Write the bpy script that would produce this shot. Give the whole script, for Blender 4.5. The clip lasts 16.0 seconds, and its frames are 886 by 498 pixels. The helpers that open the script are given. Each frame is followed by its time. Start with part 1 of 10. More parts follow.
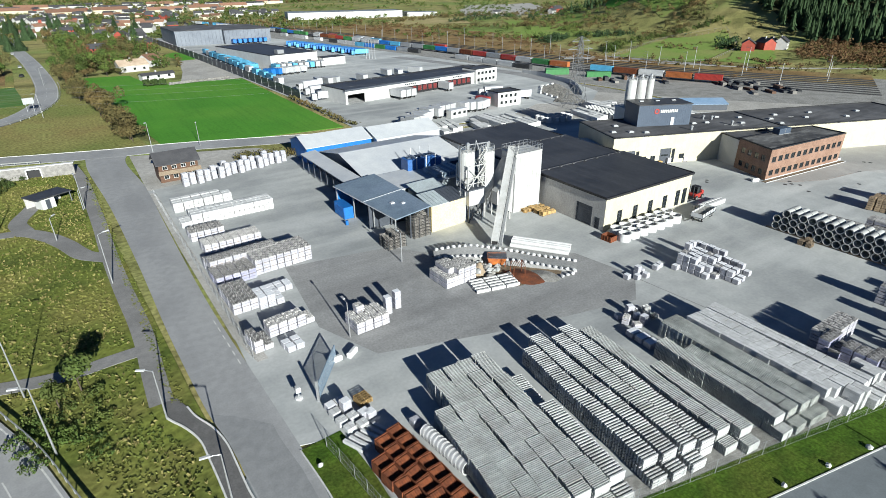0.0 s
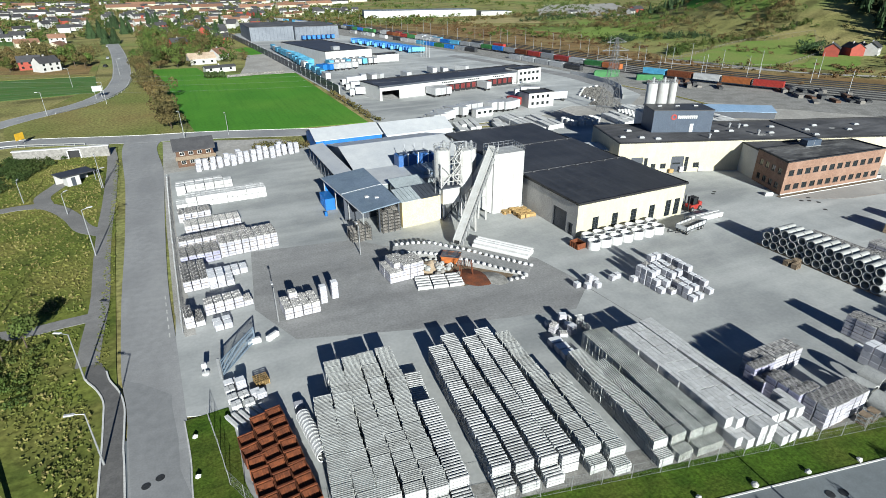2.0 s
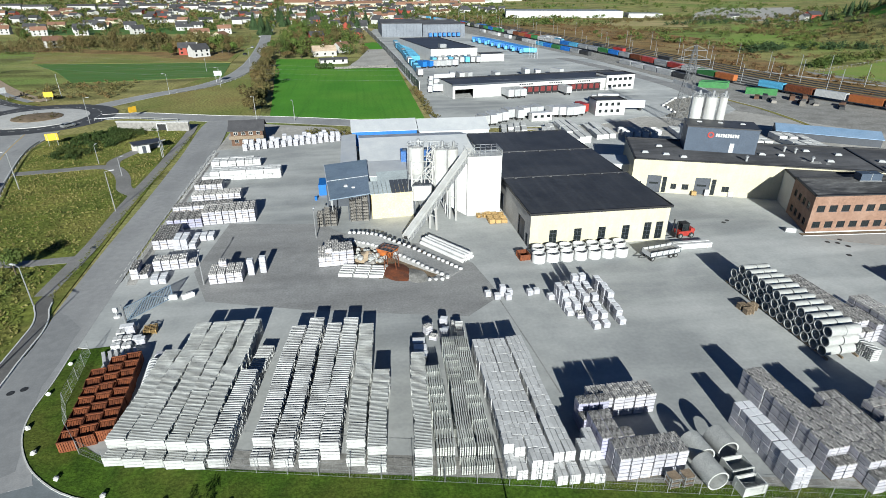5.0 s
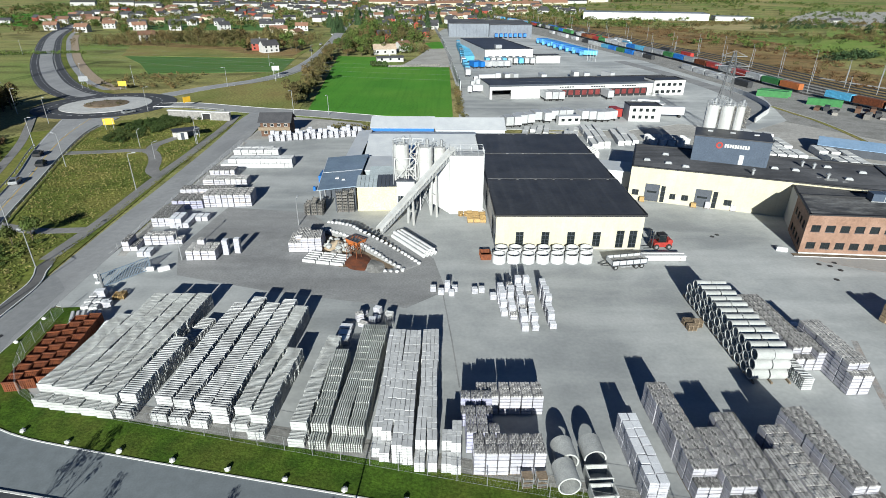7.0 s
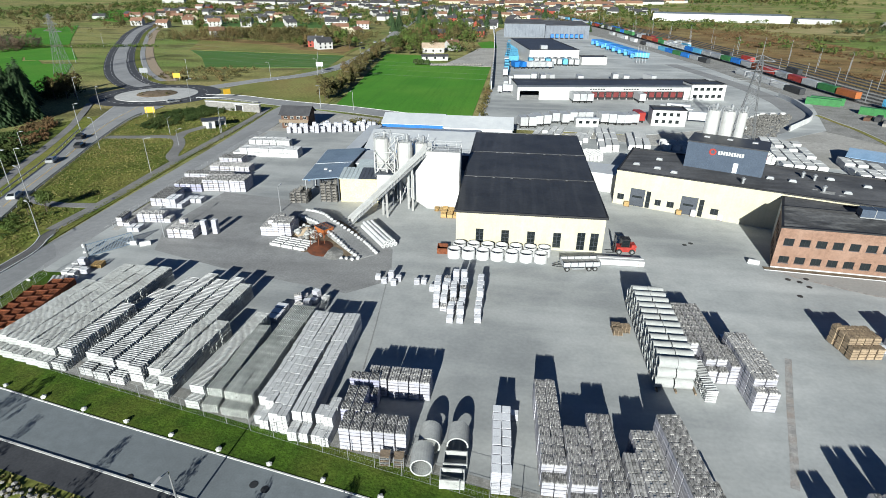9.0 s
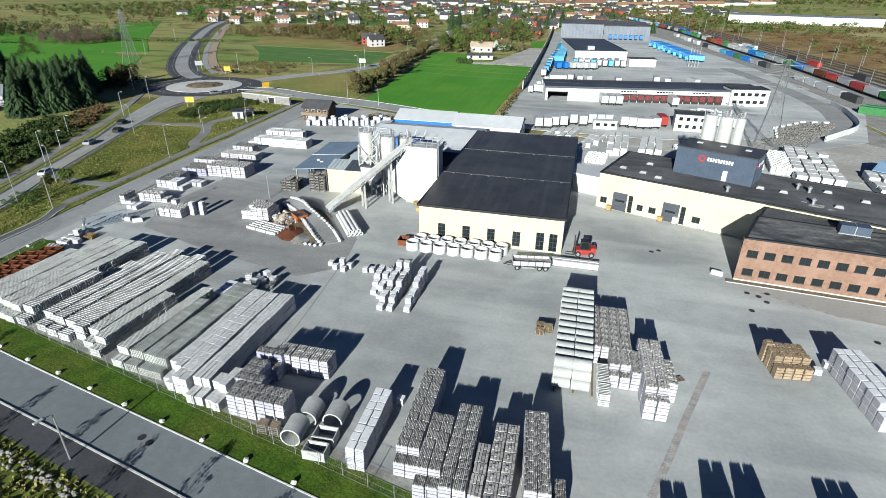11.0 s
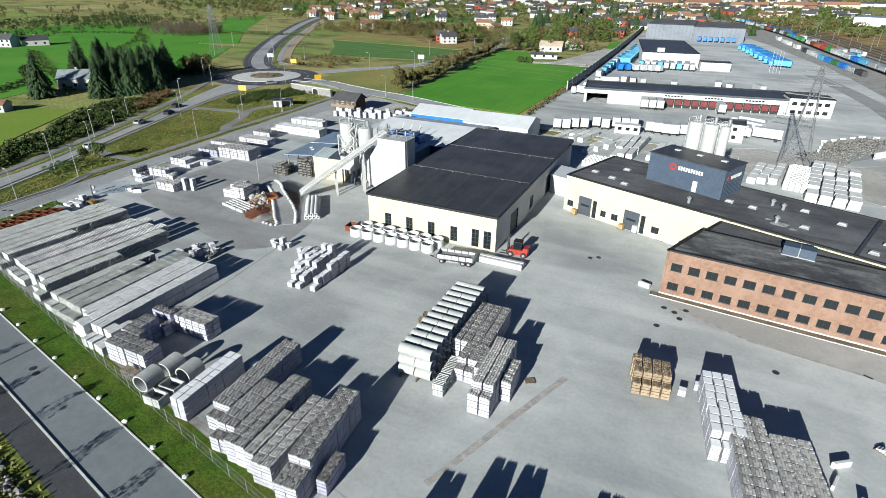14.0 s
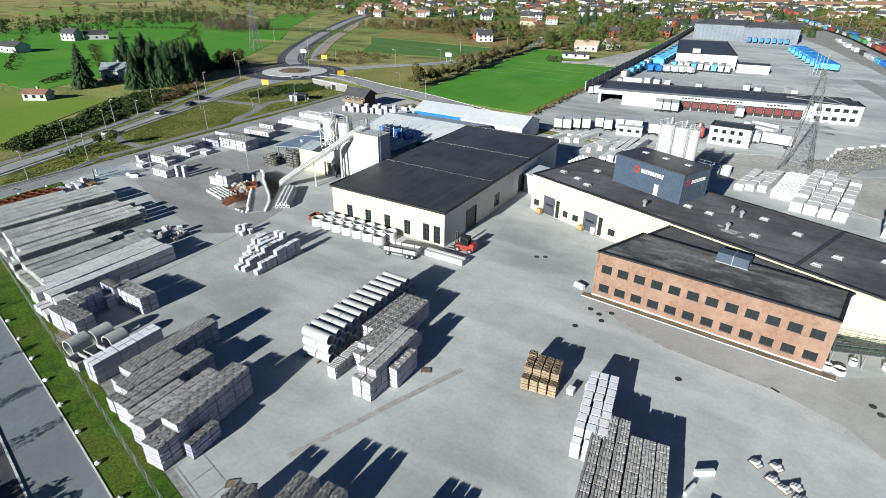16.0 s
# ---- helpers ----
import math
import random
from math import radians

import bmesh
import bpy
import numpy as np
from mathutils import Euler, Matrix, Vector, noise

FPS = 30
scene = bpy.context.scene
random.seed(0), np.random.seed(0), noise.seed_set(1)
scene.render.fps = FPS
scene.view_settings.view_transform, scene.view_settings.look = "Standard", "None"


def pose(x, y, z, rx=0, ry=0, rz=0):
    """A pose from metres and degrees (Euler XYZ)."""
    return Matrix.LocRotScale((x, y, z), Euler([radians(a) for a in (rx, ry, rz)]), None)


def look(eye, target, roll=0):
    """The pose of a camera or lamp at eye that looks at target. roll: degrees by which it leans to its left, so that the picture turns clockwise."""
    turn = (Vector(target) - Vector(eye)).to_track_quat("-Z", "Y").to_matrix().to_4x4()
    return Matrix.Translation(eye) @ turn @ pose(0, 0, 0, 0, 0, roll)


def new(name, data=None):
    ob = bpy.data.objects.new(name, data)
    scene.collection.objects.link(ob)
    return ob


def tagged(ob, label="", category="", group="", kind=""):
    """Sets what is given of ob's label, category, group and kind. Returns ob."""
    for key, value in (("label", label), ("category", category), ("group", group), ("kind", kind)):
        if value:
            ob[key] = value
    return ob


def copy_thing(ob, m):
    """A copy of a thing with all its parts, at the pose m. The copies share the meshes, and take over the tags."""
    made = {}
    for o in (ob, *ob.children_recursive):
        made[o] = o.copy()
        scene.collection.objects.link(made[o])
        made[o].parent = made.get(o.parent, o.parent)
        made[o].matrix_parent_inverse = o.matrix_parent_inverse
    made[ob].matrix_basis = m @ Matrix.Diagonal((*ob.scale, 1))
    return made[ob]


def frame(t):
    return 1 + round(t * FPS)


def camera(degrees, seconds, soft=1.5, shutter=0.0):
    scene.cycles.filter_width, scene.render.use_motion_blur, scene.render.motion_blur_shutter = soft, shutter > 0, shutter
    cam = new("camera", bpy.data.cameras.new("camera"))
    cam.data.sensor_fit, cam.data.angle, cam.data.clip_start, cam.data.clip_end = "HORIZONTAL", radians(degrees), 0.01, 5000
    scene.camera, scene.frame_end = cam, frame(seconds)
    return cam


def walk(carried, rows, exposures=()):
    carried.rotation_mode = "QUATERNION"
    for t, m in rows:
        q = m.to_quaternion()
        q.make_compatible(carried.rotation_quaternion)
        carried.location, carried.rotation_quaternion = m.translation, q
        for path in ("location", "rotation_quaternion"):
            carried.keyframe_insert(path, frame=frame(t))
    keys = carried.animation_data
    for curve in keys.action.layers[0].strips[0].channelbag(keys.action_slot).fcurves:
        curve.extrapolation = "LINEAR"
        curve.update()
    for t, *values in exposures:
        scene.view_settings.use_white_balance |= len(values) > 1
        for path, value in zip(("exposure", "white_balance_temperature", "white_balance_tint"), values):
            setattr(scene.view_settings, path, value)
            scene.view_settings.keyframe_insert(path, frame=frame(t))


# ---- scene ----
cam = camera(78.6, 16.0, soft=0.6)
METRES, EYE, TILT, LEAN, TURN = 156.1, 42.6, 0.0, 0.0, -33.3
ROWS = [
    (0.0, 0.0, 0.0, 0.0, -0.25, -26.08, 0.52),
    (0.5, 0.0269, -0.0004, -0.0001, 1.2, -26.07, 0.53),
    (1.0, 0.0564, 0.0001, -0.0009, 3.42, -26.07, 0.49),
    (1.5, 0.0901, 0.002, -0.0017, 5.89, -26.06, 0.45),
    (2.0, 0.1251, 0.0048, -0.0023, 8.22, -26.07, 0.41),
    (2.5, 0.1619, 0.0095, -0.0025, 10.87, -26.08, 0.35),
    (3.0, 0.1986, 0.0158, -0.0022, 13.57, -26.07, 0.31),
    (3.5, 0.234, 0.0238, -0.0017, 16.33, -26.07, 0.21),
    (4.0, 0.269, 0.0327, -0.0012, 18.96, -26.08, 0.14),
    (6.5, 0.421, 0.0849, 0.002, 31.14, -26.1, -0.26),
    (7.0, 0.4485, 0.096, 0.0026, 32.86, -26.11, -0.27),
    (7.5, 0.4756, 0.1081, 0.0029, 34.49, -26.13, -0.32),
    (8.0, 0.502, 0.1218, 0.0028, 36.49, -26.14, -0.34),
    (8.5, 0.5285, 0.1367, 0.0031, 38.3, -26.14, -0.36),
    (9.0, 0.5543, 0.1527, 0.0033, 40.36, -26.18, -0.41),
    (11.5, 0.6736, 0.2445, 0.0048, 49.67, -26.35, -0.57),
    (12.0, 0.6951, 0.2658, 0.0053, 51.59, -26.39, -0.61),
    (12.5, 0.7154, 0.2872, 0.0053, 53.9, -26.46, -0.66),
    (13.0, 0.7355, 0.3094, 0.0054, 55.78, -26.53, -0.68),
    (13.5, 0.755, 0.3322, 0.0058, 57.32, -26.57, -0.64),
    (14.0, 0.7736, 0.3551, 0.0065, 58.76, -26.61, -0.61),
    (14.5, 0.7917, 0.3774, 0.0075, 59.82, -26.66, -0.59),
    (15.0, 0.8092, 0.4008, 0.0084, 61.01, -26.71, -0.57),
    (15.5, 0.8261, 0.4256, 0.0089, 62.93, -26.78, -0.58),
    (16.0, 0.8422, 0.4503, 0.0092, 64.77, -26.85, -0.58),
]
walk(cam, [(t, pose(0, 0, EYE, TILT, LEAN, TURN) @ pose(METRES * x, METRES * y, METRES * z, 90 + pitch, roll, yaw)) for t, x, y, z, yaw, pitch, roll in ROWS],
     [(0.0, 0.96, 6180, 3.0), (4.0, 0.88, 6180, 3.0), (6.5, 0.85, 6180, 3.0), (9.0, 0.88, 6180, 3.0), (13.0, 0.94, 6180, 3.0), (16.0, 1.0, 6180, 3.0)])

# ---------------------------------------------------------------- light
SUN_ELEV, SHADOW_AZ = 19.0, 4.5
world = bpy.data.worlds.new("world")
scene.world = world
world.use_nodes = True
wn = world.node_tree.nodes
sky = wn.new("ShaderNodeTexSky")
sky.sky_type = "NISHITA"
sky.sun_disc = False
sky.sun_elevation = radians(SUN_ELEV)
sky.sun_rotation = radians(180 + SHADOW_AZ)
sky.air_density, sky.dust_density, sky.ozone_density = 0.32, 0.05, 4.5
wn["Background"].inputs["Strength"].default_value = 0.05
world.node_tree.links.new(sky.outputs["Color"], wn["Background"].inputs["Color"])
sun_data = bpy.data.lights.new("sun", "SUN")
sun_data.energy = 5.0
sun_data.angle = radians(0.5)
sun_data.color = (1.0, 0.955, 0.885)
sun = new("sun", sun_data)
sd = Vector((math.sin(radians(SHADOW_AZ)), math.cos(radians(SHADOW_AZ)), -math.tan(radians(SUN_ELEV))))
sun.matrix_world = look((0, -200, 200), Vector((0, -200, 200)) + sd)


# ---------------------------------------------------------------- materials
def material(name, c1, c2=None, scale=1.0, rough=0.8, metal=0.0, bump=0.0, bscale=20.0, vary=0.0, island=0.0,
             c3=None, scale3=0.08, mix3=0.6, spec=0.4, lo=0.35, hi=0.65, grain=0.16, streak=None):
    """Two colours mixed by a noise in world metres, a third by a wider noise, a tint per object or island, fine relief."""
    m = bpy.data.materials.new(name)
    m.use_nodes = True
    nt = m.node_tree
    b = nt.nodes["Principled BSDF"]
    geo = nt.nodes.new("ShaderNodeNewGeometry")

    def noise_of(s, detail=4.0, stretch=None, turn=0.0):
        n = nt.nodes.new("ShaderNodeTexNoise")
        n.inputs["Scale"].default_value = s
        n.inputs["Detail"].default_value = detail
        src = geo.outputs["Position"]
        if stretch:
            mp = nt.nodes.new("ShaderNodeMapping")
            mp.inputs["Rotation"].default_value = (0, 0, radians(turn))
            mp.inputs["Scale"].default_value = stretch
            nt.links.new(src, mp.inputs["Vector"])
            src = mp.outputs["Vector"]
        nt.links.new(src, n.inputs["Vector"])
        return n.outputs["Fac"]

    def spread(fac, a, z):
        r = nt.nodes.new("ShaderNodeMapRange")
        r.inputs[1].default_value, r.inputs[2].default_value = a, z
        nt.links.new(fac, r.inputs[0])
        return r.outputs[0]

    def mix(fac, a, z, mode="MIX"):
        x = nt.nodes.new("ShaderNodeMix")
        x.data_type, x.blend_type = "RGBA", mode
        for sock, val in ((x.inputs[0], fac), (x.inputs[6], a), (x.inputs[7], z)):
            if isinstance(val, (tuple, float)):
                sock.default_value = (*val, 1) if isinstance(val, tuple) else val
            else:
                nt.links.new(val, sock)
        return x.outputs[2]

    col = mix(spread(noise_of(scale), lo, hi), c1, c2 or tuple(0.8 * k for k in c1))
    if c3:
        f = nt.nodes.new("ShaderNodeMath")
        f.operation = "MULTIPLY"
        nt.links.new(spread(noise_of(scale3, 6.0), 0.45, 0.62), f.inputs[0])
        f.inputs[1].default_value = mix3
        col = mix(f.outputs[0], col, c3)
    if streak:
        c4, stretch, turn, amount = streak
        f = nt.nodes.new("ShaderNodeMath")
        f.operation = "MULTIPLY"
        nt.links.new(spread(noise_of(1.0, 5.0, stretch, turn), 0.48, 0.66), f.inputs[0])
        f.inputs[1].default_value = amount
        col = mix(f.outputs[0], col, c4)
    if grain:
        r = nt.nodes.new("ShaderNodeMapRange")
        r.inputs[1].default_value, r.inputs[2].default_value = 0.3, 0.7
        r.inputs[3].default_value, r.inputs[4].default_value = 1 - grain, 1 + grain
        nt.links.new(noise_of(max(1.2, scale * 6), 8.0), r.inputs[0])
        h = nt.nodes.new("ShaderNodeHueSaturation")
        nt.links.new(r.outputs[0], h.inputs["Value"])
        nt.links.new(col, h.inputs["Color"])
        col = h.outputs["Color"]
    for amount, node, out in ((vary, "ShaderNodeObjectInfo", "Random"), (island, "ShaderNodeNewGeometry", "Random Per Island")):
        if amount:
            o = nt.nodes.new(node)
            r = nt.nodes.new("ShaderNodeMapRange")
            r.inputs[3].default_value, r.inputs[4].default_value = 1 - amount, 1 + amount * 0.6
            nt.links.new(o.outputs[out], r.inputs[0])
            h = nt.nodes.new("ShaderNodeHueSaturation")
            nt.links.new(r.outputs[0], h.inputs["Value"])
            nt.links.new(col, h.inputs["Color"])
            col = h.outputs["Color"]
    nt.links.new(col, b.inputs["Base Color"])
    b.inputs["Roughness"].default_value, b.inputs["Metallic"].default_value = rough, metal
    b.inputs["Specular IOR Level"].default_value = spec
    if bump:
        bp = nt.nodes.new("ShaderNodeBump")
        bp.inputs["Strength"].default_value = min(1.0, bump)
        bp.inputs["Distance"].default_value = max(0.02, bump * 0.1)
        nt.links.new(noise_of(bscale), bp.inputs["Height"])
        nt.links.new(bp.outputs["Normal"], b.inputs["Normal"])
    return m


M = {}


def mt(key, *a, **k):
    M[key] = material(key, *a, **k)


mt("yard", (0.37, 0.381, 0.378), (0.315, 0.327, 0.328), scale=0.35, c3=(0.21, 0.222, 0.228), scale3=0.04, mix3=0.75, bump=0.15, bscale=9, rough=0.85, grain=0.07, streak=((0.46, 0.47, 0.465), (0.03, 0.16, 0.1), 28, 0.5))
mt("yard_dark", (0.285, 0.287, 0.288), (0.24, 0.242, 0.243), scale=0.5, c3=(0.3, 0.3, 0.297), scale3=0.06, mix3=0.6, bump=0.15, bscale=9, streak=((0.17, 0.17, 0.172), (0.04, 0.2, 0.1), 20, 0.5))
# the yard's eastern half is paler, worn concrete
nt = M["yard"].node_tree
px = nt.nodes.new("ShaderNodeSeparateXYZ")
nt.links.new(nt.nodes["Geometry"].outputs["Position"], px.inputs[0])
wob = nt.nodes.new("ShaderNodeTexNoise")
wob.inputs["Scale"].default_value = 0.035
nt.links.new(nt.nodes["Geometry"].outputs["Position"], wob.inputs["Vector"])
far_x = nt.nodes.new("ShaderNodeMath")
far_x.operation = "MULTIPLY_ADD"
far_x.inputs[1].default_value = 90.0
nt.links.new(wob.outputs["Fac"], far_x.inputs[0])
nt.links.new(px.outputs["X"], far_x.inputs[2])
east = nt.nodes.new("ShaderNodeMapRange")
east.inputs[1].default_value, east.inputs[2].default_value = 140.0, 182.0
east.inputs[3].default_value, east.inputs[4].default_value = 1.08, 1.3
nt.links.new(far_x.outputs[0], east.inputs[0])
tone = nt.nodes.new("ShaderNodeHueSaturation")
was = nt.nodes["Principled BSDF"].inputs["Base Color"].links[0].from_socket
nt.links.new(was, tone.inputs["Color"])
nt.links.new(east.outputs[0], tone.inputs["Value"])
nt.links.new(tone.outputs["Color"], nt.nodes["Principled BSDF"].inputs["Base Color"])
mt("yard_pale", (0.52, 0.52, 0.51), (0.46, 0.46, 0.45), scale=0.8, c3=(0.4, 0.4, 0.395), scale3=0.3)
mt("forecourt_grey", (0.4, 0.393, 0.38), (0.35, 0.343, 0.333), scale=0.4, c3=(0.3, 0.295, 0.285), scale3=0.06, mix3=0.7, bump=0.15, bscale=9, rough=0.85, grain=0.07)
mt("road", (0.319, 0.322, 0.327), (0.27, 0.273, 0.277), scale=0.9, c3=(0.22, 0.223, 0.229), scale3=0.06, mix3=0.6, bump=0.12, bscale=14, grain=0.08, streak=((0.374, 0.377, 0.38), (0.2, 0.03, 0.1), 4, 0.4))
mt("road_front", (0.185, 0.208, 0.222), (0.158, 0.178, 0.19), scale=0.9, c3=(0.135, 0.15, 0.16), scale3=0.06, mix3=0.6, bump=0.12, bscale=14, grain=0.08)
mt("road_new", (0.055, 0.057, 0.064), (0.044, 0.046, 0.052), scale=0.7, c3=(0.075, 0.077, 0.083), scale3=0.1, bump=0.12, bscale=14)
mt("path", (0.25, 0.245, 0.238), (0.205, 0.2, 0.197), scale=0.9, c3=(0.165, 0.162, 0.157), scale3=0.12, bump=0.12, bscale=14)
mt("gravel", (0.33, 0.325, 0.31), (0.21, 0.205, 0.195), scale=1.6, c3=(0.16, 0.158, 0.145), scale3=0.2, bump=0.6, bscale=6, rough=0.95, grain=0.3)
mt("paint", (0.6, 0.6, 0.58), (0.46, 0.46, 0.45), scale=3, rough=0.6)
mt("kerb_white", (0.66, 0.66, 0.64), (0.55, 0.55, 0.53), scale=3, rough=0.7)
mt("path_dark", (0.15, 0.146, 0.143), (0.12, 0.117, 0.115), scale=0.9, c3=(0.1, 0.098, 0.096), scale3=0.12, bump=0.12, bscale=14)
mt("road_patch", (0.255, 0.26, 0.266), (0.215, 0.22, 0.226), scale=0.9, c3=(0.29, 0.295, 0.3), scale3=0.08, mix3=0.6, bump=0.12, bscale=14, grain=0.08)
mt("paint_yellow", (0.6, 0.42, 0.1), (0.45, 0.32, 0.1), scale=2, rough=0.6)
mt("lawn", (0.066, 0.122, 0.014), (0.038, 0.074, 0.01), scale=0.5, c3=(0.1, 0.11, 0.024), scale3=0.12, mix3=0.7, bump=0.7, bscale=5, rough=0.95, spec=0.1, grain=0.4)
mt("meadow", (0.165, 0.19, 0.042), (0.06, 0.088, 0.02), scale=0.16, c3=(0.23, 0.215, 0.065), scale3=0.08, mix3=0.7, bump=1.0, bscale=1.2, rough=0.95, spec=0.1, grain=0.35)
mt("verge_grass", (0.19, 0.2, 0.045), (0.13, 0.16, 0.034), scale=0.2, c3=(0.24, 0.22, 0.075), scale3=0.07, mix3=0.7, bump=0.8, bscale=3, rough=0.95, spec=0.1, grain=0.3)
mt("meadow_green", (0.17, 0.25, 0.04), (0.15, 0.23, 0.035), scale=0.05, c3=(0.21, 0.25, 0.055), scale3=0.02, mix3=0.7, bump=0.4, bscale=2, rough=0.95, spec=0.1, grain=0.14)
mt("pasture", (0.085, 0.25, 0.03), (0.07, 0.215, 0.026), scale=0.06, c3=(0.12, 0.265, 0.038), scale3=0.02, mix3=0.7, bump=0.3, bscale=2, rough=0.95, spec=0.1, grain=0.14, streak=((0.06, 0.18, 0.024), (0.6, 0.02, 0.1), 8, 0.4))
mt("crop", (0.068, 0.168, 0.04), (0.085, 0.145, 0.038), scale=0.25, c3=(0.09, 0.17, 0.06), scale3=0.06, bump=0.8, bscale=1.2, rough=0.95, spec=0.1, grain=0.15, streak=((0.14, 0.2, 0.075), (0.015, 0.35, 0.1), 4, 0.7))
mt("heath", (0.24, 0.24, 0.082), (0.228, 0.178, 0.072), scale=0.05, c3=(0.15, 0.198, 0.053), scale3=0.025, mix3=0.85, bump=1.0, bscale=0.8, rough=0.95, spec=0.1, grain=0.45)
mt("moor", (0.263, 0.169, 0.077), (0.188, 0.131, 0.06), scale=0.07, c3=(0.3, 0.237, 0.106), scale3=0.03, mix3=0.8, bump=1.0, bscale=0.8, rough=0.95, spec=0.1, grain=0.45, streak=((0.094, 0.075, 0.037), (0.06, 0.12, 0.1), 15, 0.7))
mt("hay", (0.4, 0.33, 0.17), (0.33, 0.28, 0.14), scale=0.06, c3=(0.24, 0.26, 0.09), scale3=0.03, mix3=0.5, bump=0.5, bscale=2, rough=0.95, spec=0.1, grain=0.2)
mt("grazing", (0.17, 0.27, 0.055), (0.2, 0.27, 0.07), scale=0.03, c3=(0.25, 0.27, 0.09), scale3=0.02, mix3=0.8, bump=0.5, bscale=1.5, rough=0.95, spec=0.1, grain=0.25)
mt("land", (0.264, 0.259, 0.094), (0.33, 0.275, 0.127), scale=0.018, c3=(0.165, 0.242, 0.061), scale3=0.009, mix3=0.9, bump=1.0, bscale=0.5, rough=0.95, spec=0.1, grain=0.4, streak=((0.094, 0.094, 0.037), (0.03, 0.06, 0.1), 15, 0.8))
mt("earth", (0.2, 0.15, 0.1), (0.12, 0.09, 0.06), scale=0.7, bump=0.8, bscale=4, rough=0.95)
mt("sand", (0.38, 0.3, 0.21), (0.28, 0.22, 0.16), scale=0.9, bump=0.6, bscale=3, rough=0.95)
mt("timber_grey", (0.25, 0.235, 0.215), (0.16, 0.15, 0.14), scale=5, vary=0.25, bump=0.3, bscale=20)
mt("ballast", (0.15, 0.14, 0.13), (0.1, 0.095, 0.09), scale=1.5, c3=(0.19, 0.18, 0.165), scale3=0.1, bump=0.6, bscale=5, rough=0.95, grain=0.3)
mt("gravel_pale", (0.45, 0.435, 0.41), (0.34, 0.33, 0.31), scale=0.8, c3=(0.27, 0.262, 0.24), scale3=0.08, bump=0.5, bscale=6, rough=0.95, grain=0.25)
mt("concrete_white", (0.6, 0.605, 0.6), (0.53, 0.535, 0.53), scale=1.2, vary=0.1, c3=(0.42, 0.42, 0.41), scale3=0.3, mix3=0.4, bump=0.12, bscale=20, grain=0.1)
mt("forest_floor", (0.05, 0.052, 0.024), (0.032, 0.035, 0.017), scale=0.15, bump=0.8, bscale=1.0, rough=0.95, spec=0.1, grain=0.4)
mt("worn", (0.42, 0.405, 0.39), (0.27, 0.265, 0.26), scale=1.2, c3=(0.34, 0.28, 0.24), scale3=0.5, bump=0.4, bscale=5, grain=0.3)
mt("roof_stain", (0.4, 0.4, 0.39), (0.2, 0.2, 0.2), scale=1.5, rough=0.9, grain=0.3)
mt("rust_soil", (0.15, 0.045, 0.018), (0.085, 0.032, 0.018), scale=0.9, bump=0.6, bscale=3, rough=0.95)
mt("riprap", (0.2, 0.193, 0.18), (0.13, 0.126, 0.118), scale=1.4, island=0.3, bump=0.7, bscale=3, rough=0.95)
mt("rock", (0.27, 0.26, 0.245), (0.17, 0.163, 0.155), scale=1.4, island=0.3, bump=0.7, bscale=3, rough=0.9)
mt("concrete", (0.44, 0.452, 0.445), (0.365, 0.375, 0.368), scale=2.2, vary=0.1, island=0.09, c3=(0.25, 0.25, 0.24), scale3=0.5, mix3=0.45, bump=0.2, bscale=24, rough=0.88)
mt("concrete_grey", (0.55, 0.558, 0.56), (0.46, 0.468, 0.47), scale=2.0, vary=0.12, island=0.14, c3=(0.22, 0.22, 0.225), scale3=0.4, mix3=0.5, bump=0.2, bscale=24, rough=0.88)
mt("concrete_green", (0.52, 0.54, 0.51), (0.43, 0.445, 0.42), scale=2.0, vary=0.1, island=0.12, c3=(0.28, 0.29, 0.27), scale3=0.4, mix3=0.5, bump=0.2, bscale=24, rough=0.9)
mt("concrete_pale", (0.57, 0.575, 0.58), (0.5, 0.505, 0.51), scale=1.6, vary=0.08, island=0.09, c3=(0.38, 0.385, 0.385), scale3=0.4, mix3=0.4, bump=0.12, bscale=20, rough=0.85, grain=0.1)
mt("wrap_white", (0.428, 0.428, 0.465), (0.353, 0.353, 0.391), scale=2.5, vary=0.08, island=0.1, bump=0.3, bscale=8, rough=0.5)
# cap film far paler than the sides: brightness of lit tops put into colour
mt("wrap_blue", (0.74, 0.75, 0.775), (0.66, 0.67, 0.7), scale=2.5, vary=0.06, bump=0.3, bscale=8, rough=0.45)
mt("paver_top", (0.36, 0.35, 0.345), (0.25, 0.245, 0.24), scale=3.0, vary=0.15, island=0.5, bump=0.3, bscale=20, rough=0.9)
mt("paver_side", (0.47, 0.465, 0.5), (0.39, 0.385, 0.43), scale=2.5, vary=0.12, island=0.15, c3=(0.3, 0.3, 0.36), scale3=0.5, mix3=0.5, bump=0.2, bscale=16, rough=0.75)
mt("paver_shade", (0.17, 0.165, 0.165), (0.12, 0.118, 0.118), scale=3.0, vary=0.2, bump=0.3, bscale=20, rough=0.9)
mt("paver_light", (0.52, 0.505, 0.49), (0.4, 0.39, 0.38), scale=3.0, vary=0.15, island=0.3, bump=0.3, bscale=20, rough=0.9)
mt("paver_film", (0.3, 0.3, 0.42), (0.38, 0.38, 0.47), scale=2.5, vary=0.2, rough=0.35)
mt("paver_tan", (0.38, 0.29, 0.19), (0.28, 0.21, 0.145), scale=2.5, vary=0.2, island=0.35, bump=0.3, bscale=18, rough=0.85)
mt("timber", (0.26, 0.2, 0.14), (0.17, 0.13, 0.09), scale=5, vary=0.25, bump=0.3, bscale=20)
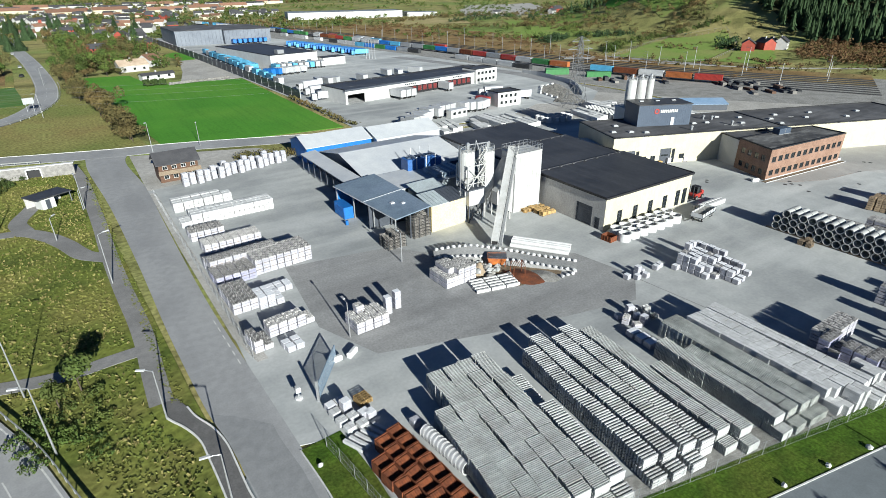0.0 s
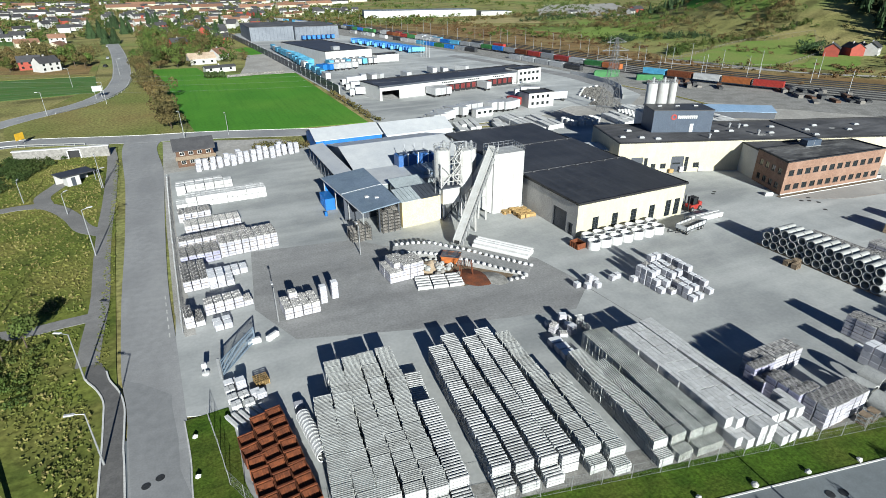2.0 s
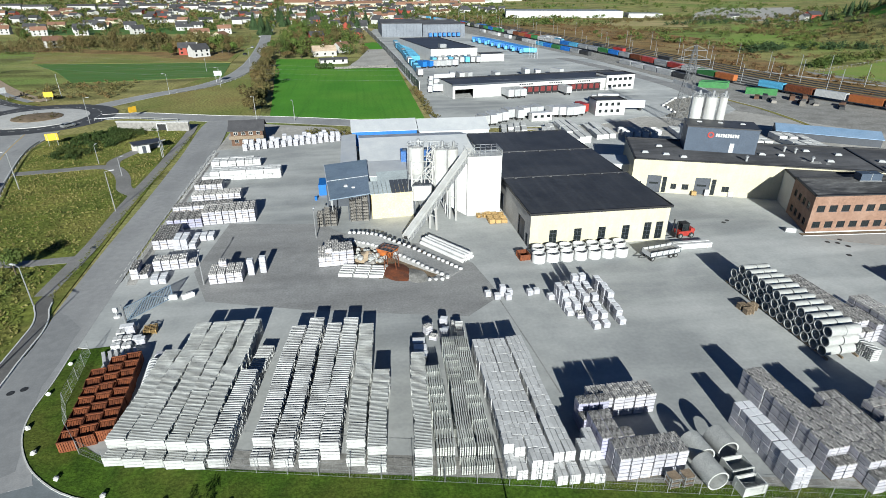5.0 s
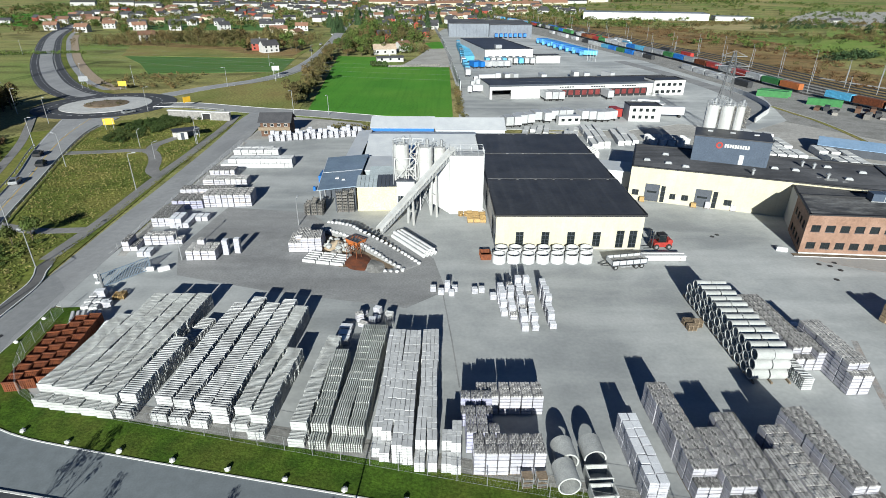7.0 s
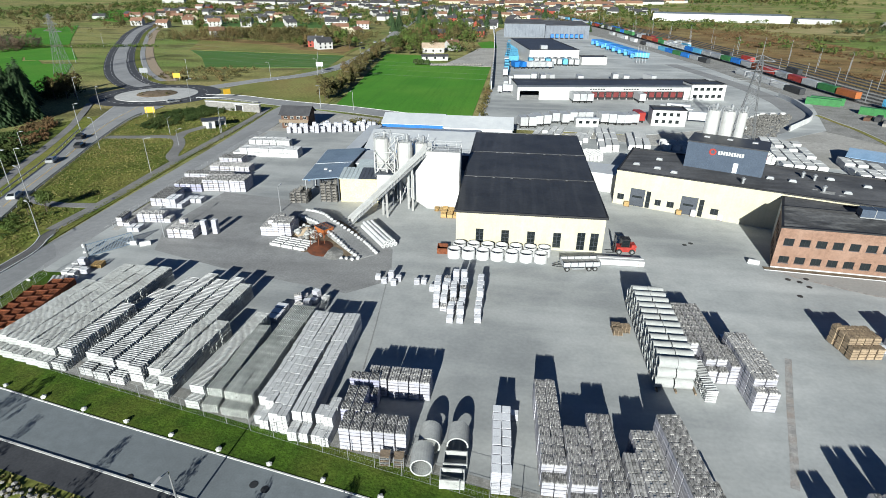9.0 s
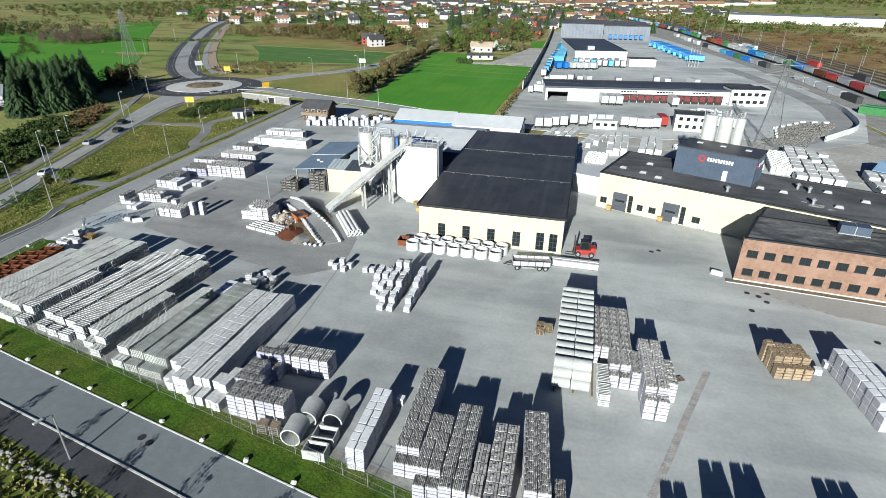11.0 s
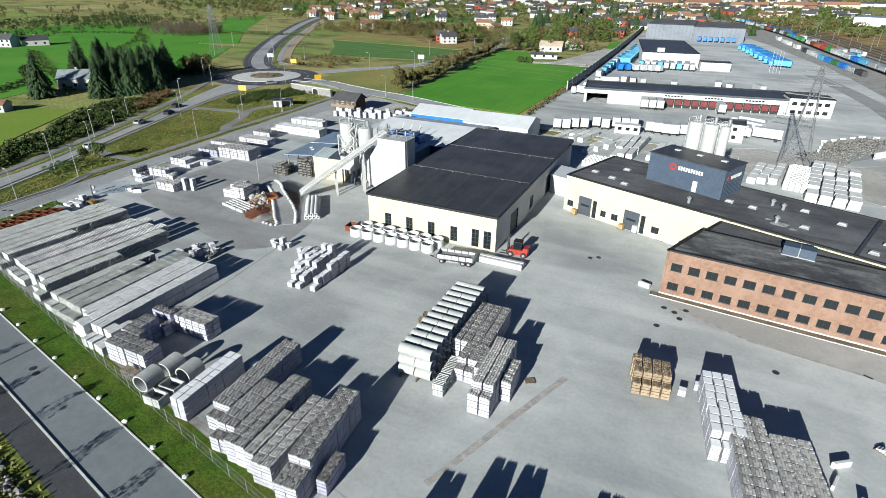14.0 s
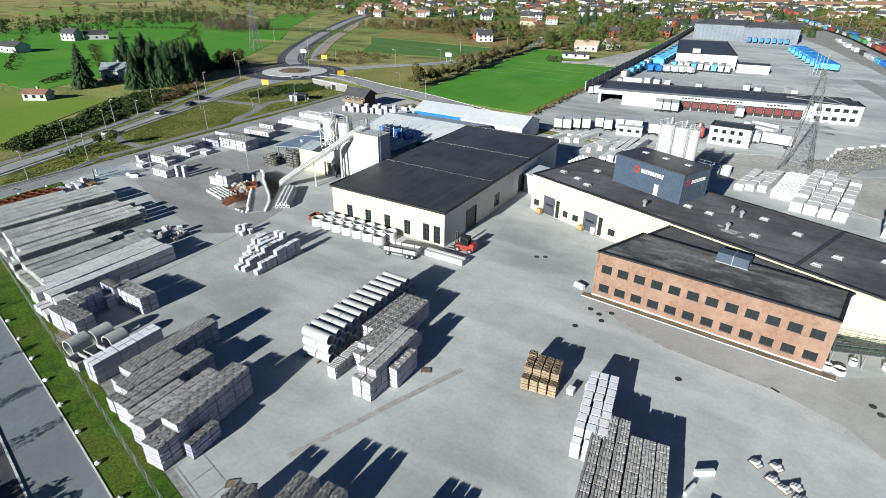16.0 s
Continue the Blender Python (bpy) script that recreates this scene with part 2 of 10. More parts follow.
mt("timber_yellow", (0.42, 0.28, 0.11), (0.3, 0.2, 0.09), scale=4, vary=0.25, bump=0.3, bscale=20)
mt("timber_dark", (0.09, 0.075, 0.06), (0.06, 0.05, 0.04), scale=5, bump=0.3, bscale=20)
mt("timber_brown", (0.12, 0.065, 0.04), (0.08, 0.045, 0.03), scale=3, bump=0.3, bscale=12)
mt("clad_blue", (0.13, 0.148, 0.178), (0.105, 0.12, 0.148), scale=0.3, c3=(0.16, 0.18, 0.21), scale3=0.06, rough=0.5)
mt("dock_red", (0.17, 0.03, 0.03), (0.12, 0.022, 0.022), scale=0.8, vary=0.2, rough=0.5)
mt("rust", (0.215, 0.066, 0.025), (0.12, 0.037, 0.017), scale=2, vary=0.25, island=0.25, bump=0.4, bscale=14, rough=0.85, metal=0.1)
mt("pipe", (0.41, 0.418, 0.41), (0.344, 0.353, 0.348), scale=1.5, vary=0.07, c3=(0.295, 0.303, 0.295), scale3=0.4, mix3=0.5, bump=0.15, bscale=18, rough=0.85)
mt("wall_cream", (0.504, 0.468, 0.347), (0.459, 0.423, 0.31), scale=0.5, c3=(0.396, 0.369, 0.279), scale3=0.2, mix3=0.35, bump=0.08, bscale=12, rough=0.85, grain=0.05, streak=((0.36, 0.333, 0.252), (1.2, 1.2, 0.12), 0, 0.25))
mt("wall_white", (0.506, 0.506, 0.497), (0.46, 0.46, 0.451), scale=0.5, c3=(0.405, 0.405, 0.396), scale3=0.2, mix3=0.35, bump=0.08, bscale=12, rough=0.8, grain=0.05)
mt("wall_yellow", (0.72, 0.6, 0.33), (0.66, 0.55, 0.3), scale=0.5, c3=(0.5, 0.43, 0.26), scale3=0.3, mix3=0.4, bump=0.08, bscale=12)
mt("wall_grey", (0.42, 0.41, 0.39), (0.36, 0.35, 0.335), scale=0.5, bump=0.08, bscale=12)
mt("roof_felt", (0.044, 0.045, 0.048), (0.032, 0.033, 0.036), scale=0.25, c3=(0.06, 0.061, 0.066), scale3=0.08, mix3=0.6, bump=0.12, bscale=8, rough=0.5, spec=0.4, streak=((0.085, 0.086, 0.09), (0.9, 0.04, 0.1), 0, 0.25))
mt("roof_felt_grey", (0.088, 0.089, 0.095), (0.062, 0.063, 0.069), scale=0.3, c3=(0.19, 0.19, 0.197), scale3=0.08, mix3=0.5, bump=0.15, bscale=8, rough=0.8, streak=((0.03, 0.03, 0.032), (0.08, 0.6, 0.1), 20, 0.5))
mt("tank_blue", (0.04, 0.12, 0.34), (0.03, 0.095, 0.27), scale=0.8, c3=(0.08, 0.15, 0.3), scale3=0.5, mix3=0.4, rough=0.4)
mt("sheet_pale", (0.42, 0.47, 0.49), (0.36, 0.41, 0.43), scale=0.5, c3=(0.3, 0.33, 0.35), scale3=0.2, mix3=0.4, rough=0.5, metal=0.1)
mt("hopper_orange", (0.52, 0.16, 0.035), (0.38, 0.11, 0.03), scale=1.6, c3=(0.2, 0.07, 0.03), scale3=0.7, mix3=0.4, bump=0.2, bscale=12, rough=0.7)
mt("metal_blue", (0.058, 0.078, 0.112), (0.05, 0.068, 0.1), scale=0.6, rough=0.5, bump=0.05, bscale=5)
mt("roof_worn", (0.068, 0.067, 0.067), (0.046, 0.046, 0.048), scale=0.3, c3=(0.17, 0.168, 0.165), scale3=0.16, mix3=0.6, bump=0.15, bscale=8, rough=0.7, grain=0.25, streak=((0.3, 0.3, 0.29), (0.25, 0.7, 0.1), -6, 0.45))
mt("green_dark", (0.05, 0.1, 0.07), (0.04, 0.08, 0.055), scale=1, rough=0.5)
mt("metal_dark", (0.06, 0.068, 0.085), (0.05, 0.057, 0.07), scale=0.6, rough=0.5)
mt("sheet_blue", (0.21, 0.27, 0.33), (0.17, 0.22, 0.28), scale=0.5, c3=(0.24, 0.3, 0.38), scale3=0.12, rough=0.45, metal=0.2)
mt("sheet_sky", (0.24, 0.36, 0.52), (0.2, 0.31, 0.46), scale=0.5, c3=(0.28, 0.38, 0.52), scale3=0.12, rough=0.45, metal=0.1)
mt("sheet_grey", (0.3, 0.34, 0.36), (0.22, 0.25, 0.27), scale=0.5, c3=(0.16, 0.18, 0.2), scale3=0.15, rough=0.5, metal=0.2)
mt("sheet_white", (0.51, 0.528, 0.546), (0.466, 0.484, 0.51), scale=0.4, c3=(0.405, 0.431, 0.466), scale3=0.1, mix3=0.5, rough=0.5, grain=0.05)
mt("steel_white", (0.46, 0.465, 0.46), (0.396, 0.4, 0.396), scale=0.6, c3=(0.368, 0.359, 0.34), scale3=0.3, mix3=0.4, rough=0.45, grain=0.06, streak=((0.331, 0.313, 0.285), (2.0, 2.0, 0.15), 0, 0.3))
mt("galv", (0.42, 0.43, 0.44), (0.34, 0.35, 0.36), scale=3, rough=0.45, metal=0.6)
mt("steel_dull", (0.17, 0.175, 0.18), (0.12, 0.125, 0.13), scale=3, rough=0.6, metal=0.2)
mt("iron", (0.06, 0.062, 0.066), (0.04, 0.042, 0.045), scale=3, rough=0.6, metal=0.4)
mt("blue_bright", (0.02, 0.16, 0.5), (0.02, 0.13, 0.42), scale=1, vary=0.15, rough=0.45)
mt("blue_sky", (0.1, 0.34, 0.52), (0.08, 0.29, 0.46), scale=1, vary=0.25, rough=0.5)
mt("white_box", (0.432, 0.441, 0.45), (0.378, 0.387, 0.396), scale=1, vary=0.15, rough=0.45, grain=0.05)
mt("red", (0.33, 0.04, 0.03), (0.26, 0.03, 0.025), scale=1.5, vary=0.15, rough=0.45)
mt("green", (0.05, 0.21, 0.06), (0.04, 0.16, 0.05), scale=1, vary=0.25, rough=0.5)
mt("orange", (0.33, 0.11, 0.035), (0.27, 0.09, 0.03), scale=1, vary=0.2, rough=0.5)
mt("yellow", (0.7, 0.42, 0.03), (0.6, 0.36, 0.03), scale=1, rough=0.5)
mt("tyre", (0.02, 0.02, 0.02), (0.03, 0.03, 0.03), scale=8, rough=0.85)
mt("black", (0.015, 0.015, 0.017), (0.02, 0.02, 0.022), scale=4, rough=0.6)
mt("roof_tan", (0.5, 0.4, 0.3), (0.42, 0.33, 0.25), scale=0.4, c3=(0.35, 0.25, 0.18), scale3=0.2, mix3=0.5, rough=0.6)
mt("tile_orange", (0.24, 0.13, 0.085), (0.17, 0.095, 0.065), scale=0.6, vary=0.35, bump=0.3, bscale=5)
mt("tile_dark", (0.06, 0.06, 0.065), (0.045, 0.045, 0.05), scale=0.6, vary=0.3, bump=0.3, bscale=5)
mt("house_white", (0.432, 0.428, 0.419), (0.386, 0.382, 0.373), scale=0.5, vary=0.12, bump=0.1, bscale=10, grain=0.06)
mt("house_red", (0.3, 0.06, 0.04), (0.24, 0.05, 0.035), scale=0.5, vary=0.15)
mt("brick_wall", (0.235, 0.142, 0.1), (0.18, 0.108, 0.076), scale=2.0, c3=(0.27, 0.175, 0.13), scale3=0.3, bump=0.3, bscale=10, grain=0.3)
mt("bark", (0.09, 0.07, 0.05), (0.06, 0.045, 0.035), scale=6, bump=0.6, bscale=14, rough=0.95)
mt("leaf", (0.088, 0.134, 0.029), (0.046, 0.077, 0.018), scale=0.25, vary=0.35, island=0.2, c3=(0.132, 0.138, 0.037), scale3=0.06, mix3=0.6, rough=0.8, spec=0.2)
mt("leaf_brown", (0.115, 0.1, 0.038), (0.066, 0.066, 0.024), scale=0.25, vary=0.3, island=0.2, c3=(0.14, 0.088, 0.038), scale3=0.05, mix3=0.55, rough=0.85, spec=0.2)
mt("twig", (0.127, 0.099, 0.079), (0.083, 0.066, 0.055), scale=0.2, island=0.3, c3=(0.165, 0.11, 0.066), scale3=0.05, mix3=0.6, rough=0.9, spec=0.15)
mt("leaf_rust", (0.15, 0.085, 0.04), (0.1, 0.06, 0.028), scale=0.3, island=0.2, c3=(0.11, 0.085, 0.04), scale3=0.08, rough=0.85, spec=0.2)
mt("leaf_dark", (0.04, 0.066, 0.018), (0.026, 0.043, 0.013), scale=0.3, island=0.2, c3=(0.06, 0.07, 0.02), scale3=0.08, mix3=0.5, rough=0.85, spec=0.15)
mt("needle", (0.046, 0.08, 0.032), (0.027, 0.05, 0.02), scale=0.4, vary=0.3, island=0.25, rough=0.85, spec=0.2)
mt("straw", (0.25, 0.225, 0.085), (0.18, 0.165, 0.06), scale=0.4, island=0.4, rough=0.9, spec=0.1)
mt("tuft", (0.14, 0.165, 0.04), (0.08, 0.105, 0.026), scale=0.3, island=0.25, c3=(0.23, 0.215, 0.065), scale3=0.08, rough=0.9, spec=0.1)

glass = bpy.data.materials.new("window_glass")
glass.use_nodes = True
gb = glass.node_tree.nodes["Principled BSDF"]
gb.inputs["Base Color"].default_value = (0.012, 0.016, 0.018, 1)
gb.inputs["Roughness"].default_value = 0.08
gb.inputs["Specular IOR Level"].default_value = 0.6
M["glass"] = glass


# ---------------------------------------------------------------- geometry helpers
class Geo:
    """A mesh in the making: lists of points, faces and each face's material slot."""

    def __init__(self):
        self.v, self.f, self.m = [], [], []

    def add(self, vs, fs, mi=0):
        n = len(self.v)
        self.v += [tuple(p) for p in vs]
        self.f += [tuple(n + i for i in f) for f in fs]
        self.m += [mi] * len(fs)
        return self

    def box(self, x0, x1, y0, y1, z0, z1, mi=0, ch=0.0, at=None):
        """A block; ch chamfers the upper edges; at is a matrix."""
        if ch:
            vs = [(x0, y0, z0), (x1, y0, z0), (x1, y1, z0), (x0, y1, z0),
                  (x0, y0, z1 - ch), (x1, y0, z1 - ch), (x1, y1, z1 - ch), (x0, y1, z1 - ch),
                  (x0 + ch, y0 + ch, z1), (x1 - ch, y0 + ch, z1), (x1 - ch, y1 - ch, z1), (x0 + ch, y1 - ch, z1)]
            fs = [(0, 3, 2, 1), (8, 9, 10, 11)]
            for k in range(4):
                j = (k + 1) % 4
                fs += [(k, j, 4 + j, 4 + k), (4 + k, 4 + j, 8 + j, 8 + k)]
        else:
            vs = [(x0, y0, z0), (x1, y0, z0), (x1, y1, z0), (x0, y1, z0), (x0, y0, z1), (x1, y0, z1), (x1, y1, z1), (x0, y1, z1)]
            fs = [(0, 3, 2, 1), (4, 5, 6, 7), (0, 1, 5, 4), (1, 2, 6, 5), (2, 3, 7, 6), (3, 0, 4, 7)]
        if at is not None:
            vs = [at @ Vector(p) for p in vs]
        return self.add(vs, fs, mi)

    def beam(self, a, b, w, mi=0, h=None):
        """A square bar from a to b."""
        a, b = Vector(a), Vector(b)
        d = b - a
        m = Matrix.Translation(a) @ d.to_track_quat("Z", "Y").to_matrix().to_4x4()
        h = h or w
        return self.box(-w / 2, w / 2, -h / 2, h / 2, 0, d.length, mi, at=m)

    def lathe(self, profile, n=12, mi=0, at=None, ends=True):
        """Turns (radius, z) pairs about the z axis."""
        vs, fs = [], []
        for r, z in profile:
            for k in range(n):
                a = 2 * math.pi * k / n
                vs.append((r * math.cos(a), r * math.sin(a), z))
        for i in range(len(profile) - 1):
            for k in range(n):
                j = (k + 1) % n
                fs.append((i * n + k, i * n + j, (i + 1) * n + j, (i + 1) * n + k))
        if ends:
            fs.append(tuple(range(n))[::-1])
            fs.append(tuple((len(profile) - 1) * n + k for k in range(n)))
        if at is not None:
            vs = [at @ Vector(p) for p in vs]
        return self.add(vs, fs, mi)

    def rod(self, a, b, r0, r1=None, n=6, mi=0):
        a, b = Vector(a), Vector(b)
        d = b - a
        m = Matrix.Translation(a) @ d.to_track_quat("Z", "Y").to_matrix().to_4x4()
        return self.lathe([(r0, 0), (r0 if r1 is None else r1, d.length)], n, mi, m)

    def tube(self, r, wall, length, n=20, mi=0, at=None, bell=0.0):
        """A hollow pipe along z, with a wider socket at its start if bell is set."""
        q = r - wall
        p = [(r + bell, 0), (r + bell, 0.12 * length), (r, 0.17 * length), (r, length), (q, length), (q, 0), (r + bell, 0)] if bell else \
            [(r, 0), (r, length), (q, length), (q, 0), (r, 0)]
        return self.lathe(p, n, mi, at, ends=False)

    def prism(self, pts, z0, z1, mi=0, top=None):
        """An upright block over a polygon, given counter-clockwise."""
        n = len(pts)
        vs = [(x, y, z0) for x, y in pts] + [(x, y, z1) for x, y in pts]
        self.add(vs, [tuple(range(n))[::-1]] + [(k, (k + 1) % n, n + (k + 1) % n, n + k) for k in range(n)], mi)
        return self.add([(x, y, z1) for x, y in pts], [tuple(range(n))], mi if top is None else top)

    def weld(self):
        """Joins points that lie on one another and drops the faces shut in between."""
        ids, vs, to = {}, [], []
        for p in self.v:
            k = tuple(round(c, 3) for c in p)
            if k not in ids:
                ids[k] = len(vs)
                vs.append(p)
            to.append(ids[k])
        fs = [tuple(to[i] for i in f) for f in self.f]
        n = {}
        for f in fs:
            n[frozenset(f)] = n.get(frozenset(f), 0) + 1
        keep = [i for i, f in enumerate(fs) if n[frozenset(f)] == 1 and len(set(f)) > 2]
        self.v, self.f, self.m = vs, [fs[i] for i in keep], [self.m[i] for i in keep]
        return self

    def quad(self, a, b, c, d, mi=0):
        return self.add([a, b, c, d], [(0, 1, 2, 3)], mi)


def mesh_of(name, geo, mats, smooth=False):
    me = bpy.data.meshes.new(name)
    me.from_pydata(geo.v, [], geo.f)
    for k in (mats if isinstance(mats, (list, tuple)) else [mats]):
        me.materials.append(M[k])
    if any(geo.m):
        me.polygons.foreach_set("material_index", geo.m)
    if smooth:
        me.polygons.foreach_set("use_smooth", [True] * len(me.polygons))
    me.update()
    return me


def part(name, geo, mats, parent, label="", at=None, smooth=False):
    """One mesh object under a thing or a part; geo may be a mesh that several parts share."""
    ob = new(name, geo if isinstance(geo, bpy.types.Mesh) else mesh_of(name, geo, mats, smooth))
    ob.parent = parent
    if at is not None:
        ob.matrix_basis = at
    return tagged(ob, label) if label else ob


def thing(name, label, category, at=None, group="", kind=""):
    ob = new(name)
    ob.empty_display_size = 0.3
    if at is not None:
        ob.matrix_basis = at
    return tagged(ob, label, category, group, kind)


def solid(name, geo, mats, label, category, at=None, group="", kind="", smooth=False):
    ob = new(name, geo if isinstance(geo, bpy.types.Mesh) else mesh_of(name, geo, mats, smooth))
    if at is not None:
        ob.matrix_basis = at
    return tagged(ob, label, category, group, kind)


def rz(x, y, z=0.0, a=0.0):
    return pose(x, y, z, 0, 0, a)


def sheet(pts, z, depth=0.1):
    """A thin slab over a polygon of any shape."""
    from mathutils import geometry
    g = Geo()
    tri = geometry.tessellate_polygon([[Vector((x, y, 0)) for x, y in pts]])
    area = sum(pts[i][0] * pts[(i + 1) % len(pts)][1] - pts[(i + 1) % len(pts)][0] * pts[i][1] for i in range(len(pts)))
    n = len(pts)
    vs = [(x, y, z) for x, y in pts] + [(x, y, z - depth) for x, y in pts]
    fs = []
    for t in tri:
        a, b, c = (Vector((*pts[i], 0)) for i in t)
        fs.append(tuple(t) if (b - a).cross(c - a).z > 0 else tuple(t)[::-1])
    for k in range(n):
        j = (k + 1) % n
        fs.append((k, n + k, n + j, j) if area > 0 else (k, j, n + j, n + k))
    return g.add(vs, fs)


def smooth_line(pts, steps=6):
    """Points along a Catmull-Rom curve through pts."""
    n = len(pts[0])
    p = [Vector((*q, 0)[:3]) for q in pts]
    p = [2 * p[0] - p[1]] + p + [2 * p[-1] - p[-2]]
    out = []
    for i in range(1, len(p) - 2):
        for s in range(steps):
            t = s / steps
            q = 0.5 * (2 * p[i] + (p[i + 1] - p[i - 1]) * t + (2 * p[i - 1] - 5 * p[i] + 4 * p[i + 1] - p[i + 2]) * t * t
                       + (3 * p[i] - p[i - 1] - 3 * p[i + 1] + p[i + 2]) * t ** 3)
            out.append(tuple(q)[:n])
    return out + [tuple(p[-2])[:n]]


def ribbon(line, off0, off1, z, depth=0.1, geo=None):
    """A strip along a line between two sideways offsets (left of the way is positive)."""
    g = geo or Geo()
    left, right = [], []
    for i, q in enumerate(line):
        a, b = Vector(line[max(0, i - 1)]), Vector(line[min(len(line) - 1, i + 1)])
        d = (b - a).normalized()
        nrm = Vector((-d.y, d.x))
        left.append(Vector(q) + nrm * off1)
        right.append(Vector(q) + nrm * off0)
    vs, fs = [], []
    for a, b in zip(right, left):
        vs += [(*a, z), (*b, z), (*a, z - depth), (*b, z - depth)]
    for i in range(len(line) - 1):
        k, j = 4 * i, 4 * i + 4
        fs += [(k, j, j + 1, k + 1), (k, k + 2, j + 2, j), (k + 1, j + 1, j + 3, k + 3)]
    return g.add(vs, fs)


def dashes(line, off, z, width, on, gap, geo=None):
    """Painted dashes along a line."""
    g = geo or Geo()
    run, state, left = [], True, on
    pts = [Vector(q) for q in line]
    cur = [pts[0]]
    for a, b in zip(pts, pts[1:]):
        d = b - a
        while d.length > left:
            a = a + d.normalized() * left
            d = b - a
            if state:
                cur.append(a)
                run.append(cur)
            state = not state
            left = on if state else gap
            cur = [a]
        left -= d.length
        if state:
            cur.append(b)
    for r in run:
        if len(r) > 1:
            ribbon([tuple(q) for q in r], off - width / 2, off + width / 2, z, 0.01, g)
    return g


def local(ox, oy, a):
    """A frame at (ox, oy) whose x axis is turned by a degrees: gives a function from (u, v) to (x, y)."""
    c, s = math.cos(radians(a)), math.sin(radians(a))
    return lambda u, v: (ox + u * c - v * s, oy + u * s + v * c)


def wall_with_openings(geo, p, q, z0, z1, thick, openings, mi=0, proud=0.0):
    """A wall from p to q (outer face on the right of the way) with openings (s0, s1, zlow, zhigh) that go right through it."""
    p, q = Vector(p), Vector(q)
    d = q - p
    a = math.degrees(math.atan2(d.y, d.x))
    m = pose(p.x, p.y, 0, 0, 0, a)
    cuts = sorted({proud, d.length - proud, *[s for o in openings for s in o[:2]]})
    for s0, s1 in zip(cuts, cuts[1:]):
        mid, low = (s0 + s1) / 2, z0
        for o in sorted((o for o in openings if o[0] < mid < o[1]), key=lambda o: o[2]):
            if o[2] > low:
                geo.box(s0, s1, -proud, thick, low, o[2], mi, at=m)
            low = o[3]
        if low < z1:
            geo.box(s0, s1, -proud, thick, low, z1, mi, at=m)
    geo.weld()
    return m

# ---------------------------------------------------------------- land
def rise(x, y):
    """Height of the land: level round the works, low swells far off, a wooded hill in the east."""
    h = -0.16
    far = max(0.0, x - 330) + max(0.0, y - 1500) + max(0.0, -480 - x)
    h += 0.02 * far * (0.6 + noise.noise((x * 0.0023, y * 0.0023, 3.1)))
    d = math.hypot((x - 690) / 260, (y - 300) / 330)
    if d < 1:
        h += 95 * (1 - d * d) ** 2
    return h


g = Geo()
NX, NY, STEP = 192, 208, 15.0
for j in range(NY + 1):
    for i in range(NX + 1):
        x, y = -1300 + i * STEP, -420 + j * STEP
        g.v.append((x, y, rise(x, y)))
g.f = [(j * (NX + 1) + i, j * (NX + 1) + i + 1, (j + 1) * (NX + 1) + i + 1, (j + 1) * (NX + 1) + i) for j in range(NY) for i in range(NX)]
g.m = [0] * len(g.f)
solid("ground", g, "land", "rough autumn grassland reaching to the horizon", "ground", kind="structure", smooth=True)

FENCE_A, FENCE_B = (21.3, 21.6), (150.0, -6.4)
KERB = smooth_line([(9.9, 42.0), (10.3, 36), (10.4, 30), (11.9, 25.4), (15.5, 20.8), (21.5, 17.2), (34.2, 14.2), (57.6, 9.5), (81.6, 4.8), (105, 0.0), (150, -9.5), (215, -23)], 5)


def land_z(x, y):
    """Height of the ground sheet itself at a place."""
    u, v = (x + 1300) / STEP, (y + 420) / STEP
    i, j = math.floor(u), math.floor(v)
    h = [[rise(-1300 + (i + a) * STEP, -420 + (j + b) * STEP) for a in (0, 1)] for b in (0, 1)]
    u, v = u - i, v - j
    return (h[0][0] * (1 - u) + h[0][1] * u) * (1 - v) + (h[1][0] * (1 - u) + h[1][1] * u) * v


def area(name, pts, z, mat, label, category):
    return solid(name, sheet(pts, z), mat, label, category, kind="structure")


def draped(name, pts, mat, label, category, cell=9.0):
    """A field laid over rolling land."""
    g, xs, ys = Geo(), [p[0] for p in pts], [p[1] for p in pts]
    c, s = math.cos(0.4), math.sin(0.4)
    cx, cy, n = sum(xs) / len(xs), sum(ys) / len(ys), len(pts)
    rings = 20
    for r in range(rings + 1):
        for k in range(n * 8):
            i, u = k // 8, (k % 8) / 8
            x, y = pts[i][0] + (pts[(i + 1) % n][0] - pts[i][0]) * u, pts[i][1] + (pts[(i + 1) % n][1] - pts[i][1]) * u
            x, y = cx + (x - cx) * r / rings, cy + (y - cy) * r / rings
            wx, wy = 3 * noise.noise((x * 0.05, y * 0.05, 1)), 3 * noise.noise((x * 0.05, y * 0.05, 5))
            g.v.append((x + wx, y + wy, land_z(x + wx, y + wy) + 0.22))
    m = n * 8
    g.f = [(r * m + k, (r + 1) * m + k, (r + 1) * m + (k + 1) % m, r * m + (k + 1) % m) for r in range(rings) for k in range(m)]
    g.m = [0] * len(g.f)
    return solid(name, g, mat, label, category, kind="structure", smooth=True)


def strip(name, line, o0, o1, z, mat, label, category):
    return solid(name, ribbon(line, o0, o1, z), mat, label, category, kind="structure")


